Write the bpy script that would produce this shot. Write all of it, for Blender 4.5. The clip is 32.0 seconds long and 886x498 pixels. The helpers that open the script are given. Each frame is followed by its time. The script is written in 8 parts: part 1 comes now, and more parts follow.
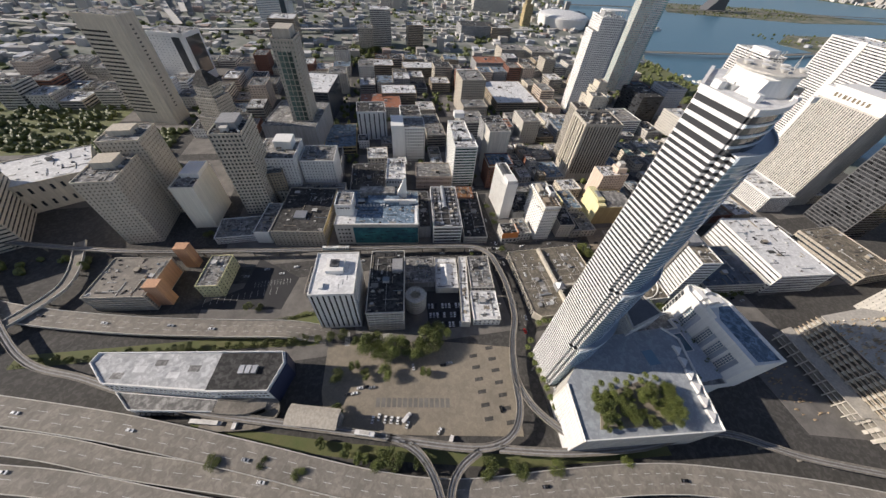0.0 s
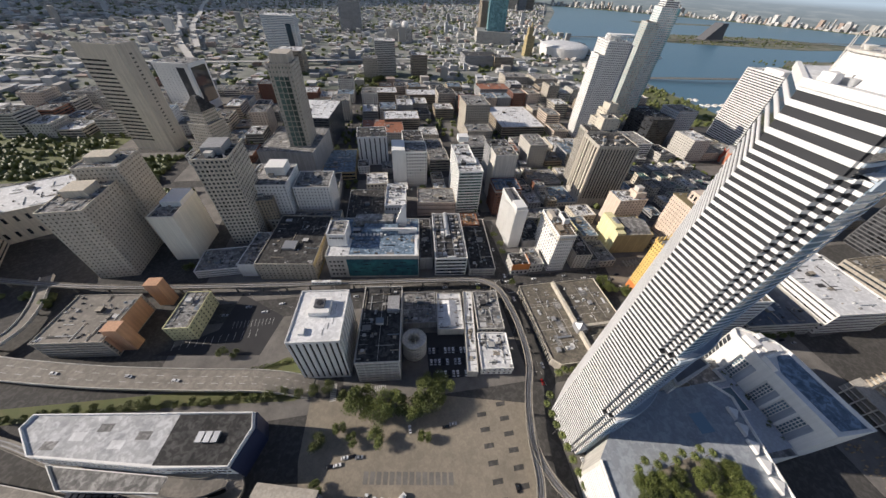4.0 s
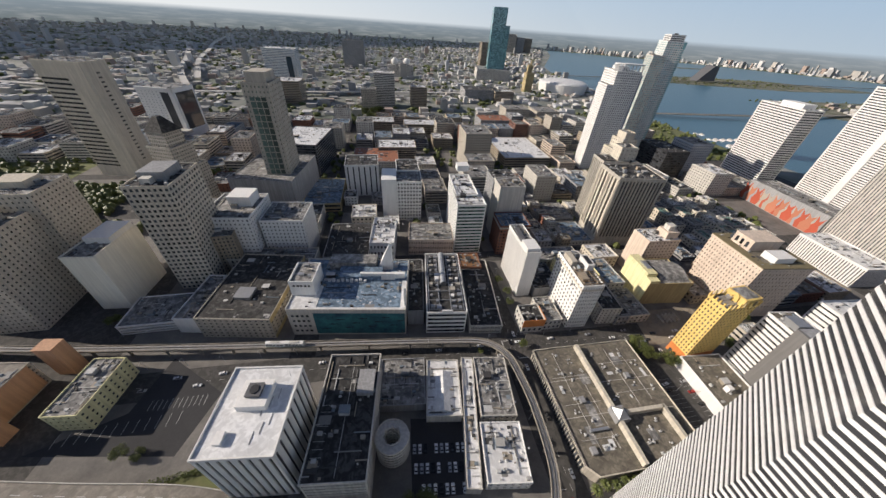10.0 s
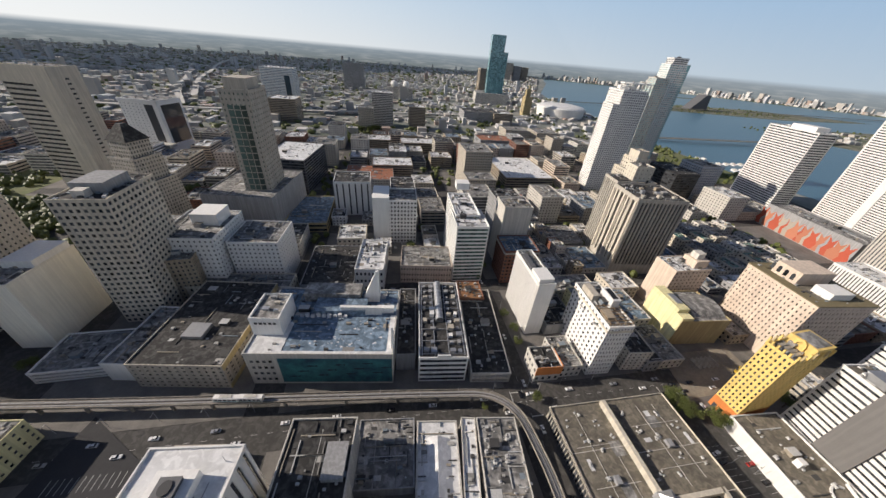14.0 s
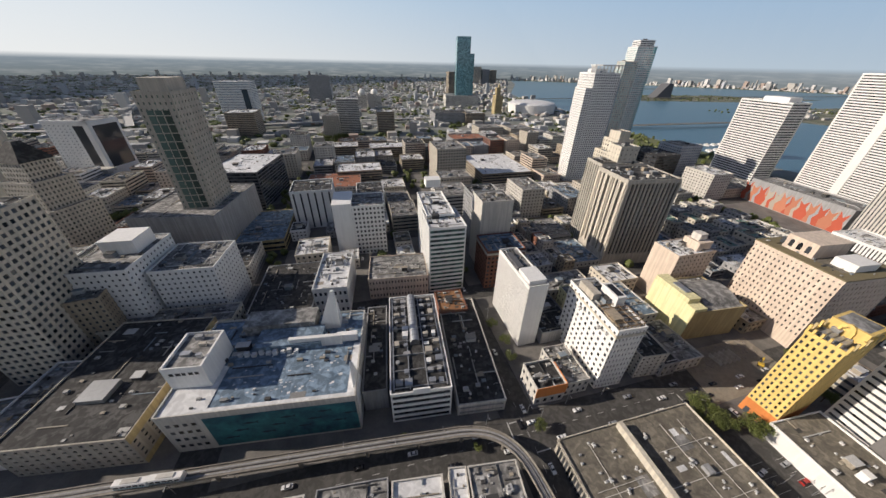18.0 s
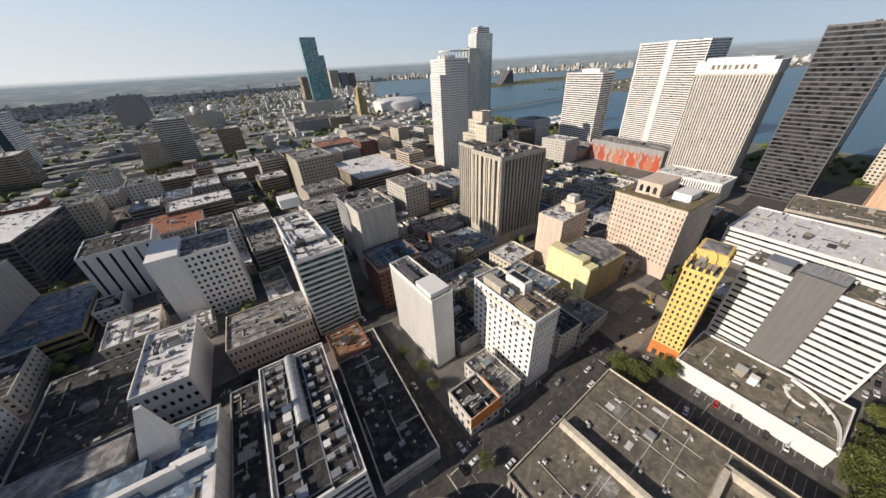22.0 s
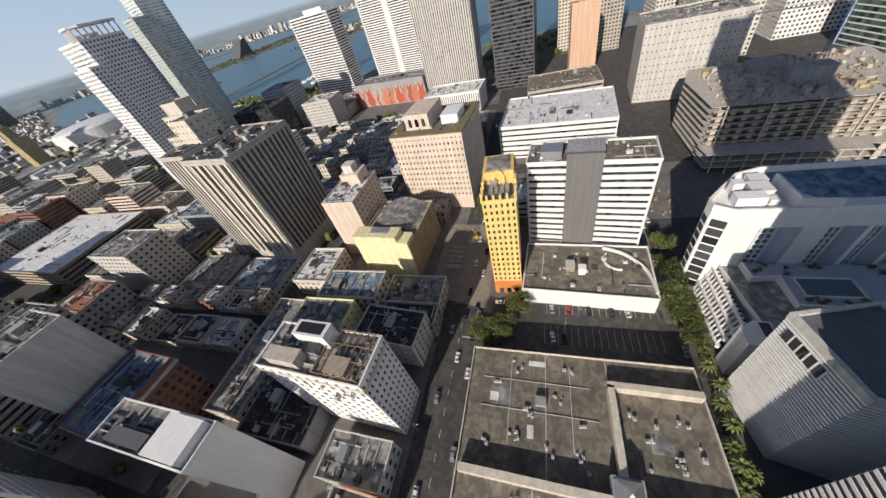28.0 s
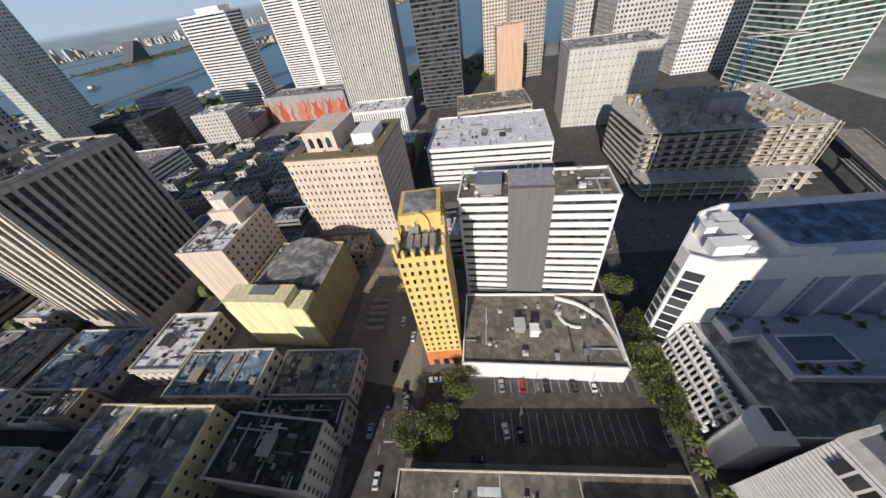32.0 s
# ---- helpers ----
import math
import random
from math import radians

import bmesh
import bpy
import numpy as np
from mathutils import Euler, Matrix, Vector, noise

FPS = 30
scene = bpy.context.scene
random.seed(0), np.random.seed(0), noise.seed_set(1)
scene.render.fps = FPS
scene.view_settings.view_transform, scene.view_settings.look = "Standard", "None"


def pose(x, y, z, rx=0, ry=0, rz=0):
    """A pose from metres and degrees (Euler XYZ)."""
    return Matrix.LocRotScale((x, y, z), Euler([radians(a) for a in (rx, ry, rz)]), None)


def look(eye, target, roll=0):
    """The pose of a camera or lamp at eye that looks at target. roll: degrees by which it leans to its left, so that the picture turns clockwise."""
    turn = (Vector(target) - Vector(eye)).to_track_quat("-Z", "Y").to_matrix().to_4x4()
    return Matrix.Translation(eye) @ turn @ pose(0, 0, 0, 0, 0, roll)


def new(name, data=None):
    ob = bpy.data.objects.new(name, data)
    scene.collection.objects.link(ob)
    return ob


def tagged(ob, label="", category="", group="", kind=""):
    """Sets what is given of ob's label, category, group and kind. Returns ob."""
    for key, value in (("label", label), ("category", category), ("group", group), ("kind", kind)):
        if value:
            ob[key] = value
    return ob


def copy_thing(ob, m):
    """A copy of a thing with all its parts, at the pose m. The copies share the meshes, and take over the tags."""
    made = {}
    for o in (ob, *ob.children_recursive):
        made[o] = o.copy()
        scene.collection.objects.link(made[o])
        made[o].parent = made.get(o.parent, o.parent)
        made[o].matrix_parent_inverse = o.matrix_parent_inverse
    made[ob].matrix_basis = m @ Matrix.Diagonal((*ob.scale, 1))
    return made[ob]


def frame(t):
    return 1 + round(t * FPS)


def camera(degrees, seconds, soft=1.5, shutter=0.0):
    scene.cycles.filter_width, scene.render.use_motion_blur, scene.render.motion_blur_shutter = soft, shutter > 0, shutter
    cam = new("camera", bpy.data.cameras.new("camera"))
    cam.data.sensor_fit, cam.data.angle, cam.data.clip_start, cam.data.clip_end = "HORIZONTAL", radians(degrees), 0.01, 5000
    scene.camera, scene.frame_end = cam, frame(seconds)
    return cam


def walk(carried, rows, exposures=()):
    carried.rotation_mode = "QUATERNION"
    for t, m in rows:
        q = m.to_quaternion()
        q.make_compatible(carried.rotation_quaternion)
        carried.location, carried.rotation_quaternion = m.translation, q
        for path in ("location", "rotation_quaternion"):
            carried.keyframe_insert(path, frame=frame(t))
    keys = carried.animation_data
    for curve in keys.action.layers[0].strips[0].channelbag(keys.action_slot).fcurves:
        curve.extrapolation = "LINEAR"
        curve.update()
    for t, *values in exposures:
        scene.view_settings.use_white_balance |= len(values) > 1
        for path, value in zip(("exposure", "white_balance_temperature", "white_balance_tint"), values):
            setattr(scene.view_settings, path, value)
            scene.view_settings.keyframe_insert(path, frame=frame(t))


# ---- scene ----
cam = camera(111.45, 32.0)
PATH = [
    (0.0, -65.74, 83.08, 223.56, 43.16, -3.54, -10.19),
    (0.5, -64.91, 85.80, 221.82, 43.72, -3.40, -10.40),
    (1.0, -64.28, 88.84, 219.76, 44.40, -3.34, -9.40),
    (1.5, -63.35, 91.87, 217.74, 45.05, -3.14, -9.24),
    (2.0, -62.06, 95.04, 216.03, 45.48, -2.68, -9.90),
    (2.5, -60.74, 98.15, 214.09, 45.89, -2.42, -10.02),
    (3.0, -59.85, 101.36, 212.20, 46.47, -2.58, -10.01),
    (3.5, -59.04, 105.08, 210.15, 47.06, -2.62, -9.62),
    (5.5, -54.83, 119.80, 202.67, 49.34, -3.36, -9.94),
    (6.0, -53.41, 123.21, 199.96, 50.05, -3.38, -10.57),
    (6.5, -51.32, 126.57, 197.36, 50.46, -3.03, -14.80),
    (7.0, -49.27, 130.52, 194.23, 50.89, -2.80, -17.22),
    (7.5, -48.45, 134.59, 191.69, 51.26, -2.69, -15.67),
    (8.0, -47.00, 138.27, 188.90, 51.86, -2.55, -16.18),
    (8.5, -46.52, 143.34, 188.25, 51.97, -2.77, -14.71),
    (9.0, -46.48, 148.13, 187.14, 52.28, -3.01, -11.39),
    (9.5, -46.16, 152.66, 185.87, 52.67, -3.29, -9.45),
    (10.0, -45.04, 156.73, 184.38, 53.19, -3.35, -9.27),
    (10.5, -44.08, 160.95, 183.16, 53.65, -3.57, -9.52),
    (11.0, -43.23, 164.80, 181.46, 54.20, -3.71, -9.68),
    (11.5, -42.76, 169.06, 179.61, 54.59, -3.82, -9.76),
    (12.0, -42.33, 173.49, 177.66, 55.01, -4.00, -8.62),
    (12.5, -41.55, 177.20, 175.87, 55.46, -4.22, -8.12),
    (13.0, -40.81, 180.88, 173.56, 56.01, -4.26, -8.92),
    (13.5, -40.01, 184.56, 171.01, 56.54, -4.28, -9.71),
    (14.0, -39.10, 187.84, 167.90, 57.10, -4.26, -9.36),
    (14.5, -37.84, 191.53, 165.56, 57.34, -4.11, -9.43),
    (15.0, -36.26, 195.00, 163.11, 57.71, -3.62, -10.41),
    (15.5, -34.27, 197.65, 161.80, 57.80, -2.48, -13.70),
    (17.5, -25.72, 209.93, 151.92, 58.48, -1.23, -14.55),
    (18.0, -23.41, 212.60, 149.79, 58.62, -1.08, -14.37),
    (18.5, -20.97, 215.68, 147.78, 58.82, -0.96, -14.58),
    (19.0, -18.58, 218.98, 146.02, 58.94, -1.08, -13.86),
    (19.5, -16.44, 222.32, 144.53, 59.08, -1.28, -12.78),
    (20.0, -14.21, 226.03, 143.36, 59.08, -1.47, -12.58),
    (20.5, -11.73, 229.92, 142.93, 58.83, -1.18, -15.66),
    (21.0, -9.13, 234.11, 143.42, 58.22, -0.78, -19.31),
    (21.5, -4.11, 235.46, 141.47, 58.43, 0.93, -28.59),
    (22.0, 0.97, 236.71, 138.94, 58.54, 2.87, -37.11),
    (22.5, 5.54, 238.07, 136.52, 56.90, 4.68, -41.52),
    (23.0, 8.90, 240.69, 133.81, 52.77, 5.62, -42.47),
    (23.5, 13.81, 242.64, 131.31, 48.13, 7.12, -46.98),
    (24.0, 21.13, 241.31, 130.87, 48.42, 10.04, -59.90),
    (24.5, 25.93, 239.80, 129.04, 44.62, 11.61, -75.41),
    (25.0, 29.88, 239.18, 127.19, 43.13, 12.77, -83.40),
    (25.5, 34.39, 242.31, 127.64, 44.35, 12.51, -79.40),
    (27.5, 53.31, 241.45, 121.95, 45.99, 13.18, -80.78),
    (28.0, 59.42, 241.13, 122.18, 46.79, 12.80, -76.98),
    (28.5, 64.21, 240.71, 121.14, 47.87, 11.70, -74.09),
    (29.0, 68.26, 240.38, 118.99, 47.98, 11.14, -75.89),
    (29.5, 73.01, 240.12, 116.97, 48.18, 10.44, -75.99),
    (30.0, 77.98, 240.48, 115.45, 48.35, 9.72, -75.22),
    (30.5, 82.93, 240.49, 113.57, 48.61, 8.97, -74.49),
    (31.0, 87.78, 240.90, 111.24, 48.49, 8.29, -78.55),
    (31.5, 92.26, 241.01, 108.96, 47.85, 8.17, -85.84),
    (32.0, 96.97, 241.10, 107.55, 48.15, 7.51, -87.18),
]
walk(cam, [(t, pose(x, y, z, rx, ry, rz)) for t, x, y, z, rx, ry, rz in PATH], [(0.0, 0.10, 6450, 10), (6.0, 0.10, 6450, 10), (10.0, 0.0, 6550, 10), (14.0, 0.03, 6600, 10), (19.0, -0.06, 6600, 10), (24.0, 0.04, 6750, 10), (28.0, -0.04, 6350, 10), (32.0, -0.10, 6100, 10)])

# world, sun
world = bpy.data.worlds.new("sky")
scene.world = world
world.use_nodes = True
wn = world.node_tree.nodes
sky = wn.new("ShaderNodeTexSky")
sky.sky_type = "NISHITA"
sky.sun_disc = False
SUN_AZ, SUN_EL = 283.0, 26.0
sky.sun_elevation, sky.sun_rotation = radians(SUN_EL), radians(SUN_AZ)
sky.air_density, sky.dust_density, sky.ozone_density = 1.0, 1.2, 3.0
tone = wn.new("ShaderNodeMix")
tone.data_type, tone.blend_type = "RGBA", "MULTIPLY"
tone.inputs[0].default_value = 1.0
tone.inputs[7].default_value = (0.85, 0.97, 1.28, 1)
pale = wn.new("ShaderNodeHueSaturation")
pale.inputs["Saturation"].default_value = 0.6
world.node_tree.links.new(sky.outputs[0], pale.inputs["Color"])
world.node_tree.links.new(pale.outputs[0], tone.inputs[6])
world.node_tree.links.new(tone.outputs[2], wn["Background"].inputs[0])
wn["Background"].inputs[1].default_value = 0.06
sun = new("sun", bpy.data.lights.new("sun", "SUN"))
sun.data.energy, sun.data.angle, sun.data.color = 5.5, radians(0.5), (1.0, 0.89, 0.78)
az, el = radians(SUN_AZ), radians(SUN_EL)
sun.matrix_basis = look((math.sin(az) * math.cos(el) * 900, math.cos(az) * math.cos(el) * 900, math.sin(el) * 900), (0, 0, 0))
scene.view_settings.exposure = 0.0


# materials
def nodes_of(name):
    m = bpy.data.materials.new(name)
    m.use_nodes = True
    t = m.node_tree
    return m, t, t.nodes["Principled BSDF"]


def surface(name, color, rough=0.8, vary=0.25, scale=0.25, fine=3.0, streak=0.0, metal=0.0, bump=0.3, tint=0.06, other=None, spread=0.5, stain=0.0):
    """Paint, plaster, concrete or membrane: two noises, a second tone, run-off streaks, bump and a tint by object."""
    m, t, b = nodes_of(name)
    n, l = t.nodes, t.links
    co = n.new("ShaderNodeNewGeometry")
    big, small = n.new("ShaderNodeTexNoise"), n.new("ShaderNodeTexNoise")
    big.inputs["Scale"].default_value, big.inputs["Detail"].default_value, big.inputs["Roughness"].default_value = scale, 6, 0.65
    small.inputs["Scale"].default_value, small.inputs["Detail"].default_value = fine, 4
    l.new(co.outputs["Position"], big.inputs["Vector"])
    l.new(co.outputs["Position"], small.inputs["Vector"])
    ramp = n.new("ShaderNodeValToRGB")
    ramp.color_ramp.elements[0].position, ramp.color_ramp.elements[1].position = 0.5 - spread / 2, 0.5 + spread / 2
    dark = other or tuple(c * (1 - vary) for c in color)
    ramp.color_ramp.elements[0].color, ramp.color_ramp.elements[1].color = (*dark, 1), (*color, 1)
    l.new(big.outputs["Fac"], ramp.inputs["Fac"])
    mix = n.new("ShaderNodeMix")
    mix.data_type, mix.blend_type = "RGBA", "MULTIPLY"
    mix.inputs[0].default_value = 1.0
    grain = n.new("ShaderNodeMapRange")
    grain.inputs["To Min"].default_value, grain.inputs["To Max"].default_value = 1 - vary * 0.7, 1 + vary * 0.5
    l.new(small.outputs["Fac"], grain.inputs["Value"])
    l.new(ramp.outputs["Color"], mix.inputs[6])
    l.new(grain.outputs["Result"], mix.inputs[7])
    last = mix
    if stain:
        blot, edge = n.new("ShaderNodeTexNoise"), n.new("ShaderNodeMapRange")
        blot.inputs["Scale"].default_value, blot.inputs["Detail"].default_value, blot.inputs["Distortion"].default_value = 0.32, 8, 0.8
        edge.inputs["From Min"].default_value, edge.inputs["From Max"].default_value = 0.46, 0.60
        edge.inputs["To Min"].default_value, edge.inputs["To Max"].default_value = 1 - stain, 1 + stain * 0.5
        l.new(co.outputs["Position"], blot.inputs["Vector"])
        l.new(blot.outputs["Fac"], edge.inputs["Value"])
        ms = n.new("ShaderNodeMix")
        ms.data_type, ms.blend_type = "RGBA", "MULTIPLY"
        ms.inputs[0].default_value = 1.0
        l.new(last.outputs[2], ms.inputs[6])
        l.new(edge.outputs["Result"], ms.inputs[7])
        last = ms
    if streak:
        mp = n.new("ShaderNodeMapping")
        mp.inputs["Scale"].default_value = (0.9, 0.9, 0.05)
        run = n.new("ShaderNodeTexNoise")
        run.inputs["Scale"].default_value, run.inputs["Detail"].default_value = 0.8, 5
        l.new(co.outputs["Position"], mp.inputs["Vector"])
        l.new(mp.outputs["Vector"], run.inputs["Vector"])
        rr = n.new("ShaderNodeMapRange")
        rr.inputs["From Min"].default_value, rr.inputs["From Max"].default_value = 0.42, 0.62
        rr.inputs["To Min"].default_value, rr.inputs["To Max"].default_value = 1 - streak, 1.0
        l.new(run.outputs["Fac"], rr.inputs["Value"])
        m2 = n.new("ShaderNodeMix")
        m2.data_type, m2.blend_type = "RGBA", "MULTIPLY"
        m2.inputs[0].default_value = 1.0
        l.new(last.outputs[2], m2.inputs[6])
        l.new(rr.outputs["Result"], m2.inputs[7])
        last = m2
    if tint:
        info = n.new("ShaderNodeObjectInfo")
        tr = n.new("ShaderNodeMapRange")
        tr.inputs["To Min"].default_value, tr.inputs["To Max"].default_value = 1 - tint, 1 + tint
        l.new(info.outputs["Random"], tr.inputs["Value"])
        m3 = n.new("ShaderNodeMix")
        m3.data_type, m3.blend_type = "RGBA", "MULTIPLY"
        m3.inputs[0].default_value = 1.0
        l.new(last.outputs[2], m3.inputs[6])
        l.new(tr.outputs["Result"], m3.inputs[7])
        last = m3
    l.new(last.outputs[2], b.inputs["Base Color"])
    b.inputs["Roughness"].default_value, b.inputs["Metallic"].default_value = rough, metal
    if bump:
        bp = n.new("ShaderNodeBump")
        bp.inputs["Strength"].default_value, bp.inputs["Distance"].default_value = bump, 0.05
        l.new(small.outputs["Fac"], bp.inputs["Height"])
        l.new(bp.outputs["Normal"], b.inputs["Normal"])
    return m


def pane_glass(name, color, rough=0.08, spread=0.5):
    """Window glass over a dark room: glossy, its darkness varied from pane to pane."""
    m, t, b = nodes_of(name)
    n, l = t.nodes, t.links
    geo, info = n.new("ShaderNodeNewGeometry"), n.new("ShaderNodeObjectInfo")
    add = n.new("ShaderNodeMath")
    add.operation = "ADD"
    l.new(geo.outputs["Random Per Island"], add.inputs[0])
    l.new(info.outputs["Random"], add.inputs[1])
    fr = n.new("ShaderNodeMath")
    fr.operation = "FRACT"
    l.new(add.outputs[0], fr.inputs[0])
    ramp = n.new("ShaderNodeValToRGB")
    e = ramp.color_ramp.elements
    e[0].color, e[1].color = (*(c * (1 - spread) for c in color), 1), (*(min(1, c * (1 + spread)) for c in color), 1)
    blind = ramp.color_ramp.elements.new(0.93)
    blind.color = (*(min(0.6, c * 2.5 + 0.04) for c in color), 1)
    l.new(fr.outputs[0], ramp.inputs["Fac"])
    l.new(ramp.outputs["Color"], b.inputs["Base Color"])
    b.inputs["Roughness"].default_value = rough
    b.inputs["IOR"].default_value = 1.5
    return m


WHITE = surface("white_paint", (0.80, 0.785, 0.75), 0.7, 0.10, 0.12, 2.0, 0.07)
OFFWHITE = surface("off_white_stucco", (0.62, 0.59, 0.53), 0.8, 0.15, 0.15, 2.0, 0.2)
CREAM = surface("cream_stucco", (0.66, 0.60, 0.49), 0.8, 0.16, 0.15, 2.0, 0.18)
BEIGE = surface("beige_concrete", (0.52, 0.47, 0.39), 0.85, 0.16, 0.15, 2.0, 0.2)
TAN = surface("tan_stone", (0.40, 0.33, 0.24), 0.85, 0.18, 0.15, 2.0, 0.2)
GREY = surface("grey_concrete", (0.36, 0.36, 0.36), 0.85, 0.18, 0.15, 2.0, 0.22)
DARKGREY = surface("dark_grey_panel", (0.12, 0.12, 0.125), 0.6, 0.15, 0.2, 2.0, 0.1)
PINK = surface("pale_pink_stucco", (0.68, 0.56, 0.45), 0.8, 0.14, 0.15, 2.0, 0.18)
PEACH = surface("peach_stucco", (0.66, 0.44, 0.30), 0.8, 0.12, 0.15, 2.0, 0.15)
YELLOW = surface("bright_yellow_paint", (0.82, 0.58, 0.19), 0.75, 0.12, 0.15, 2.0, 0.15)
PALEYELLOW = surface("pale_yellow_paint", (0.80, 0.74, 0.42), 0.8, 0.10, 0.15, 2.0, 0.2)
OCHRE = surface("ochre_stucco", (0.50, 0.40, 0.21), 0.85, 0.16, 0.15, 2.0, 0.2)
SALMON = surface("faded_salmon_paint", (0.60, 0.34, 0.20), 0.8, 0.12, 0.15, 2.0, 0.15)
ORANGE = surface("orange_paint", (0.66, 0.23, 0.06), 0.75, 0.12, 0.15, 2.0, 0.12)
BRICK = surface("red_brick", (0.26, 0.115, 0.075), 0.9, 0.25, 0.3, 4.0, 0.15)
TERRACOTTA = surface("terracotta_tiles", (0.36, 0.15, 0.085), 0.9, 0.3, 0.4, 3.0)
BLUEGREY = surface("blue_grey_stucco", (0.42, 0.46, 0.52), 0.8, 0.14, 0.15, 2.0, 0.15)
SAND = surface("pale_sand_concrete", (0.63, 0.565, 0.455), 0.85, 0.14, 0.15, 2.0, 0.18)
STONE = surface("pale_limestone", (0.52, 0.48, 0.41), 0.85, 0.18, 0.15, 2.0, 0.22)
BLACK = surface("black_metal", (0.02, 0.02, 0.022), 0.5, 0.2, 0.3, 2.0)
STEEL = surface("galvanised_steel", (0.5, 0.51, 0.52), 0.45, 0.2, 0.6, 3.0, metal=0.7)
GLASS = pane_glass("dark_window_glass", (0.018, 0.021, 0.025))
GREENGLASS = pane_glass("green_window_glass", (0.03, 0.058, 0.048))
BLUEGLASS = pane_glass("blue_window_glass", (0.06, 0.10, 0.13), 0.06)
TEALGLASS = pane_glass("teal_window_glass", (0.10, 0.21, 0.23), 0.06, 0.35)
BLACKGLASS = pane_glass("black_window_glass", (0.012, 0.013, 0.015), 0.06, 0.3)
ROOF_GREY = surface("grey_roof_membrane", (0.37, 0.36, 0.34), 0.9, 0.4, 0.16, 1.2, other=(0.14, 0.138, 0.132), stain=0.34, spread=0.36)
ROOF_DARK = surface("dark_tar_roof", (0.075, 0.072, 0.068), 0.9, 0.3, 0.12, 1.5, other=(0.03, 0.03, 0.03), stain=0.5, spread=0.35)
ROOF_BROWN = surface("weathered_brown_roof", (0.245, 0.217, 0.168), 0.95, 0.4, 0.14, 1.2, other=(0.115, 0.103, 0.083), stain=0.26, spread=0.4)
ROOF_WHITE = surface("white_roof_coating", (0.76, 0.76, 0.75), 0.75, 0.1, 0.12, 1.5, other=(0.58, 0.58, 0.57), stain=0.13, spread=0.4)
ROOF_BLUE = surface("bluish_roof_membrane", (0.235, 0.315, 0.395), 0.85, 0.35, 0.16, 1.2, other=(0.11, 0.17, 0.235), stain=0.34, spread=0.36)
ROOF_GREEN = surface("green_metal_roof", (0.16, 0.30, 0.24), 0.6, 0.25, 0.3, 2.0)
ASPHALT = surface("asphalt", (0.045, 0.045, 0.047), 0.92, 0.3, 0.05, 1.0, other=(0.028, 0.028, 0.03))
LIGHTROAD = surface("worn_concrete_road", (0.30, 0.272, 0.23), 0.9, 0.3, 0.09, 1.0, other=(0.20, 0.182, 0.155), stain=0.16, spread=0.4)
STREET = surface("worn_street_asphalt", (0.098, 0.093, 0.086), 0.95, 0.3, 0.06, 1.0, other=(0.062, 0.06, 0.056), stain=0.25)
PAVE = surface("sidewalk_concrete", (0.22, 0.205, 0.185), 0.9, 0.3, 0.08, 1.2, other=(0.10, 0.095, 0.088))
GEARLIGHT, gt, gb = nodes_of("roof_gear")
gg, gr = gt.nodes.new("ShaderNodeNewGeometry"), gt.nodes.new("ShaderNodeValToRGB")
gr.color_ramp.interpolation = "CONSTANT"
for i, (p, c) in enumerate(((0.0, (0.07, 0.068, 0.066)), (0.26, (0.5, 0.49, 0.46)), (0.45, (0.66, 0.66, 0.64)), (0.66, (0.3, 0.295, 0.28)), (0.82, (0.42, 0.37, 0.29)), (0.93, (0.25, 0.3, 0.34)))):
    e = gr.color_ramp.elements[i] if i < 2 else gr.color_ramp.elements.new(p)
    e.position, e.color = p, (*c, 1)
gt.links.new(gg.outputs["Random Per Island"], gr.inputs["Fac"])
gn, gm = gt.nodes.new("ShaderNodeTexNoise"), gt.nodes.new("ShaderNodeMix")
gn.inputs["Scale"].default_value, gn.inputs["Detail"].default_value = 1.6, 6
gm.data_type, gm.blend_type = "RGBA", "MULTIPLY"
gm.inputs[0].default_value = 0.6
gt.links.new(gg.outputs["Position"], gn.inputs["Vector"])
gt.links.new(gr.outputs["Color"], gm.inputs[6])
gt.links.new(gn.outputs["Fac"], gm.inputs[7])
gt.links.new(gm.outputs[2], gb.inputs["Base Color"])
gb.inputs["Roughness"].default_value = 0.7
FLYOVER = surface("pale_flyover_concrete", (0.52, 0.50, 0.46), 0.9, 0.15, 0.05, 1.0)
DIRT = surface("dusty_gravel_lot", (0.30, 0.26, 0.20), 0.95, 0.3, 0.06, 1.0, other=(0.21, 0.185, 0.145), stain=0.08)
GRASSM = surface("grass", (0.10, 0.13, 0.045), 0.95, 0.35, 0.1, 1.5, other=(0.16, 0.15, 0.07))
LEAF = surface("leaves", (0.15, 0.165, 0.035), 0.6, 0.45, 0.6, 3.0, tint=0.25, other=(0.05, 0.075, 0.018))
BARK = surface("bark", (0.13, 0.10, 0.07), 0.95, 0.3, 1.0, 8.0)
LINEWHITE = surface("road_marking_paint", (0.6, 0.6, 0.57), 0.8, 0.3, 0.8, 4.0)
RUSTRED = surface("red_mural_paint", (0.42, 0.085, 0.045), 0.8, 0.12, 0.2, 2.0)
# far ground tones paled and greyed: distance haze put into the colour
FARGROUND = surface("haze_paled_ground", (0.27, 0.265, 0.245), 0.95, 0.3, 0.008, 0.05, other=(0.11, 0.13, 0.10), spread=0.25)


# mesh helpers
CUBE_F = [(0, 3, 2, 1), (4, 5, 6, 7), (0, 1, 5, 4), (1, 2, 6, 5), (2, 3, 7, 6), (3, 0, 4, 7)]


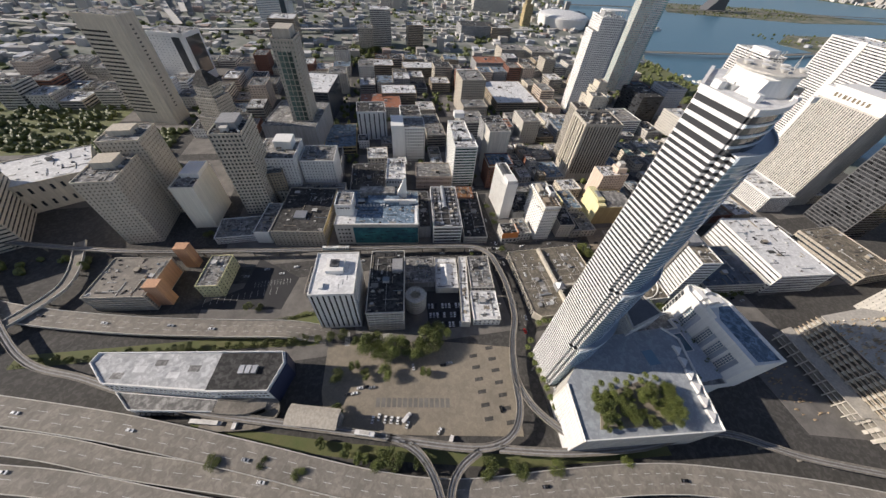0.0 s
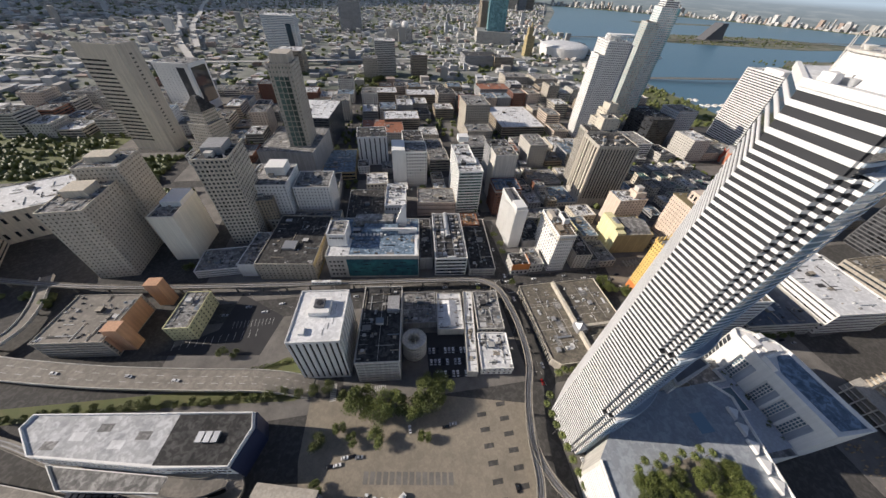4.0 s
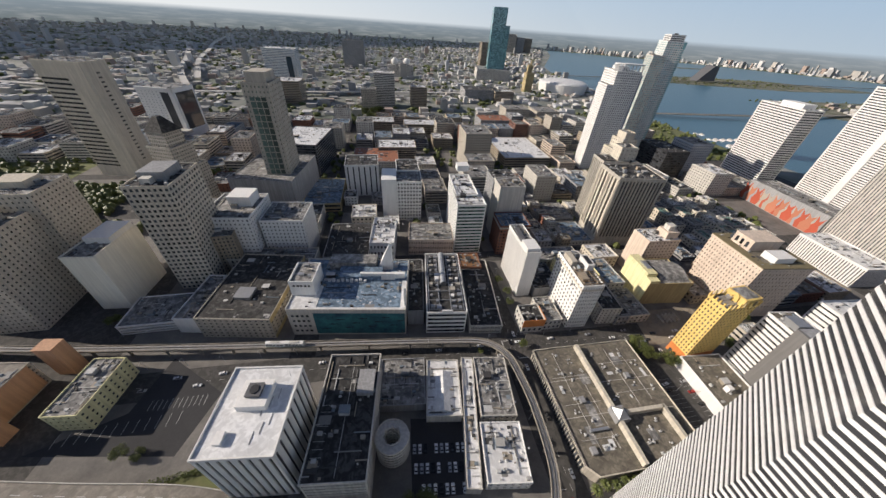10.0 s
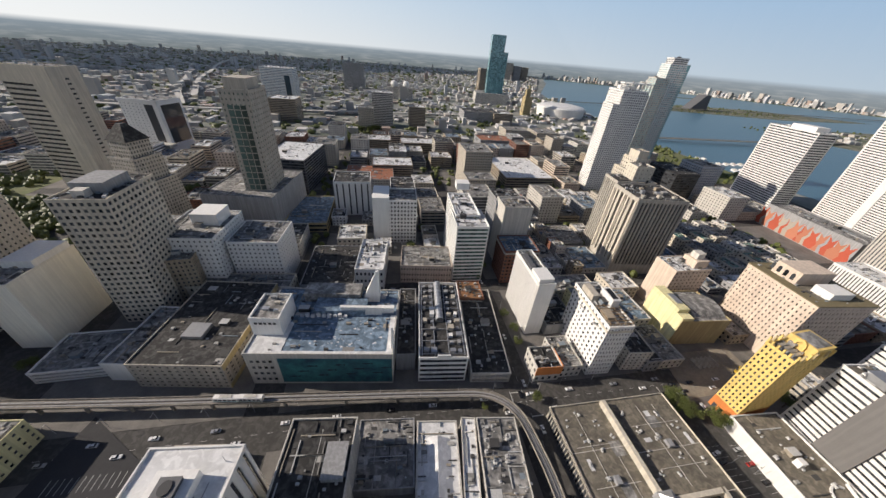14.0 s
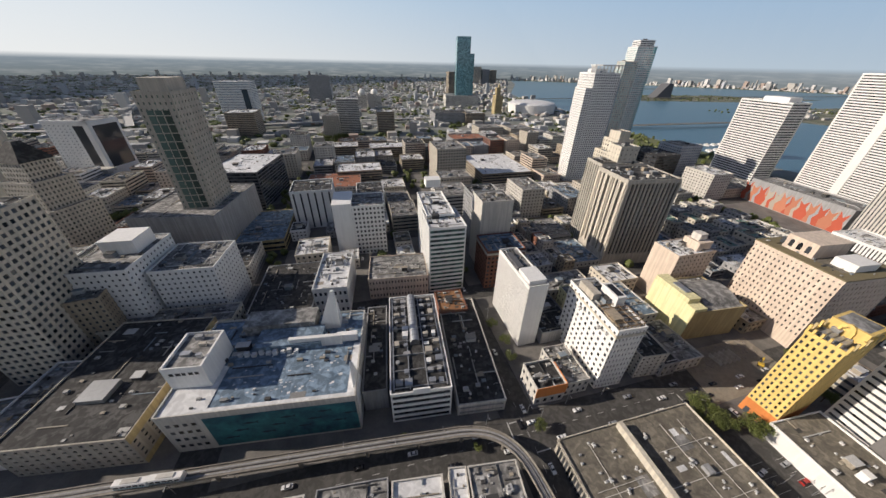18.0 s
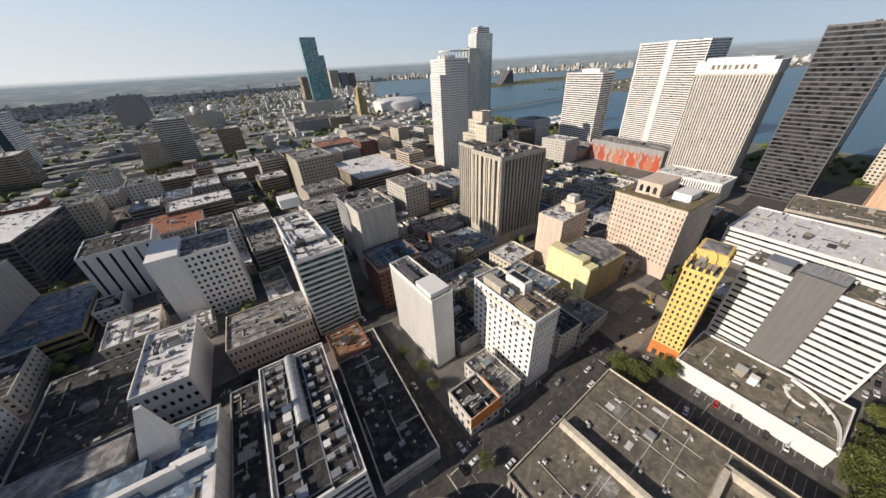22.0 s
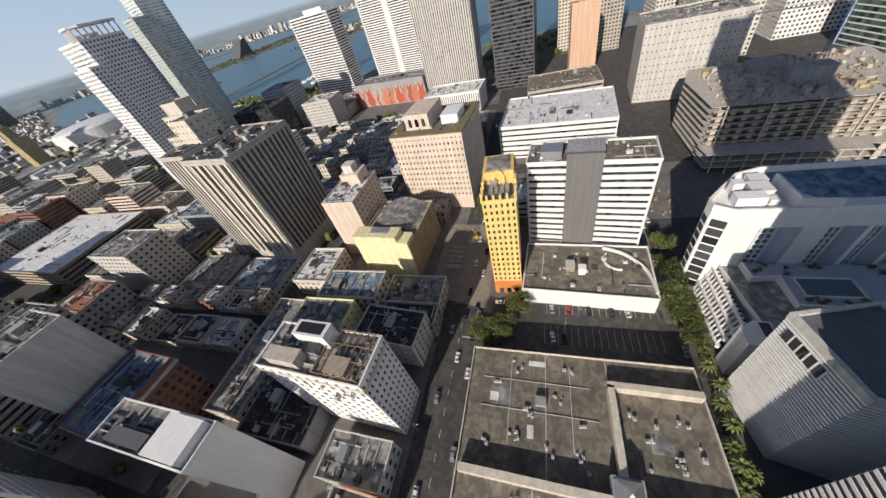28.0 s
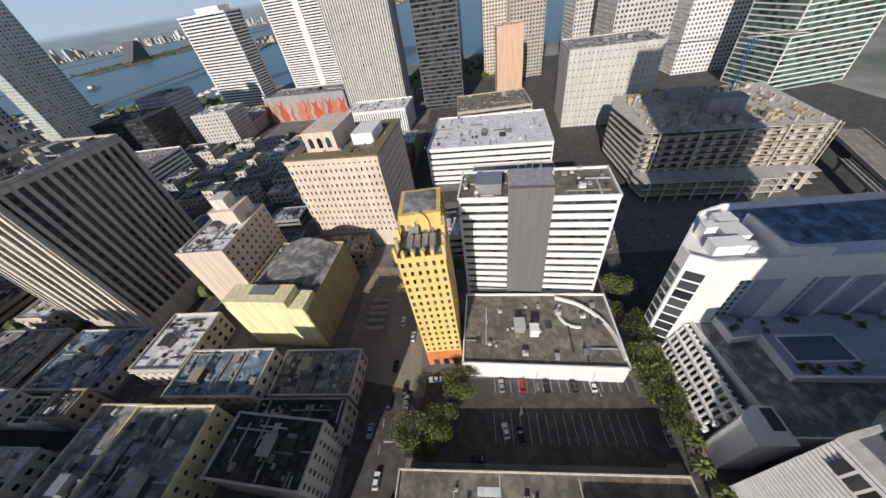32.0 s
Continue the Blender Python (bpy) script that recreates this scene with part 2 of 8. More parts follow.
class Boxes:
    """Gathers boxes and prisms for one mesh."""

    def __init__(self):
        self.v, self.f = [], []

    def box(self, x0, x1, y0, y1, z0, z1):
        k = len(self.v)
        self.v += [(x0, y0, z0), (x1, y0, z0), (x1, y1, z0), (x0, y1, z0), (x0, y0, z1), (x1, y0, z1), (x1, y1, z1), (x0, y1, z1)]
        self.f += [tuple(k + i for i in q) for q in CUBE_F]
        return self

    def prism(self, pts, z0, z1):
        k, n = len(self.v), len(pts)
        self.v += [(x, y, z0) for x, y in pts] + [(x, y, z1) for x, y in pts]
        self.f += [tuple(k + i for i in reversed(range(n))), tuple(k + n + i for i in range(n))]
        self.f += [(k + i, k + (i + 1) % n, k + n + (i + 1) % n, k + n + i) for i in range(n)]
        return self

    def tube(self, x, y, z0, z1, r0, r1=None, n=10):
        r1 = r0 if r1 is None else r1
        k = len(self.v)
        for r, z in ((r0, z0), (r1, z1)):
            self.v += [(x + r * math.cos(a * math.tau / n), y + r * math.sin(a * math.tau / n), z) for a in range(n)]
        self.f += [tuple(k + i for i in reversed(range(n))), tuple(k + n + i for i in range(n))]
        self.f += [(k + i, k + (i + 1) % n, k + n + (i + 1) % n, k + n + i) for i in range(n)]
        return self

    def ring(self, a, b, t, z0, z1):
        """A rectangular frame, 2a x 2b outside and t thick, as one closed body."""
        k = len(self.v)
        for z in (z0, z1):
            for e in (0, t):
                self.v += [(-a + e, -b + e, z), (a - e, -b + e, z), (a - e, b - e, z), (-a + e, b - e, z)]
        for i in range(4):
            j = (i + 1) % 4
            self.f += [(k + i, k + j, k + 8 + j, k + 8 + i), (k + 4 + j, k + 4 + i, k + 12 + i, k + 12 + j), (k + 8 + i, k + 8 + j, k + 12 + j, k + 12 + i), (k + j, k + i, k + 4 + i, k + 4 + j)]
        return self

    def weld(self):
        seen, place, v = {}, [], []
        for p in self.v:
            q = (round(p[0], 3), round(p[1], 3), round(p[2], 3))
            if q not in seen:
                seen[q] = len(v)
                v.append(p)
            place.append(seen[q])
        self.v, self.f = v, [tuple(place[i] for i in q) for q in self.f]
        return self

    def mesh(self, name, mat):
        me = bpy.data.meshes.new(name)
        me.from_pydata(self.v, [], self.f)
        me.materials.append(mat)
        me.update()
        return me


def part(name, bx, mat, parent, label="", kind=""):
    ob = new(name, bx if isinstance(bx, bpy.types.Mesh) else bx.mesh(name, mat))
    ob.parent = parent
    return tagged(ob, label, kind=kind)


def thing(name, label, category, x=0, y=0, z=0, rot=0, group=""):
    ob = new(name)
    ob.matrix_basis = pose(x, y, z, 0, 0, rot)
    return tagged(ob, label, category, group)


def solid(name, bx, mat, label, category="", kind="structure"):
    return tagged(new(name, bx.mesh(name, mat)), label, category, kind=kind)


def put(side, w, d, u, n, z):
    """A place on one side of a w x d block: u along it, n outwards from its plane."""
    return {"S": (u, -d / 2 - n, z), "N": (-u, d / 2 + n, z), "W": (-w / 2 - n, -u, z), "E": (w / 2 + n, u, z)}[side]


def pierced(bx, side, w, d, us, zs, holes, depth):
    """One connected wall sheet, cut along us and zs, with a deep reveal round every hole."""
    k, nu = len(bx.v), len(us)
    bx.v += [put(side, w, d, u, 0, z) for z in zs for u in us]
    for j in range(len(zs) - 1):
        for i in range(nu - 1):
            q = (k + j * nu + i, k + j * nu + i + 1, k + (j + 1) * nu + i + 1, k + (j + 1) * nu + i)
            if (i, j) not in holes:
                bx.f.append(q)
                continue
            m = len(bx.v)
            bx.v += [put(side, w, d, u, -depth, z) for u, z in ((us[i], zs[j]), (us[i + 1], zs[j]), (us[i + 1], zs[j + 1]), (us[i], zs[j + 1]))]
            bx.f += [(q[e], q[(e + 1) % 4], m + (e + 1) % 4, m + e) for e in range(4)]


def facade(bx, side, w, d, z0, z1, style, bay, storey, ww, wh, depth, cells, infill):
    L = w if side in "SN" else d
    nx, nz = max(1, round(L / bay)), max(1, round((z1 - z0) / storey))
    dx, dz, gx, gz = L / nx, (z1 - z0) / nz, L / nx * ww, (z1 - z0) / nz * wh
    cols = [(-L / 2 + i * dx + (dx - gx) / 2, -L / 2 + i * dx + (dx + gx) / 2) for i in range(nx)]
    rows = [(z0 + j * dz + (dz - gz) * 0.55, z0 + j * dz + (dz - gz) * 0.55 + gz) for j in range(nz)]
    if style == "blank":
        pierced(bx, side, w, d, [-L / 2, L / 2], [z0, z1], set(), depth)
        return
    if style == "bands":
        e = min(0.8, L * 0.04)
        pierced(bx, side, w, d, [-L / 2, -L / 2 + e, L / 2 - e, L / 2], [z0] + [z for r in rows for z in r] + [z1], {(1, 2 * j + 1) for j in range(nz)}, depth)
        step = (L - 2 * e) / nx
        cells += [(side, -L / 2 + e + i * step + 0.06, -L / 2 + e + (i + 1) * step - 0.06, a, b) for i in range(nx) for a, b in rows]
    elif style == "fins":
        top, low = z1 - 1.2, z0 + 1.0
        pierced(bx, side, w, d, [-L / 2] + [u for c in cols for u in c] + [L / 2], [z0, low, top, z1], {(2 * i + 1, 1) for i in range(nx)}, depth)
        for a, b in cols:
            for za, zb in rows:
                cells.append((side, a, b, max(za, low), min(zb, top)))
                infill.append((side, a, b, zb, min(zb + dz - gz, top)))
    else:
        pierced(bx, side, w, d, [-L / 2] + [u for c in cols for u in c] + [L / 2], [z0] + [z for r in rows for z in r] + [z1],
                {(2 * i + 1, 2 * j + 1) for i in range(nx) for j in range(nz)}, depth)
        cells += [(side, a, b, za, zb) for a, b in cols for za, zb in rows]


def side_box(bx, side, w, d, u0, u1, n0, n1, z0, z1):
    p, q = put(side, w, d, u0, n0, z0), put(side, w, d, u1, n1, z1)
    bx.box(min(p[0], q[0]), max(p[0], q[0]), min(p[1], q[1]), max(p[1], q[1]), z0, z1)


FOOT = []


def roof_gear(ob, w, d, h, dense, rg):
    """Small plant on a flat roof: curbs, ducts, pipes, hatches, low sheds and stained repair sheets."""
    gear = Boxes()
    dark, n = gear, int(min(60, 7 + w * d / 19) * dense)
    px, py = w / 2 - 1.6, d / 2 - 1.6
    for i in range(n):
        x, y = rg.uniform(-px, px), rg.uniform(-py, py)
        u, s = rg.random(), rg.uniform(0.35, 1.15)
        b = dark if rg.random() < 0.25 else gear
        if u < 0.45:
            b.box(x - s, x + s, y - s * 0.7, y + s * 0.7, h, h + s * rg.uniform(0.6, 1.5))
        elif u < 0.6:
            gear.tube(x, y, h, h + rg.uniform(0.5, 1.4), 0.3, 0.42, 8)
        elif u < 0.75:
            a = min(rg.uniform(2, 8), px - abs(x) + 1)
            gear.box(x - a, x + a, y - 0.22, y + 0.22, h + 0.25, h + 0.65)
        elif u < 0.9:
            a = min(rg.uniform(2, 8), py - abs(y) + 1)
            gear.box(x - 0.2, x + 0.2, y - a, y + a, h + 0.2, h + 0.6)
        else:
            dark.box(max(-px, x - 3 * s), min(px, x + 3 * s), max(-py, y - 2 * s), min(py, y + 2 * s), h + 0.004, h + 0.03 + 0.001 * i)
    if w > 14 and d > 14:
        x, y = rg.uniform(-px * 0.5, px * 0.5), rg.uniform(-py * 0.5, py * 0.5)
        gear.box(x - 2.4, x + 2.4, y - 1.8, y + 1.8, h, h + 2.6).box(x - 2.6, x + 2.6, y - 2, y + 2, h + 2.6, h + 2.8)
    return [part("roof_plant", gear, GEARLIGHT, ob, kind="stuff")]


def building(name, label, x0, y0, x1, y1, h, wall=BEIGE, style="grid", bay=3.4, storey=3.6, ww=0.45, wh=0.5, glass=GLASS, roof=ROOF_GREY,
             faces="SWEN", plinth=0.0, z=0.0, rot=0.0, depth=0.35, parapet=0.9, single=False, under=None, group="", fill=None, styles=None, category="building", simple=False, clutter=1.0, cornice=False, grow=None):
    """An upright block: dark core, pierced walls, windows, roof and parapet. styles: another style for some sides."""
    w, d = x1 - x0, y1 - y0
    ob = under or thing(name, label, category, (x0 + x1) / 2, (y0 + y1) / 2, z, rot, group)
    off = Matrix() if not under else under.matrix_basis.inverted() @ pose((x0 + x1) / 2, (y0 + y1) / 2, z, 0, 0, rot)
    core, bx, cells, infill, top = Boxes(), Boxes(), [], [], h - 0.3
    FOOT.append((x0, y0, x1, y1))
    core.box(-w / 2 + depth, w / 2 - depth, -d / 2 + depth, d / 2 - depth, 0, h - 0.5)
    if plinth:
        bx.box(-w / 2 - 0.1, w / 2 + 0.1, -d / 2 - 0.1, d / 2 + 0.1, 0, plinth)
    for s in "SWEN":
        st = (styles or {}).get(s, style)
        facade(bx, s, w, d, plinth, top, st if s in faces else "blank", bay, storey, ww, wh, depth, cells, infill)
    rim = Boxes().ring(w / 2 + 0.12, d / 2 + 0.12, 0.52, top, h + parapet)
    if simple:
        made = [part("wall", bx.weld(), wall, ob), part("parapet", rim, wall, ob)]
    else:
        made = [part("core", core, BLACKGLASS, ob), part("wall", bx.weld(), wall, ob), part("parapet", rim, wall, ob)]
    if cornice:
        made.append(part("cornice", Boxes().ring(w / 2 + 0.45, d / 2 + 0.45, 0.4, top - 0.9, top - 0.3), wall, ob))
    if clutter and w > 7 and d > 7:
        made += roof_gear(ob, w, d, h, clutter, random.Random(int(x0 * 31 + y0 * 17 + h * 7)))
    made.append(part("roof", Boxes().box(-w / 2 + 0.4, w / 2 - 0.4, -d / 2 + 0.4, d / 2 - 0.4, h - 0.5, h), roof, ob))
    if infill:
        fb = Boxes()
        for side, a, b, za, zb in infill:
            side_box(fb, side, w, d, a + 0.01, b - 0.01, -depth + 0.02, -depth + 0.16, za, zb)
        made.append(part("spandrel", fb, fill or DARKGREY, ob, kind="stuff"))
    if single and len(cells) <= 450:
        shapes = {}
        for side, u0, u1, za, zb in cells:
            key = (side in "SN", round(u1 - u0, 2), round(zb - za, 2))
            if key not in shapes:
                b, a, c = Boxes(), (u1 - u0) / 2, (zb - za) / 2
                b.box(-a, a, -0.03, 0.03, -c, c) if key[0] else b.box(-0.03, 0.03, -a, a, -c, c)
                shapes[key] = b.mesh("window", glass)
            p = part("window", shapes[key], glass, ob)
            p.location = put(side, w, d, (u0 + u1) / 2, -depth + 0.05, (za + zb) / 2)
            made.append(p)
    elif cells:
        pb = Boxes()
        for side, u0, u1, za, zb in cells:
            side_box(pb, side, w, d, u0, u1, -depth + 0.02, -depth + 0.08, za, zb)
        made.append(part("window", pb, glass, ob, kind="stuff"))
    if under:
        for p in made:
            p.matrix_basis = off @ p.matrix_basis
    elif grow:
        ob.scale = grow
    return ob


def extra(ob, name, mat, x0, y0, x1, y1, z0, z1, label=""):
    """A plain block that belongs to a building, in the building's own axes."""
    b = Boxes().box(x0, x1, y0, y1, z0, z1 - 0.25)
    b.box(x0 - 0.12, x1 + 0.12, y0 - 0.12, y1 + 0.12, z1 - 0.25, z1)
    return part(name, b, mat, ob, label)


# ground, water, distance
def sheet(name, pts, mat, label, z=0.0, thick=0.3, category="", kind="structure"):
    return solid(name, Boxes().prism(pts, z - thick, z), mat, label, category, kind)


def swept(bx, pts, profile, closed=True):
    """A section (across, up) swept along 3D points."""
    k, n = len(bx.v), len(profile)
    for i, p in enumerate(pts):
        a, b = Vector(pts[max(0, i - 1)]), Vector(pts[min(len(pts) - 1, i + 1)])
        t = (b - a).normalized()
        r = Vector((t.y, -t.x, 0)).normalized()
        bx.v += [tuple(Vector(p) + r * u + Vector((0, 0, v))) for u, v in profile]
    for i in range(len(pts) - 1):
        bx.f += [(k + i * n + j, k + i * n + (j + 1) % n, k + (i + 1) * n + (j + 1) % n, k + (i + 1) * n + j) for j in range(n)]
    bx.f += [tuple(k + j for j in range(n)), tuple(k + (len(pts) - 1) * n + j for j in reversed(range(n)))]
    return bx


def smooth(pts, step=4):
    """A Catmull-Rom curve through the points."""
    out, P = [], [Vector(p) for p in pts]
    for i in range(len(P) - 1):
        a, b, c, d = P[max(0, i - 1)], P[i], P[i + 1], P[min(len(P) - 1, i + 2)]
        for s in range(step):
            t = s / step
            out.append(0.5 * (2 * b + (c - a) * t + (2 * a - 5 * b + 4 * c - d) * t * t + (3 * b - a - 3 * c + d) * t ** 3))
    return out + [P[-1]]


def near_line(x, y, pts):
    return min((Vector((x, y)) - Vector(p[:2])).length for p in pts)


sheet("ground", [(-4880, -4880), (4880, -4880), (4880, 4880), (-4880, 4880)], FARGROUND, "flat ground of the wide town", -0.25, 3)
sheet("road", [(-700, -60), (640, -60), (640, 900), (-700, 900)], STREET, "worn grey asphalt of the downtown streets", 0.0, 0.24)
WATER, wt, wb = nodes_of("bay_water")
wb.inputs["Base Color"].default_value = (0.05, 0.118, 0.165, 1)
wb.inputs["Roughness"].default_value = 0.35
wb.inputs["Specular IOR Level"].default_value = 0.3
wnz, wbp, wge = wt.nodes.new("ShaderNodeTexNoise"), wt.nodes.new("ShaderNodeBump"), wt.nodes.new("ShaderNodeNewGeometry")
wnz.inputs["Scale"].default_value, wnz.inputs["Detail"].default_value = 0.12, 5
wbp.inputs["Strength"].default_value, wbp.inputs["Distance"].default_value = 0.5, 1.0
wt.links.new(wge.outputs["Position"], wnz.inputs["Vector"])
wt.links.new(wnz.outputs["Fac"], wbp.inputs["Height"])
wt.links.new(wbp.outputs["Normal"], wb.inputs["Normal"])
sheet("water", [(735, -1500), (4870, -1500), (4870, 4860), (2150, 4860), (1500, 3300), (960, 2250), (850, 1900), (800, 1500), (760, 1050), (700, 960), (690, 700), (735, 400)],
      WATER, "blue water of the wide bay with small ripples", -0.1, 0.1)
LAND = surface("island_ground", (0.22, 0.20, 0.15), 0.95, 0.3, 0.02, 0.2, other=(0.06, 0.08, 0.035), spread=0.2)
for pts, lab in (([(1500, 930), (4700, 560), (4700, 900), (2300, 1330), (1650, 1330), (1430, 1180)], "low port island with sandy edges"),
                 ([(1400, 1760), (2100, 1620), (2900, 1700), (2400, 2050), (1600, 2080)], "green island by the causeway"),
                 ([(4300, 900), (4860, 900), (4860, 4600), (4500, 4600), (4350, 2500)], "long barrier island with a far skyline"),
                 ([(1900, 2700), (2700, 2650), (2700, 2760), (1900, 2820)], "narrow residential island in the bay")):
    sheet("island", pts, LAND, lab, 0.4, 0.6, "island")
for pts, lab in (([(700, 1010), (900, 985), (1200, 985), (1600, 1060)], "long low port bridge"), ([(800, 1800), (1100, 1790), (1480, 1800), (2300, 1830), (4300, 1900)], "causeway road across the bay")):
    b = swept(Boxes(), [(x, y, 9 if 0 < i < len(pts) - 1 else 4) for i, (x, y) in enumerate(pts)], [(-9, 0), (9, 0), (9, 1.6), (8.4, 1.6), (8.4, 0.8), (-8.4, 0.8), (-8.4, 1.6), (-9, 1.6)])
    tagged(new("bridge", b.mesh("bridge", LIGHTROAD)), lab + " of pale concrete", "bridge")

# far distance and the sky above it, painted on a glowing ring: grey land haze, whitish towards the sun, blue away from
# it
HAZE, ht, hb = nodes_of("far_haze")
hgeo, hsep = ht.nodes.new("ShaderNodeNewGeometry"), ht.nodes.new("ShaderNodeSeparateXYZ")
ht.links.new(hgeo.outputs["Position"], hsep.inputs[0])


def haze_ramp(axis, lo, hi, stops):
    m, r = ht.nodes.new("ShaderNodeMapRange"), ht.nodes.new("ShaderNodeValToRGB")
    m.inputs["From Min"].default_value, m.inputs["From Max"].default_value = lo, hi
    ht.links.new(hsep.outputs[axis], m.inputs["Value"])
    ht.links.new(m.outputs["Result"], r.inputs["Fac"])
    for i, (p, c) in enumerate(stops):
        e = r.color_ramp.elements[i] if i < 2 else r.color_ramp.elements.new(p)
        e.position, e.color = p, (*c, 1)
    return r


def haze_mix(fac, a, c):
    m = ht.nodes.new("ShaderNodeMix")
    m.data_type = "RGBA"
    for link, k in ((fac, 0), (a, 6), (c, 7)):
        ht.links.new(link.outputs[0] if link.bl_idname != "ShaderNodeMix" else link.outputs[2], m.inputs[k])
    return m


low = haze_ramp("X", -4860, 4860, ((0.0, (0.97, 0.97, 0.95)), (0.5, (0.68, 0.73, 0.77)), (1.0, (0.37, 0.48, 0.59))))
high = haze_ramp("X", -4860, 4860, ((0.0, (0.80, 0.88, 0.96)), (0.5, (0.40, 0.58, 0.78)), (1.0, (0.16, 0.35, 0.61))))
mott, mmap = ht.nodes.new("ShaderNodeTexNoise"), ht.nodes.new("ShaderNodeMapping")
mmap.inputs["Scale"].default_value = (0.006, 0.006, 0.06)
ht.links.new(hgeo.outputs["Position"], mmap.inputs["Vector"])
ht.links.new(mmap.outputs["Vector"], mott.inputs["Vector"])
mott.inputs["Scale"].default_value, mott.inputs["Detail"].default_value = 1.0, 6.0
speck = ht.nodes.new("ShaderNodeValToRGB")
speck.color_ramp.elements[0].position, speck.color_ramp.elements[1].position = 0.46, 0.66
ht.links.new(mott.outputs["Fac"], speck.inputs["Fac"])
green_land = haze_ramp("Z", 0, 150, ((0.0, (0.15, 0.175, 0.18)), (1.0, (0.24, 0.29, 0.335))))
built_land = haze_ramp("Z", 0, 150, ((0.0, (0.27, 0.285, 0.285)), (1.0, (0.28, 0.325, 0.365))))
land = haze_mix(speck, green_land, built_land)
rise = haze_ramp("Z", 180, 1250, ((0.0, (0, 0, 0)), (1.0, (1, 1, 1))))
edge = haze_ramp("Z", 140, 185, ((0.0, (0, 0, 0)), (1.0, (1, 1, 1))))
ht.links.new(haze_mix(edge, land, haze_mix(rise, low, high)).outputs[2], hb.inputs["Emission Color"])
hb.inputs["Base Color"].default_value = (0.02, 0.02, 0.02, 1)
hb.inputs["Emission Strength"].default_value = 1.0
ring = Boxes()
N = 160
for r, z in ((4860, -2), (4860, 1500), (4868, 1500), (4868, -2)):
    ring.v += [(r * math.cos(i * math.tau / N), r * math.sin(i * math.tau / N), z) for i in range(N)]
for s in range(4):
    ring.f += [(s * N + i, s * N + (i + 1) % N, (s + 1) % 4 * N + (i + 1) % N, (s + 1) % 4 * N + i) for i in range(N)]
solid("backdrop", ring, HAZE, "glowing ring painted with pale sky and blue horizon haze")

# downtown blocks: raised pavement slabs between the streets
XS = [(-640, -500), (-480, -345), (-325, -240), (-222, -117), (-100, 28), (46, 122), (140, 262), (276, 395), (412, 520)]
YS = [(190, 268), (287, 375), (391, 478), (494, 580), (596, 680), (696, 780), (796, 880)]
for xa, xb in XS:
    for ya, yb in YS:
        if xb < -225 and yb < 380 or xa > 400 and ya < 200:
            continue
        q = sheet("pavement", [(xa, ya), (xb, ya), (xb, yb), (xa, yb)], PAVE, "raised concrete block pavement with a kerb", 0.15, 0.5)
sheet("pavement", [(30, 106), (138, 100), (150, 186), (46, 186), (34, 175)], PAVE, "paved ground round the tall tower", 0.15, 0.5)

# ---- blocks west of the avenue ----
R = -6.0
b = building("office_block", "white office block with dark vertical slit windows", -123.5, 215.7, -93.5, 247.7, 47, WHITE, "fins", 3.75, 44, 0.36, 0.9, BLACKGLASS, ROOF_WHITE, clutter=0, rot=-5.2, depth=0.5, single=True, fill=BLACK, grow=(1.03, 1.21, 0.97))
extra(b, "penthouse", WHITE, -6, -1, 6, 9, 47, 51, "white rooftop plant house")
extra(b, "cooling_unit", DARKGREY, -3, 2, 3, 7, 51, 52.6, "dark grey cooling unit on the roof")
extra(b, "hatch", WHITE, -9, -12, -6, -8, 47, 49)
for i in range(6):
    part("roof_pipe", Boxes().box(4 + i % 3 * 2.4, 4.2 + i % 3 * 2.4, -12 + i * 3, -8 + i * 3, 47.05, 47.25), GREY, b)
part("fan_ring", Boxes().tube(0, 4.5, 52.6, 53, 1.8, 1.8, 16), BLACK, b)
part("roof_mast", Boxes().tube(11, 12, 47, 51, 0.1, 0.06, 6), STEEL, b)
# dark roof colour carries the white block's shadow over the deck
b = building("parking_garage", "white parking garage, its open roof deck darkened as if shaded", -85.7, 207.8, -58.7, 263.8, 25, OFFWHITE, "bands", 5, 3.6, wh=0.5, roof=ROOF_DARK, rot=-5.6, depth=1.2, parapet=1.1, grow=(1.04, 1.11, 1.02))
extra(b, "stair_house", GREY, 4, 6, 12, 18, 25, 28)
for j in range(9):
    part("bay_line", Boxes().box(-12, -7, -22 + j * 3, -21.85 + j * 3, 25.004, 25.012), LINEWHITE, b)
part("aisle_line", Boxes().box(-0.1, 0.1, -26, 24, 25.004, 25.012), LINEWHITE, b)
ramp = thing("spiral_ramp", "round concrete spiral car ramp beside the garage", "ramp", -50, 222.9)
for i in range(6):
    rb = Boxes()
    for r0, r1, za, zb in ((4.2, 8.6, 0, 0.35), (8.3, 8.6, 0.35, 1.4), (4.2, 4.5, 0.35, 1.3)):
        n = 28
        for r, zz in ((r1, za), (r1, zb), (r0, zb), (r0, za)):
            rb.v += [(r * math.cos(a * math.tau / n), r * math.sin(a * math.tau / n), zz + 3.2 * a / n) for a in range(n + 1)]
        k = len(rb.v) - 4 * (n + 1)
        for s in range(4):
            rb.f += [(k + s * (n + 1) + a, k + s * (n + 1) + a + 1, k + (s + 1) % 4 * (n + 1) + a + 1, k + (s + 1) % 4 * (n + 1) + a) for a in range(n)]
    p = part("ramp_turn", rb, OFFWHITE, ramp)
    p.location = (0, 0, 0.2 + i * 3.2)
for a in range(8):
    part("column", Boxes().tube(4.4 * math.cos(a * 0.785), 4.4 * math.sin(a * 0.785), 0, 21, 0.3), OFFWHITE, ramp)
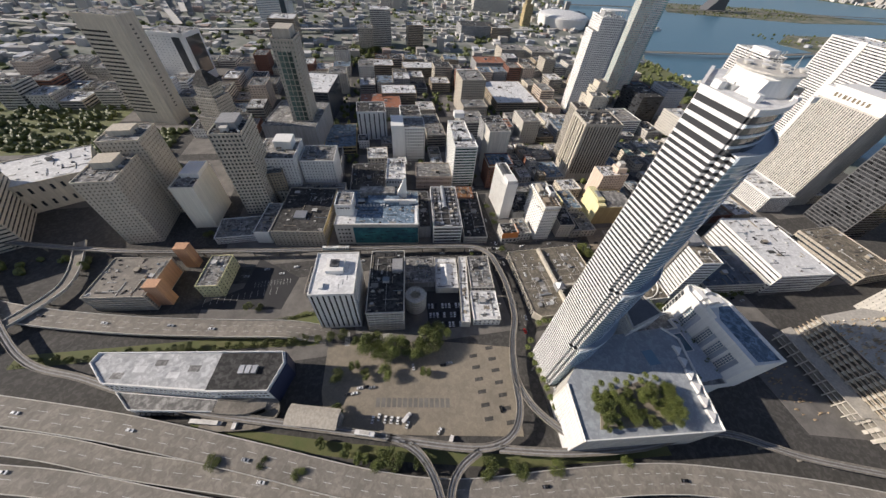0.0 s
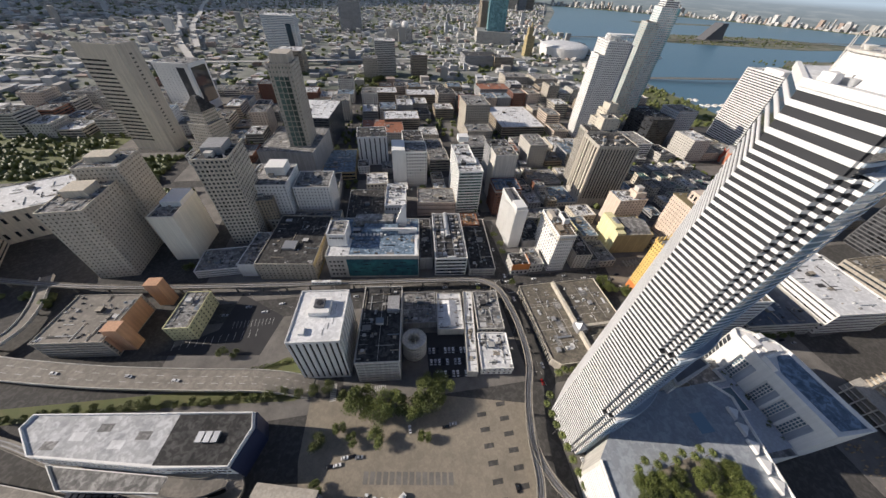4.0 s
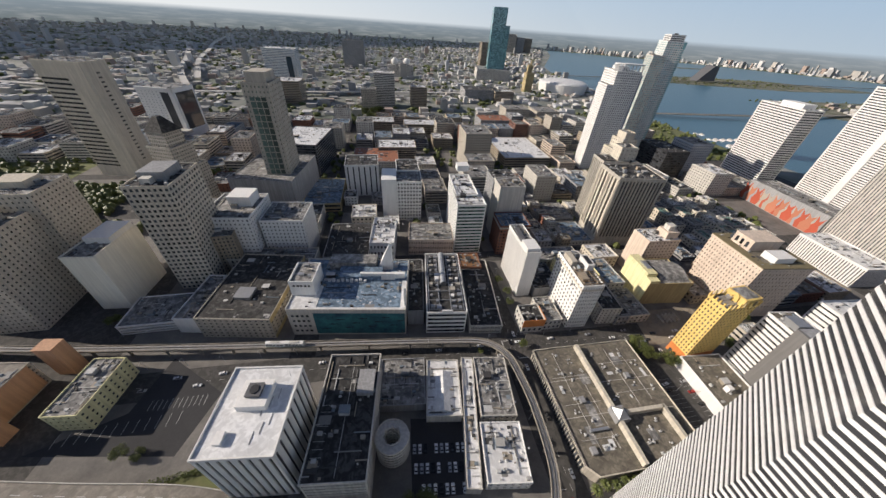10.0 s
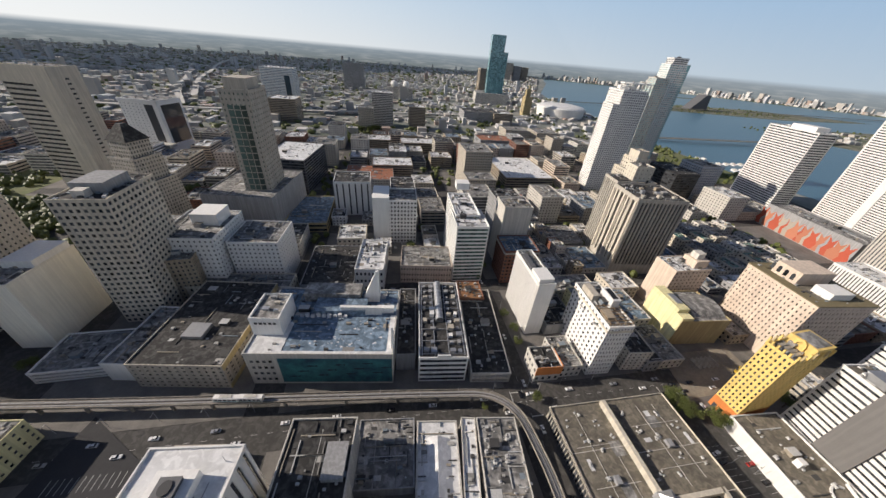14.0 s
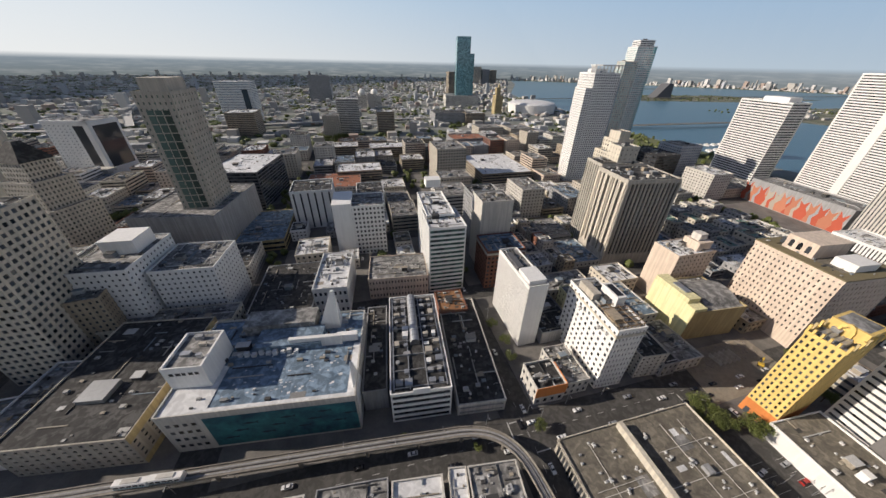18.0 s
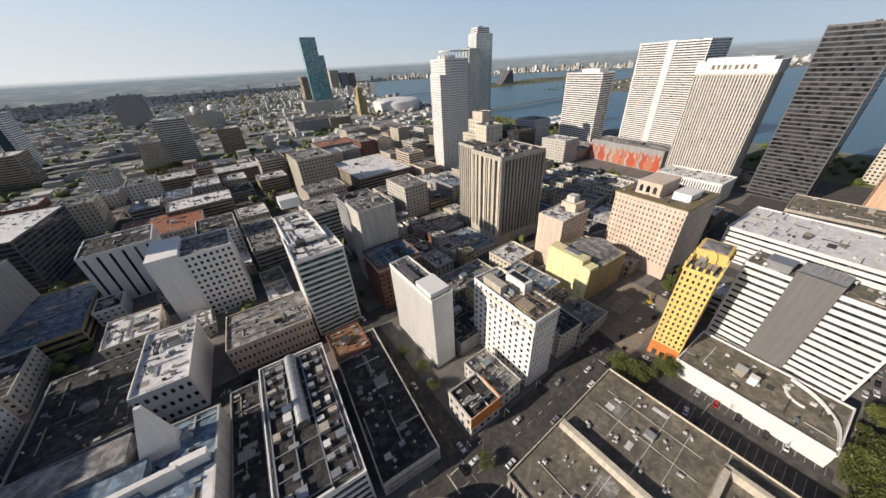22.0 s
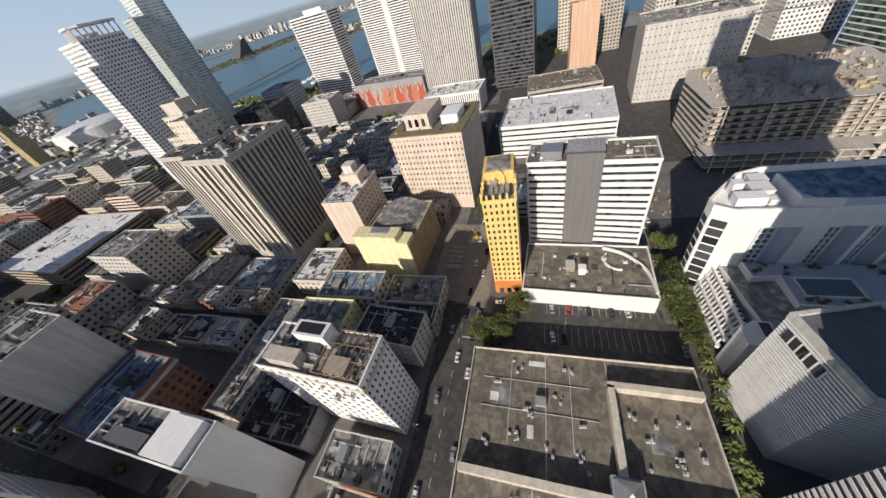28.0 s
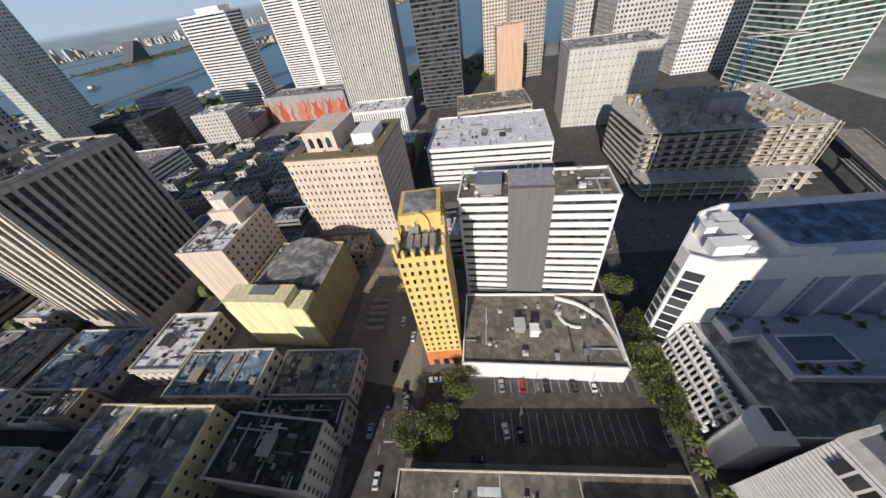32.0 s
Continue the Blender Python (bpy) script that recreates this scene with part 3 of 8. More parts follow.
building("shop_row", "low grey flat-roofed shops with a raised parapet", -56.3, 239.3, -30.3, 276.3, 7, GREY, "blank", rot=-4.8, roof=ROOF_GREY, grow=(1.05, 0.81, 1.00))
b = building("market_hall", "low white hall with a ridged metal roof", -26, 232.6, -12, 269.6, 7, OFFWHITE, "blank", rot=-6.6, roof=ROOF_WHITE, grow=(1.44, 0.95, 1.02))
part("ridge_roof", swept(Boxes(), [(0, -16, 7), (0, 10, 7)], [(-4.5, 0), (4.5, 0), (0, 2.4)]), ROOF_WHITE, b, "white gabled metal ridge")
building("narrow_shop", "narrow low shop with a white roof", -10.3, 199.5, -2.3, 267.5, 7, OFFWHITE, "blank", rot=-9.7, roof=ROOF_WHITE, grow=(0.91, 1.04, 1.00))
building("low_office", "low white building with a cluttered roof", 0.7, 229.4, 22.7, 265.4, 8.5, OFFWHITE, "grid", 4, 4, rot=-6.7, roof=ROOF_GREY, grow=(0.93, 1.03, 1.00))
building("low_office", "low white building with a pipe-covered roof", -5, 198.5, 19, 225.5, 8, WHITE, "grid", 4, 4, rot=-7.1, roof=ROOF_WHITE, grow=(0.92, 1.04, 1.00))
building("low_office", "small beige flat-roofed annex of the white block", -139.9, 243.5, -117.9, 271.5, 7, BEIGE, "grid", 4, 4, rot=R)
b = building("parking_garage", "tan parking garage with salmon stair towers", -302, 252.3, -245, 290.3, 20, BEIGE, "bands", 5, 3.4, wh=0.45, rot=R, depth=1.0, roof=LIGHTROAD, grow=(0.77, 1.06, 0.89))
part("painted_side", Boxes().box(28.53, 28.75, -17, 17, 1, 20.4), SALMON, b, "faded salmon painted end wall")
for x, y in ((-249, 257), (-243, 296)):
    extra(thing("stair_tower", "square salmon-painted stair tower of the garage", "tower", x, y, 0, R), "shaft", SALMON, -5, -4, 5, 4, 0, 24)
building("small_hotel", "pale yellow four storey hotel with a flat roof", -224.3, 254.4, -203.3, 291.4, 16, PALEYELLOW, "grid", 4, 3.6, 0.35, 0.4, rot=-4.7, roof=ROOF_GREY, single=True, grow=(0.82, 0.90, 0.91))
# convention hall by the highway
b = thing("convention_hall", "long pale convention hall with a rooftop car deck", "building", -210.6, 185.5, 0, -8)
part("wall", Boxes().prism([(-52, 5), (-50, 12), (66, 12), (69, 4), (64, -14), (30, -14), (-36, -8)], 0, 20), WHITE, b)
part("parapet", swept(Boxes(), [(-50, 11.6, 20), (65, 11.6, 20), (68, 4, 20), (63.5, -13.6, 20), (30, -13.6, 20), (-36, -7.6, 20), (-51, 5, 20), (-50, 11.6, 20)], [(-0.3, 0), (0.3, 0), (0.3, 1.3), (-0.3, 1.3)]), WHITE, b)
part("roof_deck", Boxes().prism([(-50, 5), (-48, 11), (26, 11), (26, -12), (-35, -7)], 20.004, 20.05), surface("silvered_deck_coating", (0.62, 0.62, 0.61), 0.8, 0.25, 0.12, 0.8, other=(0.36, 0.365, 0.37), stain=0.2, spread=0.35), b, "pale worn rooftop car deck")
part("dark_roof", Boxes().prism([(26.2, 11), (65, 11), (67.5, 4), (63, -13), (26.2, -12.5)], 20.004, 20.25), ROOF_DARK, b, "dark flat roof")
for i in range(12):
    part("slot", Boxes().box(33 + i * 2.5, 34.6 + i * 2.5, -14.12, -14.02, 16.4, 18.0), BLACKGLASS, b)
    part("slot", Boxes().box(33 + i * 2.5, 34.6 + i * 2.5, -14.12, -14.02, 11.4, 13.4), BLACKGLASS, b)
wall_a, wall_c = Vector((-36, -8)), Vector((30, -14))
for i in range(22):
    p0, p1 = wall_a.lerp(wall_c, i / 22 + 0.01), wall_a.lerp(wall_c, i / 22 + 0.032)
    for zz in (12.0, 16.4):
        part("slot", swept(Boxes(), [(p0.x, p0.y, 0), (p1.x, p1.y, 0)], [(0.02, zz), (0.12, zz), (0.12, zz + 1.7), (0.02, zz + 1.7)]), BLACKGLASS, b)
for i in range(26):
    part("slot", Boxes().box(-46 + i * 4.2, -43.6 + i * 4.2, 12.02, 12.12, 17.4, 18.8), BLACKGLASS, b)
part("terrace_deck", Boxes().prism([(-32, -9.8), (29.5, -15.4), (29.5, -21.5), (-19.6, -19.5)], 9.5, 9.7), ROOF_GREY, b, "grey terrace deck")
part("terrace_rail", swept(Boxes(), [(-33.6, -9.4, 9.5), (-20, -20, 9.5), (30, -22, 9.5)], [(-0.2, 0), (0.2, 0), (0.2, 1.3), (-0.2, 1.3)]), WHITE, b)
for i in range(14):
    part("terrace_bay", Boxes().box(-17 + i * 3.3, -14.6 + i * 3.3, -22.3, -20.4 - i * 0.04, 2.5, 6.5), BLACKGLASS, b)
for i in range(5):
    part("deck_patch", Boxes().box(-34 + i * 11, -27 + i * 11, -5 + i % 3 * 4, -1 + i % 3 * 4, 20.052, 20.07), ROOF_WHITE if i % 2 else ROOF_GREY, b)
part("side_terrace", Boxes().prism([(-34, -9), (30, -15), (30, -22), (-20, -20)], 0, 9.5), WHITE, b, "lower white terrace")
part("curved_ramp", swept(Boxes(), [p for p in smooth([(30, -19, 10), (48, -20, 9), (60, -16, 7), (64, -22, 4), (52, -27, 2), (20, -27, 0.6)], 6)], [(-4, -0.8), (4, -0.8), (4, 1.2), (3.6, 1.2), (3.6, 0), (-3.6, 0), (-3.6, 1.2), (-4, 1.2)]), LIGHTROAD, b, "curving concrete car ramp")
for i in range(3):
    extra(b, "roof_unit", STEEL, 42 + i * 4, -3, 45 + i * 4, 2, 20.2, 22)
part("blue_wall", Boxes().prism([(64.3, -14), (69.3, 4), (66.3, 12.1), (66.8, 12.3), (70, 4), (64.9, -14.2)], 0, 19.5), surface("navy_panel", (0.035, 0.045, 0.10), 0.5), b, "dark navy end wall")

# store row north of the track street
b = building("department_store", "large department store with a bluish roof", -106.7, 297.7, -43.7, 360.7, 22, OFFWHITE, "grid", 6, 5, 0.3, 0.35, rot=-6.4, roof=ROOF_BLUE, faces="WN", grow=(1.26, 0.86, 1.16))
TEAL = surface("teal_mural_paint", (0.035, 0.20, 0.22), 0.7, 0.5, 0.09, 0.6, other=(0.008, 0.05, 0.085), spread=0.3)
part("mural", Boxes().box(-18, 31.2, -31.75, -31.56, 1.5, 19.5), TEAL, b, "teal sea mural with dark fish")
FISH = surface("fish_paint", (0.012, 0.035, 0.055), 0.7)
for i in range(11):
    x, zz = -15 + i * 4.1, 6 + (i * 37 % 11)
    part("painted_fish", Boxes().prism([(x, 0), (x + 2, 0.8), (x + 4, 0.3), (x + 5.2, 1.0), (x + 4.9, 0), (x + 5.2, -0.7), (x + 4, -0.1), (x + 2, -0.6)], 0, 0.02), FISH, b).matrix_basis = pose(0, -31.76, zz, 90, 0, 0)
for i in range(4):
    for j in range(4):
        part("window", Boxes().box(-29.6 + i * 2.6, -28.2 + i * 2.6, -31.56, -31.52, 3 + j * 4.4, 4.7 + j * 4.4), GLASS, b)
# pale coping strips round the blue membrane
for x0, x1, y0, y1 in ((-31.0, -19, -31, -16.2), (-19, 31, -31, -28.6), (-19, -16.4, -28.6, -4), (28.6, 31, -28.6, 4)):
    part("roof_margin", Boxes().box(x0, x1, y0, y1, 22.004, 22.25), ROOF_WHITE, b, "worn white roof margin")
part("corner_block", Boxes().box(-31.4, -18.5, -16, 8, 0, 32.6), WHITE, b, "tall white corner block")
part("block_roof", Boxes().box(-30.6, -19.3, -15.2, 7.2, 32.6, 32.75), ROOF_GREY, b, "stained grey roof of the corner block")
part("block_parapet", swept(Boxes(), [(-31.4, -16, 0), (-18.5, -16, 0), (-18.5, 8, 0), (-31.4, 8, 0), (-31.4, -16, 0)], [(-0.7, 32.5), (0.05, 32.5), (0.05, 33.8), (-0.7, 33.8)]), WHITE, b)
for i, (x, y, w) in enumerate(((-28, -8, 3), (-24, -2, 2.2), (-27, 3, 2.6), (-22, -10, 1.6))):
    extra(b, "block_plant", (STEEL, BEIGE, GREY, STEEL)[i], x, y, x + w, y + w * 0.8, 32.7, 34 + i * 0.3)
for i, l in enumerate((1.6, 1.9, 1.4, 1.7, 1.5)):
    part("sign_bar", Boxes().box(-29.5 + i * 2.0, -29.5 + i * 2.0 + l * 0.8, -16.2, -16.13, 29.6, 31.0), BLACK, b)
extra(b, "roof_step", ROOF_GREY, -16, 17, 12, 30, 22, 28, "raised grey north roof")
extra(b, "roof_step", ROOF_BLUE, -9, 3, 16, 17, 22, 25.4)
extra(b, "roof_step", WHITE, 4, 4, 24, 6, 22, 27.5)
extra(b, "roof_step", WHITE, 22, 6, 30, 9, 22, 26)
for i in range(9):
    part("white_duct", Boxes().box(-15 + i * 2.6, -13.4 + i * 2.6, 1.2 - i % 3 * 0.5, 2.6, 22, 23.4 + i % 2 * 0.8), ROOF_WHITE, b)
rng = random.Random(61)
spots = Boxes()
for i in range(70):
    x, y, q = rng.uniform(-14, 26), rng.uniform(-26, 0), rng.uniform(0.2, 1.2)
    spots.box(x, x + q, y, y + q * rng.uniform(0.4, 1.2), 22.004, 22.03 + 0.001 * i)
part("membrane_patch", spots, ROOF_WHITE, b, "pale patches on the blue membrane", kind="stuff")
fin = Boxes()
fin.v += [(13, 18, 22), (22, 18, 22), (22, 18, 44), (20.6, 18, 44), (13, 26, 22), (22, 26, 22), (22, 19.4, 44), (20.6, 19.4, 44)]
fin.f += [tuple(q) for q in ((0, 1, 2, 3), (5, 4, 7, 6), (1, 5, 6, 2), (4, 0, 3, 7), (3, 2, 6, 7), (4, 5, 1, 0))]
part("spire_wall", fin, WHITE, b, "tall white pointed wall")
fin = Boxes()
fin.v += [(30.6, -31, 0), (30.6, -4, 0), (30.6, -24, 35), (31.6, -31, 0), (31.6, -4, 0), (31.6, -24, 35)]
fin.f += [(0, 1, 2), (5, 4, 3), (0, 3, 4, 1), (1, 4, 5, 2), (2, 5, 3, 0)]
part("side_fin", fin, WHITE, b, "pointed white side wall")
building("narrow_office", "narrow grey building with a dark roof", -33.2, 308.7, -23.2, 362.7, 14, GREY, "blank", rot=-5, roof=ROOF_DARK, grow=(1.18, 1.11, 1.03))
b = building("office_block", "white banded offices with a vaulted rooflight", -21.5, 294.3, 8.5, 364.3, 19, WHITE, "bands", 4, 4, wh=0.58, rot=-5.3, roof=ROOF_GREY, clutter=0, grow=(0.95, 0.96, 1.13))
vault = [(-2.6, 0)] + [(-2.6 * math.cos(a * math.pi / 8), 1.2 + 2.4 * math.sin(a * math.pi / 8)) for a in range(9)] + [(2.6, 0)]
part("barrel_vault", swept(Boxes(), [(-1, -6, 19), (-1, 33, 19)], vault), STEEL, b, "grey barrel-vaulted rooflight")
for i in range(11):
    part("vault_rib", swept(Boxes(), [(-1, -6 + i * 3.7, 19.05), (-1, -5.7 + i * 3.7, 19.05)], vault), GREY, b)
extra(b, "gable_front", WHITE, -4, -35.2, 4, -34.6, 18, 21.5)
part("roof_well", Boxes().box(-13.6, 13.6, -33.4, 33.4, 19.004, 19.1), ROOF_DARK, b, "dark flat roof sheet between the plant")
rng = random.Random(62)
for i in range(11):
    for x in (-12.2, -7.6, 4.2, 9.2):
        y, q = -31 + i * 5.9 + rng.uniform(-0.5, 0.5), rng.uniform(0, 1)
        if q < 0.55:
            extra(b, "roof_plant", rng.choice((STEEL, GREY, BEIGE, WHITE)), x, y, x + rng.uniform(1.6, 3.6), y + rng.uniform(1.5, 3.6), 19.1, 20 + rng.random() * 1.6)
        elif q < 0.85:
            part("roof_fan", Boxes().tube(x + 1.3, y + 1.3, 19.1, 20.3, 0.9, 1.1, 10), rng.choice((STEEL, GREY)), b)
for i in range(7):
    part("roof_beam", Boxes().box(-13.5, 13.5, -32 + i * 9.6, -31.7 + i * 9.6, 19.1, 19.8), GREY, b)
for x in (-13.4, -5.6, 3.2, 12.8):
    part("pipe_run", Boxes().box(x, x + 0.5, -33, 33, 19.1, 19.9), STEEL, b)
b = building("parking_deck", "low parking deck with a dark open roof", 13.7, 297.3, 33.7, 362.3, 8, OFFWHITE, "bands", 4, 4, wh=0.4, rot=-6.0, roof=ROOF_DARK, depth=1.0, grow=(1.21, 1.18, 1.02))
building("small_shop", "small shop with a rusty brown roof", 14.8, 356, 33.8, 378, 9, BRICK, "blank", rot=-3, roof=surface("rusty_roof", (0.30, 0.15, 0.07), 0.9, 0.3, 0.2, 2))
PALECREAM = surface("pale_cream_paint", (0.82, 0.78, 0.67), 0.8, 0.08, 0.1, 1.5, 0.1)
b = building("office_block", "beige five storey block with a yellow side", -174.3, 309.7, -122.3, 375.7, 24, BEIGE, "grid", 4, 4, 0.4, 0.4, rot=-7.6, roof=ROOF_DARK, single=True, grow=(0.94, 1.05, 0.79))
extra(b, "plant_room", STEEL, -8, -16, 4, -6, 24, 27)
part("yellow_side", Boxes().box(26.02, 26.2, -33, 33, 19.6, 24.9).box(26.02, 26.2, -33, 33, 0, 4), OCHRE, b, "warm ochre-painted side")
building("low_garage", "low white banded parking garage", -234.6, 316.6, -178.6, 351.6, 8, WHITE, "bands", 6, 2.7, wh=0.45, rot=1.6, depth=1.0, roof=ROOF_GREY, grow=(0.89, 0.80, 0.99))
b = building("white_block", "tall blank cream block with stepped roof", -257.5, 345.8, -237.5, 385.8, 48, PALECREAM, "blank", rot=-3, roof=ROOF_GREY)
extra(b, "roof_step", WHITE, -6, -4, 10, 18, 48, 53)
b = building("apartment_slab", "beige slab with small square windows in rows", -310.5, 329.3, -281.5, 373.3, 68, SAND, "grid", 3.2, 3.3, 0.36, 0.42, rot=2, roof=ROOF_GREY)
extra(b, "plant_house", SAND, -8, -2, 8, 14, 68, 74)
b = building("apartment_slab", "taller beige slab joined behind the first", -307.5, 372.5, -275.5, 405.5, 80, SAND, "grid", 3.2, 3.3, 0.36, 0.42, rot=2, roof=ROOF_GREY)
extra(b, "plant_house", SAND, -10, -6, 8, 8, 80, 85)
b = building("office_tower", "grey tower with a bold square window grid", -214.2, 363.7, -187.2, 403.7, 87, SAND, "grid", 3.6, 3.7, 0.58, 0.55, rot=0.7, roof=ROOF_DARK, grow=(0.99, 1.02, 1.02))
extra(b, "plant_house", GREY, -8, -10, 8, 10, 87, 93)
extra(b, "plant_box", OFFWHITE, -4, -16, 2, -11, 87, 91)
b = building("brick_block", "dark brown block with a cluttered roof", -201.1, 370.1, -173.1, 416.1, 39, TAN, "grid", 3.2, 3.6, 0.4, 0.5, rot=7.3, roof=ROOF_GREY, grow=(0.94, 0.58, 0.95))
extra(b, "plant_house", WHITE, -6, -4, 3, 6, 39, 43)
building("white_shop", "low white corner building with blank walls", -191.3, 316.3, -177.3, 360.3, 14, WHITE, "blank", rot=-8, roof=ROOF_GREY)
# county and court buildings
b = building("county_tower", "tall concrete county tower with dark bands", -438.9, 581.4, -328.9, 627.4, 146, SAND, "bands", 6, 5.4, wh=0.45, glass=BLACKGLASS, rot=-14, faces="SN", plinth=14, roof=ROOF_GREY, depth=1.0, grow=(0.50, 0.62, 0.88))
part("blank_pier", Boxes().box(12, 55.2, -23.9, -23.03, 0, 146).box(-55, 12, -23.9, -23.03, 128, 146), SAND, b, "plain concrete border of the banded front")
for k in range(22):
    part("slot_window", Boxes().box(55.03, 55.2, -3, 3, 24 + k * 5.2, 25.8 + k * 5.2), BLACKGLASS, b)
for i in range(7):
    part("mast", Boxes().tube(-45 + i * 14, -4 + (i * 7 % 9), 146, 152 + i % 3 * 2, 0.35), STEEL, b)
b = building("courthouse", "pale stepped courthouse under a pyramid roof", -277.7, 474.6, -235.7, 516.6, 62, STONE, "grid", 3.4, 3.8, 0.42, 0.5, rot=-20, roof=ROOF_GREY)
building("", "", -272.7, 479.6, -240.7, 511.6, 24, STONE, "grid", 3.2, 3.8, 0.42, 0.5, under=b, z=62, rot=-20)
building("", "", -268.7, 483.6, -244.7, 507.6, 16, STONE, "grid", 3.0, 3.8, 0.5, 0.6, under=b, z=86, rot=-20)
pyr = Boxes()
pyr.v += [(-13, -13, 102), (13, -13, 102), (13, 13, 102), (-13, 13, 102), (-3, -3, 117), (3, -3, 117), (3, 3, 117), (-3, 3, 117)]
pyr.f += [tuple(q) for q in CUBE_F]
part("pyramid_roof", pyr, ROOF_DARK, b, "dark stepped pyramid roof")
b.scale = (0.8, 0.8, 0.85)
b = building("federal_court", "wide white court slab with a dark framed end", -432.6, 757.3, -370.6, 801.3, 76, WHITE, "grid", 6, 4, 0.34, 0.2, rot=-14, roof=ROOF_GREY, faces="SWN")
part("dark_frame", Boxes().box(9, 24, -22.35, -22.04, 14, 70).box(31.04, 31.3, -18, 18, 14, 70), BLACKGLASS, b, "dark glass end bay")
part("white_frame", Boxes().box(24, 31.5, -23.6, -22.04, 8, 76.5).box(-31, 31.5, -23.6, -22.04, 72, 76.5), WHITE, b, "white frame round the dark glass")
extra(b, "portico", OFFWHITE, -4, -38, 40, -23.8, 12, 16)
for i in range(10):
    part("portico_column", Boxes().box(-3 + i * 4.5, -1.6 + i * 4.5, -37.6, -36.2, 0, 12), OFFWHITE, b)
b = building("office_tower", "tall slab with green glass and pale frames", -182.3, 495.6, -145.3, 537.6, 78, BEIGE, "grid", 5.2, 3.9, 0.3, 0.4, GREENGLASS, z=40, rot=-2.2, roof=ROOF_GREY, grow=(0.65, 0.93, 1.14))
for i in range(3):
    part("green_bay", Boxes().box(-11.5 + i * 8, -4.9 + i * 8, -21.3, -21.05, 1, 68), GREENGLASS, b, "tall strip of dark green glass")
    for k in range(12):
        part("floor_line", Boxes().box(-11.5 + i * 8, -4.9 + i * 8, -21.5, -21.31, 5.2 + k * 5.4, 5.8 + k * 5.4), BEIGE, b)
extra(b, "crown", BEIGE, -14, -14, 14, 14, 78, 86)
building("podium_block", "blank grey podium under the green-glass slab", -207.6, 480.6, -141.6, 560.6, 40, GREY, "blank", rot=-8)
b = building("hospital_block", "white stepped block with small square windows", -195.9, 390.6, -157.9, 434.6, 48, WHITE, "grid", 3.4, 3.6, 0.36, 0.42, rot=-4, roof=ROOF_GREY)
extra(b, "plant_house", WHITE, -4, -2, 14, 16, 48, 57)
building("hospital_wing", "white wing of the stepped block", -155.6, 396.7, -119.6, 430.7, 40, WHITE, "grid", 3.4, 3.6, 0.36, 0.42, rot=-4, roof=ROOF_GREY)
building("clinic_block", "low cream base with a parking terrace", -197.7, 378.2, -111.7, 394.2, 14, CREAM, "grid", 4, 4, rot=-4)
building("brown_office", "brown gridded block with a flat grey roof", -245.4, 427.7, -195.4, 467.7, 28, TAN, "grid", 2.6, 3.4, 0.5, 0.5, rot=-3, roof=ROOF_GREY)
building("museum_block", "broad cream building with arched windows", -456.5, 390.6, -371.5, 450.6, 30, CREAM, "grid", 8, 14, 0.3, 0.4, rot=28, roof=ROOF_WHITE)
building("long_offices", "long banded office block by the track", -474.5, 318.7, -404.5, 388.7, 42, SAND, "bands", 4, 3.7, wh=0.4, rot=26, roof=ROOF_GREY)

# ---- blocks along the avenue, north of the store ----
b = building("office_block", "green glass offices with pale horizontal louvres", 15.6, 390.1, 40.6, 423.1, 46, WHITE, "bands", 2.4, 3.0, wh=0.6, glass=GREENGLASS, rot=-1.7, roof=ROOF_WHITE, depth=0.6, grow=(1.06, 1.00, 1.17))
building("", "", 17, 407.1, 38, 454.1, 56, WHITE, "bands", 2.4, 3.2, wh=0.5, glass=GREENGLASS, under=b, rot=-1.7, roof=ROOF_WHITE)
extra(b, "plant_house", WHITE, -6, 34, 5, 44, 56, 61)
building("department_store", "low white store with a bright coated roof", -63.8, 378.3, -41.8, 430.3, 15, WHITE, "grid", 3, 5, 0.5, 0.4, rot=-5.4, roof=ROOF_WHITE, faces="S", grow=(1.00, 0.86, 1.45))
b = building("department_store", "long low pink store with a pale roof", -32.1, 381.8, 17.9, 428.8, 15, PINK, "grid", 2.6, 4.5, 0.4, 0.4, rot=-5.4, roof=ROOF_GREY, grow=(0.86, 0.65, 1.15))
building("low_shop", "low dark-roofed shops in a row", -106.1, 379.3, -66.1, 435.3, 11, GREY, "grid", 4, 4, rot=-2, roof=ROOF_DARK)
building("low_shop", "rooftop terrace of pale low buildings", -86.8, 442.7, -60.8, 470.7, 14, CREAM, "grid", 4, 4, roof=ROOF_WHITE)
b = building("office_block", "white block with a blank side and window grid", -53.7, 457.3, -9.7, 487.3, 42, WHITE, "grid", 3.4, 3.8, 0.5, 0.5, rot=-2, roof=ROOF_GREY, styles={"W": "blank"}, grow=(0.96, 1.00, 1.11))
extra(b, "blank_wing", WHITE, -22.2, -15.6, -6, 15.2, 0, 45)
b = building("record_hall", "white block with tall black window slits", -98.2, 521.2, -58.2, 557.2, 40, WHITE, "fins", 6.5, 34, 0.24, 0.86, BLACKGLASS, rot=1.6, roof=ROOF_DARK, fill=BLACK, single=True)
building("low_shop", "low building with an orange brick edge", -144.1, 481.8, -102.1, 551.8, 10, OCHRE, "bands", 4, 5, roof=ROOF_BLUE)
b = building("office_block", "dark glass block with a white ribbed roof", -189.3, 584.2, -133.3, 668.2, 44, DARKGREY, "bands", 3, 3.7, wh=0.7, rot=-8, roof=ROOF_WHITE)
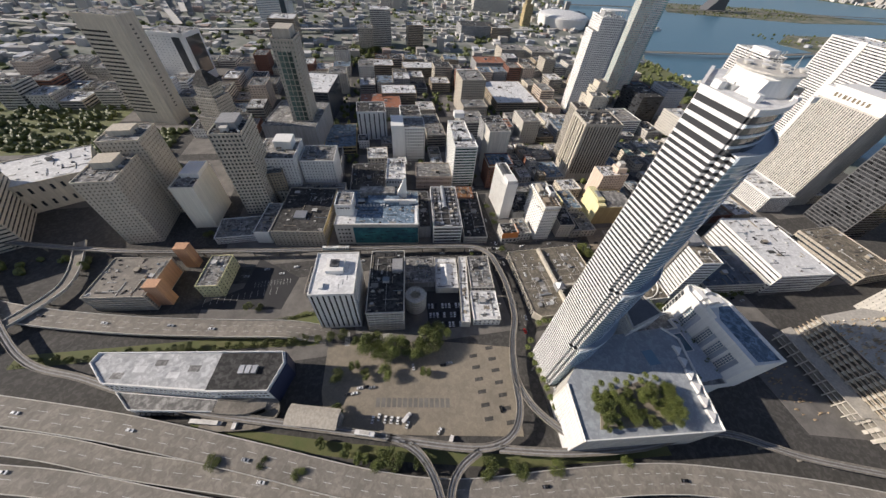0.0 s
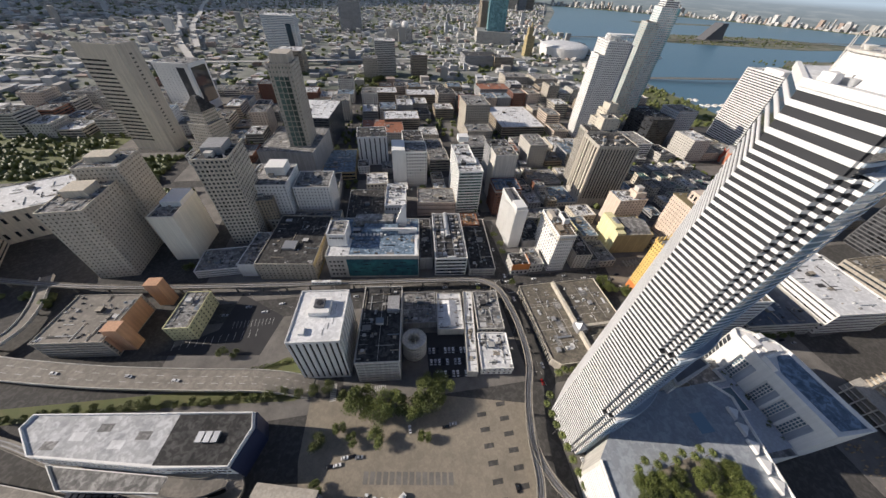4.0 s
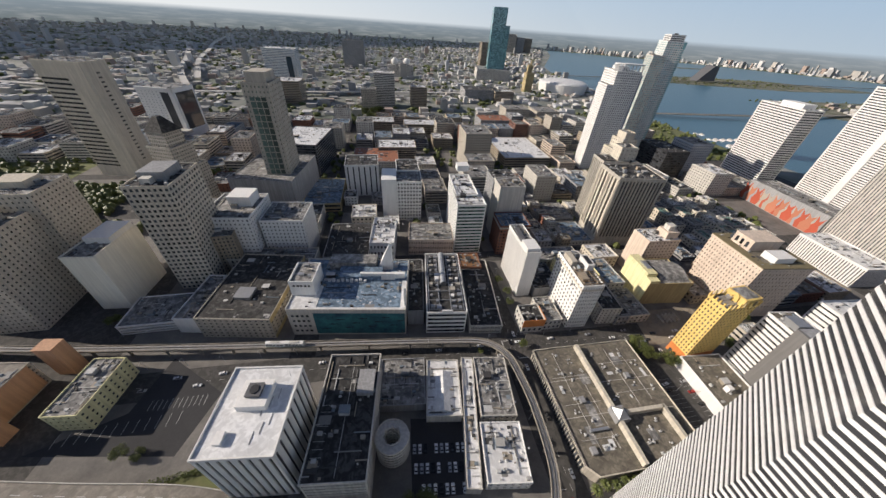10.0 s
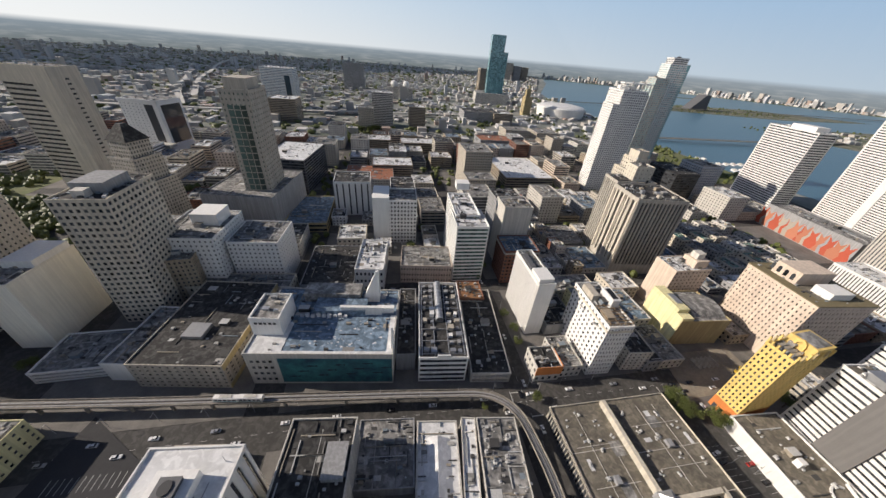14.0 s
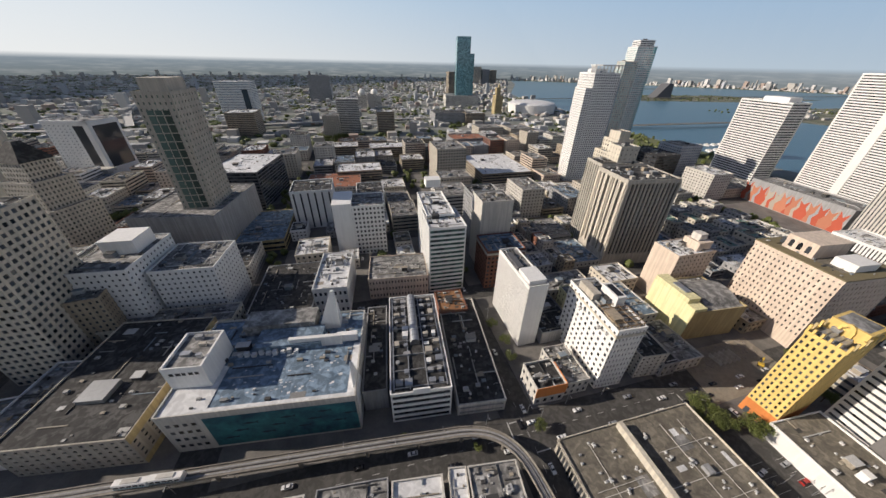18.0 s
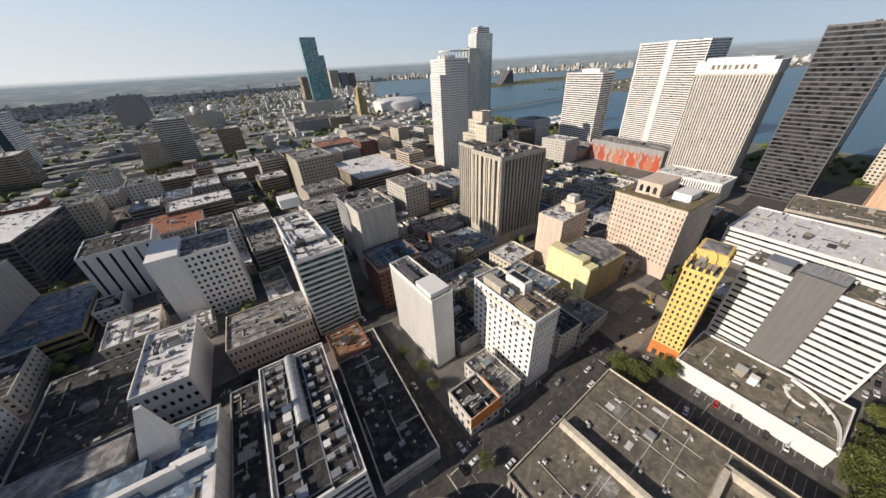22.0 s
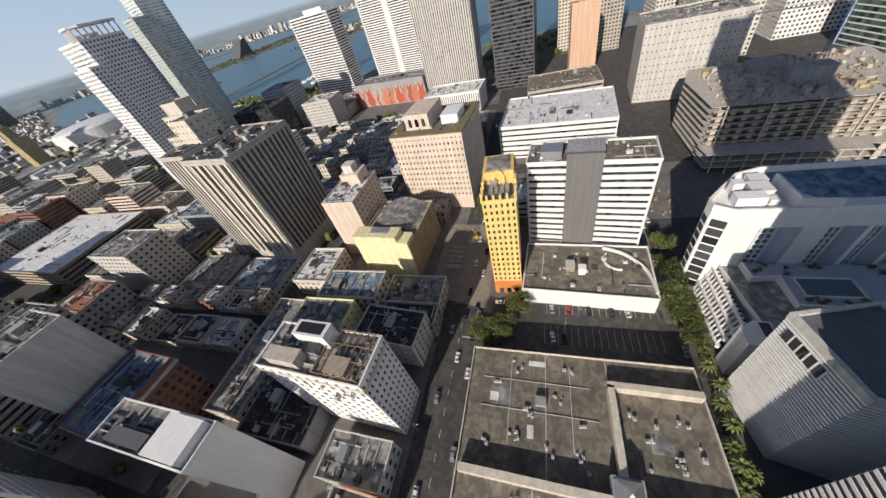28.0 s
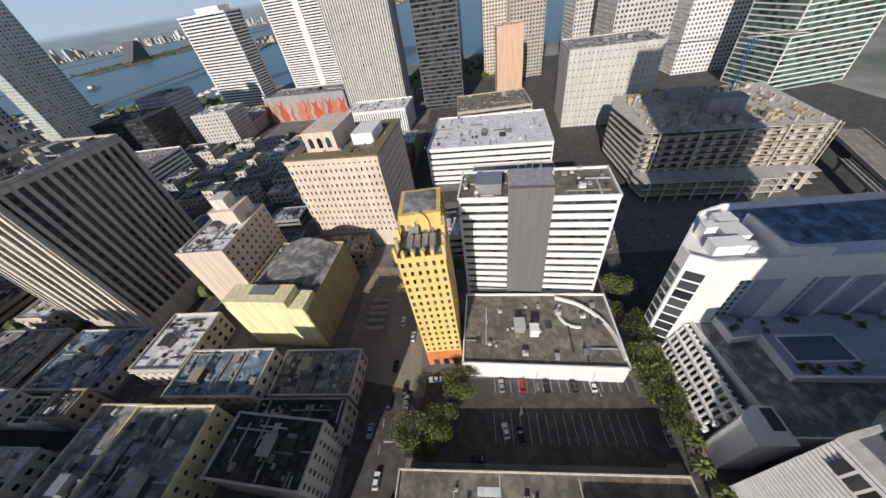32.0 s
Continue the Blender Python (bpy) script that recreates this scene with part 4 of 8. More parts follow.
b = building("office_block", "brick and limestone block with a roof terrace", 57.4, 384.8, 87.4, 410.8, 33, BRICK, "grid", 3.2, 3.8, 0.55, 0.55, rot=-2, roof=ROOF_BLUE)
building("", "", 61.4, 412.8, 87.4, 436.8, 60, OFFWHITE, "blank", under=b, rot=-2)
extra(b, "cornice", STONE, -15.6, -13.6, 15.6, 13.4, 30.5, 32)
b = building("white_slab", "slim white slab with a ribbed long side", 56.2, 324.7, 69.2, 368.7, 44, WHITE, "blank", rot=-0.3, roof=ROOF_GREY, styles={"W": "fins", "E": "fins"}, bay=1.1, storey=3.4, ww=0.45, wh=0.55, fill=OFFWHITE, grow=(0.92, 0.93, 1.05))
extra(b, "plant_house", WHITE, -5.6, -20, 5.6, -6, 44, 47)
extra(b, "plant_frame", DARKGREY, -5, -3, -1, 14, 44, 46)
b = building("corner_shop", "low corner shop with an orange fascia", 48.6, 287.4, 62.6, 305.4, 8, OFFWHITE, "grid", 4, 4, roof=ROOF_DARK, rot=-1.6, grow=(1.18, 0.88, 1.52))
part("fascia", Boxes().box(-7.3, 7.3, -9.3, -9.02, 4.4, 9.2), ORANGE, b, "bright orange fascia")
part("fascia", Boxes().box(7.02, 7.3, -9, 6, 4.4, 9.2), ORANGE, b, "bright orange fascia")
building("low_shop", "plain low building with a pale flat roof", 63.6, 285.7, 80.1, 317.7, 10, OFFWHITE, "grid", 4, 4, roof=ROOF_GREY, grow=(0.88, 0.75, 0.98))
b = building("old_hotel", "white eleven storey hotel with an ornate cornice", 81.9, 292.8, 103.9, 325.8, 37, WHITE, "grid", 2.9, 3.4, 0.42, 0.52, rot=-2.6, roof=ROOF_GREY, single=True, grow=(0.73, 1.22, 1.17))
extra(b, "water_tank_house", WHITE, 2, -4, 9, 6, 37, 43)
extra(b, "stair_house", BEIGE, -9, 2, -3, 12, 37, 41)
extra(b, "roof_shed", TAN, -9, -12, -2, -6, 37, 39.4)
TIMBER = surface("rusty_roof_frame", (0.24, 0.17, 0.10), 0.9, 0.3, 0.5, 3.0)
part("tank_void", Boxes().box(3, 8, -3, 5, 43.004, 43.1), BLACK, b, "thin black slab on top of the tank house")
for i in range(7):
    part("roof_frame", Boxes().box(-10, 10, -15.6 + i * 2.1, -15.3 + i * 2.1, 38.4, 38.8), TIMBER, b, "rusty brown roof frame")
    part("frame_post", Boxes().box(-9.8 + i * 3.2, -9.5 + i * 3.2, -15.7, -15.4, 37, 38.4), TIMBER, b)
    part("roof_vent", Boxes().tube(-7 + i * 2.4, 8 + i % 3 * 2.4, 37, 38.6, 0.5, 0.65, 8), STEEL, b)
for x in (-10, -3.2, 3.4, 9.7):
    part("roof_frame", Boxes().box(x, x + 0.35, -15.7, -2.4, 38.804, 39.1), TIMBER, b)
part("cornice", swept(Boxes(), [(-11.2, -16.7, 34), (11.2, -16.7, 34), (11.2, 16.7, 34), (-11.2, 16.7, 34), (-11.2, -16.7, 34)], [(-0.7, 0), (0.1, -0.5), (0.1, 0.8), (-0.7, 0.8)]), CREAM, b, "projecting ornate cornice")
building("hotel_wing", "lower pale wing beside the white hotel", 111.8, 289.5, 127.3, 318.5, 21, OFFWHITE, "grid", 3, 3.5, 0.4, 0.5, rot=-4.7, roof=ROOF_DARK, single=True, grow=(1.08, 1.00, 0.80))
building("low_shop", "plain low block with a dark roof", 125.1, 287, 135.6, 318, 10, GREY, "grid", 4, 4, roof=ROOF_DARK)
building("yellow_house", "pale yellow building with a courtyard roof", 100.8, 326.8, 130.8, 354.8, 17, PALEYELLOW, "grid", 4, 4, 0.3, 0.35, roof=ROOF_GREY)
building("low_shop", "low dark roofed building by the alley", 71.3, 324.5, 95.3, 356.5, 9, GREY, "blank", roof=ROOF_DARK)
building("low_shop", "low building with a pale bluish roof", 135, 319.7, 152.5, 353.7, 13, OFFWHITE, "grid", 4, 4, roof=ROOF_BLUE)
building("low_shop", "grey roofed shops along the second street", 75.8, 359, 133.8, 379, 10, CREAM, "grid", 4, 4, roof=ROOF_GREY)
building("low_shop", "low pale building with a stained grey roof", 137.4, 287.8, 154.4, 317.8, 8, OFFWHITE, "grid", 4, 4, roof=ROOF_GREY)
building("low_shop", "low cream building behind the theatre", 145.3, 355.7, 171.3, 377.7, 12, CREAM, "grid", 4, 4, roof=ROOF_WHITE, cornice=True)
building("low_shop", "low tan building beside the theatre", 208.2, 300.8, 224.2, 332.8, 9, TAN, "grid", 4, 4, roof=ROOF_GREY)
building("low_shop", "low grey block beside the pink hotel", 205.6, 339.9, 228.6, 373.9, 11, GREY, "grid", 4, 4, roof=ROOF_BLUE)
b = building("theatre", "pale yellow theatre with a grey vaulted roof", 158.3, 305, 205.3, 337, 21, OCHRE, "blank", roof=ROOF_GREY, rot=-3.9, grow=(0.84, 1.02, 1.09))
vault2 = [(-13, 0)] + [(-13 + 26 * i / 10, 4.2 * math.sin(i * math.pi / 10)) for i in range(11)] + [(13, 0)]
part("vaulted_roof", swept(Boxes(), [(-9, 0, 21.2), (22, 0, 21.2)], vault2), ROOF_GREY, b, "grey low vaulted roof")
part("stage_wall", Boxes().box(-24, -13.5, -15.8, 15.8, 0, 24), PALEYELLOW, b, "bright pale yellow stepped front")
part("front_step", Boxes().box(-23.8, -13.6, -10, 15.6, 24, 27), PALEYELLOW, b)
extra(b, "roof_plant", STEEL, -20, -4, -15, 6, 24.2, 27.6)
b = building("hotel", "pale pink hotel with a stepped roof", 179.9, 337.4, 209.9, 363.4, 42, PINK, "grid", 3.2, 3.5, 0.34, 0.45, roof=ROOF_WHITE, styles={"W": "blank"}, grow=(1.09, 0.79, 0.96))
extra(b, "plant_house", PINK, 2, -9, 13, 6, 42, 49)
extra(b, "stair_house", OFFWHITE, 4, -5, 10, 3, 49, 54)
b = building("bank_building", "broad cream-pink stone block with a tiled roof edge", 225.3, 280, 269.3, 332, 50, PINK, "grid", 2.9, 3.7, 0.32, 0.45, roof=ROOF_BROWN, plinth=9, parapet=0.3, rot=-4.8, grow=(1.00, 0.90, 1.06))
part("tile_edge", Boxes().ring(22.6, 26.6, 7.5, 50.05, 50.7), surface("olive_roof_tiles", (0.20, 0.165, 0.09), 0.9, 0.25, 0.4, 3.0), b, "broad olive-brown tiled roof edge")
part("cornice", swept(Boxes(), [(-22.2, -26.2, 48.6), (22.2, -26.2, 48.6), (22.2, 26.2, 48.6), (-22.2, 26.2, 48.6), (-22.2, -26.2, 48.6)], [(-0.9, 0), (0.1, -0.6), (0.1, 1.6), (-0.9, 1.2)]), PINK, b, "deep moulded cornice")
extra(b, "penthouse", PINK, -14, -2, 12, 16, 50, 59)
for i in range(4):
    part("arched_window", Boxes().prism([(-10 + i * 5 + 1.3 * math.cos(a * math.pi / 8), 1.6 * math.sin(a * math.pi / 8)) for a in range(9)] + [(-11.3 + i * 5, -3), (-8.7 + i * 5, -3)], 0, 0.1), GLASS, b).matrix_basis = pose(-14.05, 7, 55, 90, 0, -90)
extra(b, "plant_box", WHITE, -8, -20, 8, -8, 50, 55)
# tall stone tower
DARKSTONE = surface("dark_stone_spandrel", (0.10, 0.088, 0.072), 0.8, 0.2, 0.3, 2.0)
b = building("stone_tower", "tall limestone tower with dark ribbed window bays", 172.0, 389.8, 216.0, 427.8, 77, STONE, "fins", 3.4, 3.6, 0.6, 0.58, rot=-6.1, roof=ROOF_DARK, depth=1.0, plinth=10, fill=DARKSTONE, single=True, grow=(1.04, 1.00, 1.00))
part("cornice", swept(Boxes(), [(-22.3, -19.3, 75), (22.3, -19.3, 75), (22.3, 19.3, 75), (-22.3, 19.3, 75), (-22.3, -19.3, 75)], [(-0.7, 0), (0.1, -0.4), (0.1, 1.4), (-0.7, 1.4)]), STONE, b)
# west piers take paler cream: their sunlight is put into the colour
for i in range(7):
    part("pier", Boxes().box(-22.9, -22.03, -18.6 + i * 5.8, -16.6 + i * 5.8, 10, 75), CREAM, b, "stone pier paled as if sunlit")
    part("roof_shed", Boxes().box(-16 + i * 4.6, -13.2 + i * 4.6, -14 + i % 3 * 9, -11 + i % 3 * 9, 77, 79 + i % 2), (BEIGE, STEEL, TAN)[i % 3], b)
for e in (-21.5, 21.5):
    part("corner_pier", Boxes().box(e - 0.9, e + 0.9, -19.9, -19.03, 10, 75), STONE, b)
building("", "", 178, 429.2, 217, 452.2, 78, STONE, "fins", 3.4, 3.6, 0.5, 0.58, under=b, rot=-6.1, depth=0.7, fill=DARKSTONE, roof=ROOF_DARK)
building("", "", 196, 434.4, 214, 450.4, 91, CREAM, "grid", 4, 4, 0.2, 0.3, under=b, rot=-6.1)
part("stage_door", Boxes().box(6, 8, 18.2, 18.4, 79, 82), BLACKGLASS, b)
c = building("residence_tower", "slender cream stepped tower with small windows", 213, 460, 239, 488, 78, CREAM, "grid", 3.2, 3.4, 0.4, 0.5, roof=ROOF_GREY)
building("", "", 217, 464, 235, 484, 12, CREAM, "grid", 3.2, 3.4, 0.4, 0.5, under=c, z=78)
building("", "", 220, 467, 232, 481, 7, CREAM, "blank", under=c, z=90)


def balconies(ob, side, w, d, u0, u1, z0, z1, step, out, mat=WHITE):
    """A stack of balcony slabs with low fronts on one side of a block."""
    for k in range(int((z1 - z0) / step)):
        bx = Boxes()
        side_box(bx, side, w, d, u0, u1, 0.02, out, z0 + k * step, z0 + k * step + 0.35)
        side_box(bx, side, w, d, u0, u1, out - 0.15, out, z0 + k * step + 0.352, z0 + k * step + 1.2)
        part("balcony", bx, mat, ob)


b = building("residence_tower", "tall white residential tower with a curved crown", 285, 601, 321, 643, 144, WHITE, "grid", 3.0, 3.1, 0.52, 0.55, rot=-8.7, roof=ROOF_WHITE)
for u in (-17.5, -6, 5.5):
    balconies(b, "W", 36, 42, u, u + 6, 6, 138, 3.1, 1.6)
balconies(b, "S", 36, 42, -17.5, -11, 6, 138, 3.1, 1.4)
part("crown_roof", Boxes().prism([(-19.5, -20), (-12, -24.5), (12, -24.5), (19.5, -20), (19.5, -8), (-19.5, -8)], 152.6, 154), WHITE, b, "curved white crown slab")
for i in range(8):
    part("crown_post", Boxes().box(-18 + i * 5, -17 + i * 5, -20.6, -19.6, 144, 152.6), WHITE, b)
    part("crown_post", Boxes().box(-18.6, -17.6, -19 + i * 1.4, -18.5 + i * 1.4, 144, 152.6), WHITE, b)
extra(b, "plant_house", WHITE, -8, 2, 10, 18, 144, 149)
building("residence_wing", "lower white wing of the residential tower", 276, 604, 285.6, 634, 126, WHITE, "grid", 3.0, 3.1, 0.5, 0.55, rot=-8.7)
# this wing's shade is put into its blue-grey wall colour
building("residence_wing", "residential tower wing painted blue-grey for its shade", 318, 622, 342, 662, 138, BLUEGREY, "grid", 3.0, 3.1, 0.55, 0.5, rot=-8.7)
b = building("residence_tower", "very tall slim white tower with glazed corners", 448, 716, 480, 750, 182, WHITE, "grid", 3.4, 3.3, 0.6, 0.6, TEALGLASS, rot=-15.4)
building("", "", 452, 720, 476, 746, 9, WHITE, "bands", 3, 3, under=b, z=182, rot=-15.4)
balconies(b, "W", 32, 34, -6, 8, 6, 176, 3.3, 1.5)
balconies(b, "S", 32, 34, 4, 15, 6, 176, 3.3, 1.5)
part("glazed_corner", Boxes().box(12, 16.3, -17.4, -12, 4, 182), TEALGLASS, b, "teal glazed corner")
building("residence_wing", "lower back wing of the slim tower", 427, 713, 449, 743, 160, OFFWHITE, "grid", 3.4, 3.3, 0.6, 0.6, TEALGLASS, rot=-15.4)
# behind: hotels near the bay
b = building("bay_hotel", "white hotel slab with rows of balconies", 560, 528, 590, 612, 104, WHITE, "bands", 4, 3.2, wh=0.5, rot=-8.4, depth=1.2, roof=ROOF_WHITE, grow=(1.00, 0.89, 1.09))
extra(b, "plant_house", WHITE, -10, -30, 10, 10, 104, 110)
b = building("residence_tower", "broad white tower with continuous curved balconies", 592.4, 404.9, 644.4, 504.9, 150, WHITE, "bands", 4, 3.1, wh=0.5, rot=-10, depth=1.4, roof=ROOF_WHITE)
part("central_rib", Boxes().box(-27.2, -26.05, -5, 5, 0, 152), WHITE, b, "white vertical rib")
b = building("bank_tower", "bank tower with pale vertical ribs and a white top", 442.7, 314.1, 480.7, 368.1, 98, OFFWHITE, "fins", 2.2, 3.6, 0.42, 0.6, rot=0.0, depth=0.7, plinth=6, roof=ROOF_WHITE, grow=(1.00, 1.17, 1.19))
part("top_slab", Boxes().box(-16, 16, -22, 22, 107, 109.5), WHITE, b)
extra(b, "crown_band", WHITE, -19.6, -27.6, 19.6, 27.6, 98, 107, "blank white crown band")
for i, l in enumerate((2.4, 1.8, 2.6, 1.6, 2.2, 2.0, 1.7, 2.4)):
    part("sign_bar", Boxes().box(-19.75, -19.72, 16 - i * 4 - l, 16 - i * 4, 101, 104.4), surface("bronze_sign", (0.2, 0.16, 0.1), 0.5) if i == 0 else bpy.data.materials["bronze_sign"], b)
building("bank_hall", "low white banking hall with ribbed sides", 395.3, 301.5, 431.3, 363.5, 22, WHITE, "fins", 2.4, 18, 0.4, 0.8, rot=-4, roof=ROOF_WHITE, fill=BLACK)
building("office_tower", "black glass tower with narrow pale ribs", 454.3, 247.3, 490.3, 291.3, 150, DARKGREY, "bands", 3, 3.7, wh=0.7, rot=-4, glass=BLACKGLASS)
b = building("office_tower", "pale blue-white slab with a tall opening", -368, 1194, -286, 1250, 103, WHITE, "bands", 5, 3.8, wh=0.45, glass=BLUEGLASS, roof=ROOF_WHITE)
# flat dark panel on the wall: the opening's shade is its colour
part("tall_opening", Boxes().box(18, 32, -28.3, -28.02, 30, 86), BLUEGLASS, b, "dark blue panel standing in for a tall shaded opening")
SLATE = surface("slate_blue_roof", (0.105, 0.13, 0.16), 0.85, 0.3, 0.14, 1.2, other=(0.07, 0.09, 0.115), stain=0.25)
b = building("parking_block", "low block with a broad slate-blue roof", 212, 196, 276, 245, 15, OFFWHITE, "bands", 5, 3.6, wh=0.35, roof=SLATE, rot=-5)
# mural wall and mall
b = building("parking_garage", "long garage with a grey wall mural of red shapes", 470.5, 389.8, 506.5, 479.8, 22, GREY, "blank", rot=-7.0, roof=ROOF_GREY, grow=(1.00, 1.19, 1.27))
REDS = [RUSTRED, surface("salmon_mural_paint", (0.44, 0.17, 0.10), 0.8, 0.1, 0.3, 2.0), surface("sand_mural_paint", (0.38, 0.34, 0.28), 0.8, 0.1, 0.3, 2.0)]
REDS.append(surface("grey_mural_paint", (0.30, 0.31, 0.32), 0.8, 0.1, 0.3, 2.0))
for i in range(22):
    u, m = -43 + i * 3.9, 1 if i % 2 else -1
    flame = [(-3, 0.6), (3.4, 0.6), (5.2, 6), (3.2, 11), (4.6, 19 - i % 3), (1.4, 14.5), (-1.6, 20.4 - i % 4), (-1.2, 12), (-4.2, 7)]
    part("painted_shape", Boxes().prism([(u + m * x * 1.15, z) for x, z in (flame if m > 0 else flame[::-1])], 0.0, 0.03 + 0.012 * (i % 5)), REDS[(0, 2, 1, 3, 0, 1, 2)[i % 7]], b).matrix_basis = pose(-18.02, 0, 0, 90, 0, -90)
rng = random.Random(4)
for i in range(26):
    x, y = 282 + (i % 7) * 16 + rng.uniform(-2, 2), 378 + (i // 7) * 24 + rng.uniform(-2, 2)
    building("mall_shop", "low shop with a pale or green roof", x, y, x + rng.uniform(11, 15), y + rng.uniform(16, 22), rng.uniform(7, 15), rng.choice((OFFWHITE, CREAM, GREY)), "grid", 4, 4,
             roof=rng.choice((ROOF_GREEN, ROOF_GREY, ROOF_WHITE, ROOF_GREY)), group="mall shops", simple=True)
building("parking_garage", "white open parking garage with level decks", 302.4, 516.7, 362.4, 566.7, 22, WHITE, "bands", 6, 3.6, wh=0.5, depth=1.0, roof=ROOF_GREY)
building("dark_office", "dark block with a white balconied end", 382.4, 557.8, 424.4, 617.8, 44, BLACK, "bands", 4, 4, styles={"W": "bands"}, roof=ROOF_DARK)
building("white_hotel", "pale blue-white block near the bay", 436.9, 570.3, 476.9, 610.3, 52, BLUEGREY, "fins", 4, 4, 0.4, 0.6, fill=OFFWHITE)

# ---- east of the flat roof: yellow tower and its neighbours ----
b = building("yellow_tower", "bright yellow tower with an orange base", 152.4, 249.3, 177.4, 265.3, 45, YELLOW, "grid", 2.7, 3.3, 0.42, 0.56, z=9, rot=3.5, roof=ROOF_GREY, single=True, grow=(1.00, 0.79, 1.02))
part("orange_base", Boxes().box(-12.6, 12.6, -8.1, 8.1, -9, 0), ORANGE, b, "orange-painted ground storeys")
for i in range(3):
    part("shop_door", Boxes().box(-12.7, -12.62, -6 + i * 4.5, -3.4 + i * 4.5, -8.8, -5), GLASS, b)
extra(b, "upper_stage", YELLOW, -1, -7.4, 12, 7.4, 45, 51)
part("stage_roof", Boxes().box(0, 11, -6, 6, 51.004, 51.15), ROOF_GREY, b)
for i in range(7):
    for sx, sy in ((-12.3 + i * 4.1, 7.9), (-12.3 + i * 4.1, -7.9)):
        part("pinnacle", Boxes().box(sx - 0.5, sx + 0.5, sy - 0.5, sy + 0.5, 44.8, 48.4).prism([(sx - 0.5, sy - 0.5), (sx + 0.5, sy - 0.5), (sx + 0.5, sy + 0.5), (sx - 0.5, sy + 0.5)], 48.4, 49.2), OCHRE if i % 2 else YELLOW, b)
for i in range(1, 5):
    part("pinnacle", Boxes().box(-12.8, -11.8, -7.9 + i * 3.2, -6.9 + i * 3.2, 44.8, 48.0), YELLOW, b)
part("roof_arch", swept(Boxes(), [(-2, 0, 45), (-1, 0, 45)], [(-3, 0), (-3, 4), (-2, 6), (0, 7), (2, 6), (3, 4), (3, 0), (2, 0), (2, 4), (0, 5.6), (-2, 4), (-2, 0)]), YELLOW, b, "yellow rooftop arch")
for i in range(4):
    extra(b, "chiller", STEEL, -9.5, -5 + i * 2.6, -4.5, -3.2 + i * 2.6, 45, 46.8)
b = building("office_slab", "white office slab with dark window bands", 179.6, 198.5, 197.6, 245.5, 54, WHITE, "bands", 1.6, 3.6, wh=0.42, roof=ROOF_BROWN, depth=0.4, single=True, rot=-6.2, grow=(1.00, 1.06, 0.97))
part("lift_shaft", Boxes().box(-10.6, -9.0, -5, 8, 0, 59), surface("grey_shaft_paint", (0.16, 0.155, 0.15), 0.7, 0.1, 0.2, 2.0, 0.1), b, "plain dark grey shaft")
extra(b, "shaft_house", GREY, -9, -5, 2, 8, 54, 59)
extra(b, "cooling_rack", STEEL, -6, 10, 2, 18, 54, 58)
for i in range(6):
    part("aerial", Boxes().tube(-6 + i * 1.4, -3 + i * 2 % 9, 59, 63 + i % 3, 0.12, n=6), STEEL, b)
b = building("low_annex", "low white base with a stained brown-grey roof", 146, 196, 176, 249, 9, WHITE, "blank", roof=ROOF_BROWN, clutter=0.35, rot=-3.2)
part("curved_screen", swept(Boxes(), [(p.x, p.y, 9) for p in smooth([(-12, -26, 0), (0, -24, 0), (9, -17, 0), (13, -8, 0)], 6)], [(-0.3, 0), (0.3, 0), (0.3, 1.6), (-0.3, 1.6)]), WHITE, b, "curved white roof screen")
part("half_ring", swept(Boxes(), [(6 + 6 * math.cos(a * 0.3), -14 + 6 * math.sin(a * 0.3), 9) for a in range(3, 12)], [(-0.4, 0), (0.4, 0), (0.4, 0.8), (-0.4, 0.8)]), WHITE, b)
extra(b, "vent_shaft", WHITE, -4, 0, -1, 3, 9, 13)
# white court block with deck
b = thing("court_block", "white angular court block with deep glazed bays", "building", 0, 0)
b.scale = (1, 1, 0.93)
CP = [(158.4, 122), (180, 121), (180, 166), (177, 174), (162.8, 186), (158.7, 186), (158.4, 182)]
part("wall", Boxes().prism(CP, 0, 46), WHITE, b)
part("roof", Boxes().prism([(162, 124), (178.5, 123), (178.5, 165), (170, 165.5), (162, 156)], 46, 46.2), ROOF_BLUE, b, "blue-grey membrane roof")
part("parapet", swept(Boxes(), [(x, y, 0) for x, y in [(155.5, 122)] + CP[1:6] + [(155.5, 180.7), (155.5, 122)]], [(-0.6, 45.5), (0.05, 45.5), (0.05, 48), (-0.6, 48)]), WHITE, b)
BAYS = [(161.0, 172.0), (145.9, 154.6), (136.6, 144.6), (127.2, 135.4)]
part("lower_wall", Boxes().box(155.5, 158.4, 122, 180.7, 0, 18.6), WHITE, b)
part("upper_wall", Boxes().box(155.5, 158.4, 122, 180.7, 39.5, 46), WHITE, b)
for y0, y1 in [(172.0, 180.7)] + [(BAYS[i + 1][1], BAYS[i][0]) for i in range(3)] + [(122, 127.2)]:
    part("pier", Boxes().box(155.5, 158.4, y0, y1, 18.6, 39.5), WHITE, b)
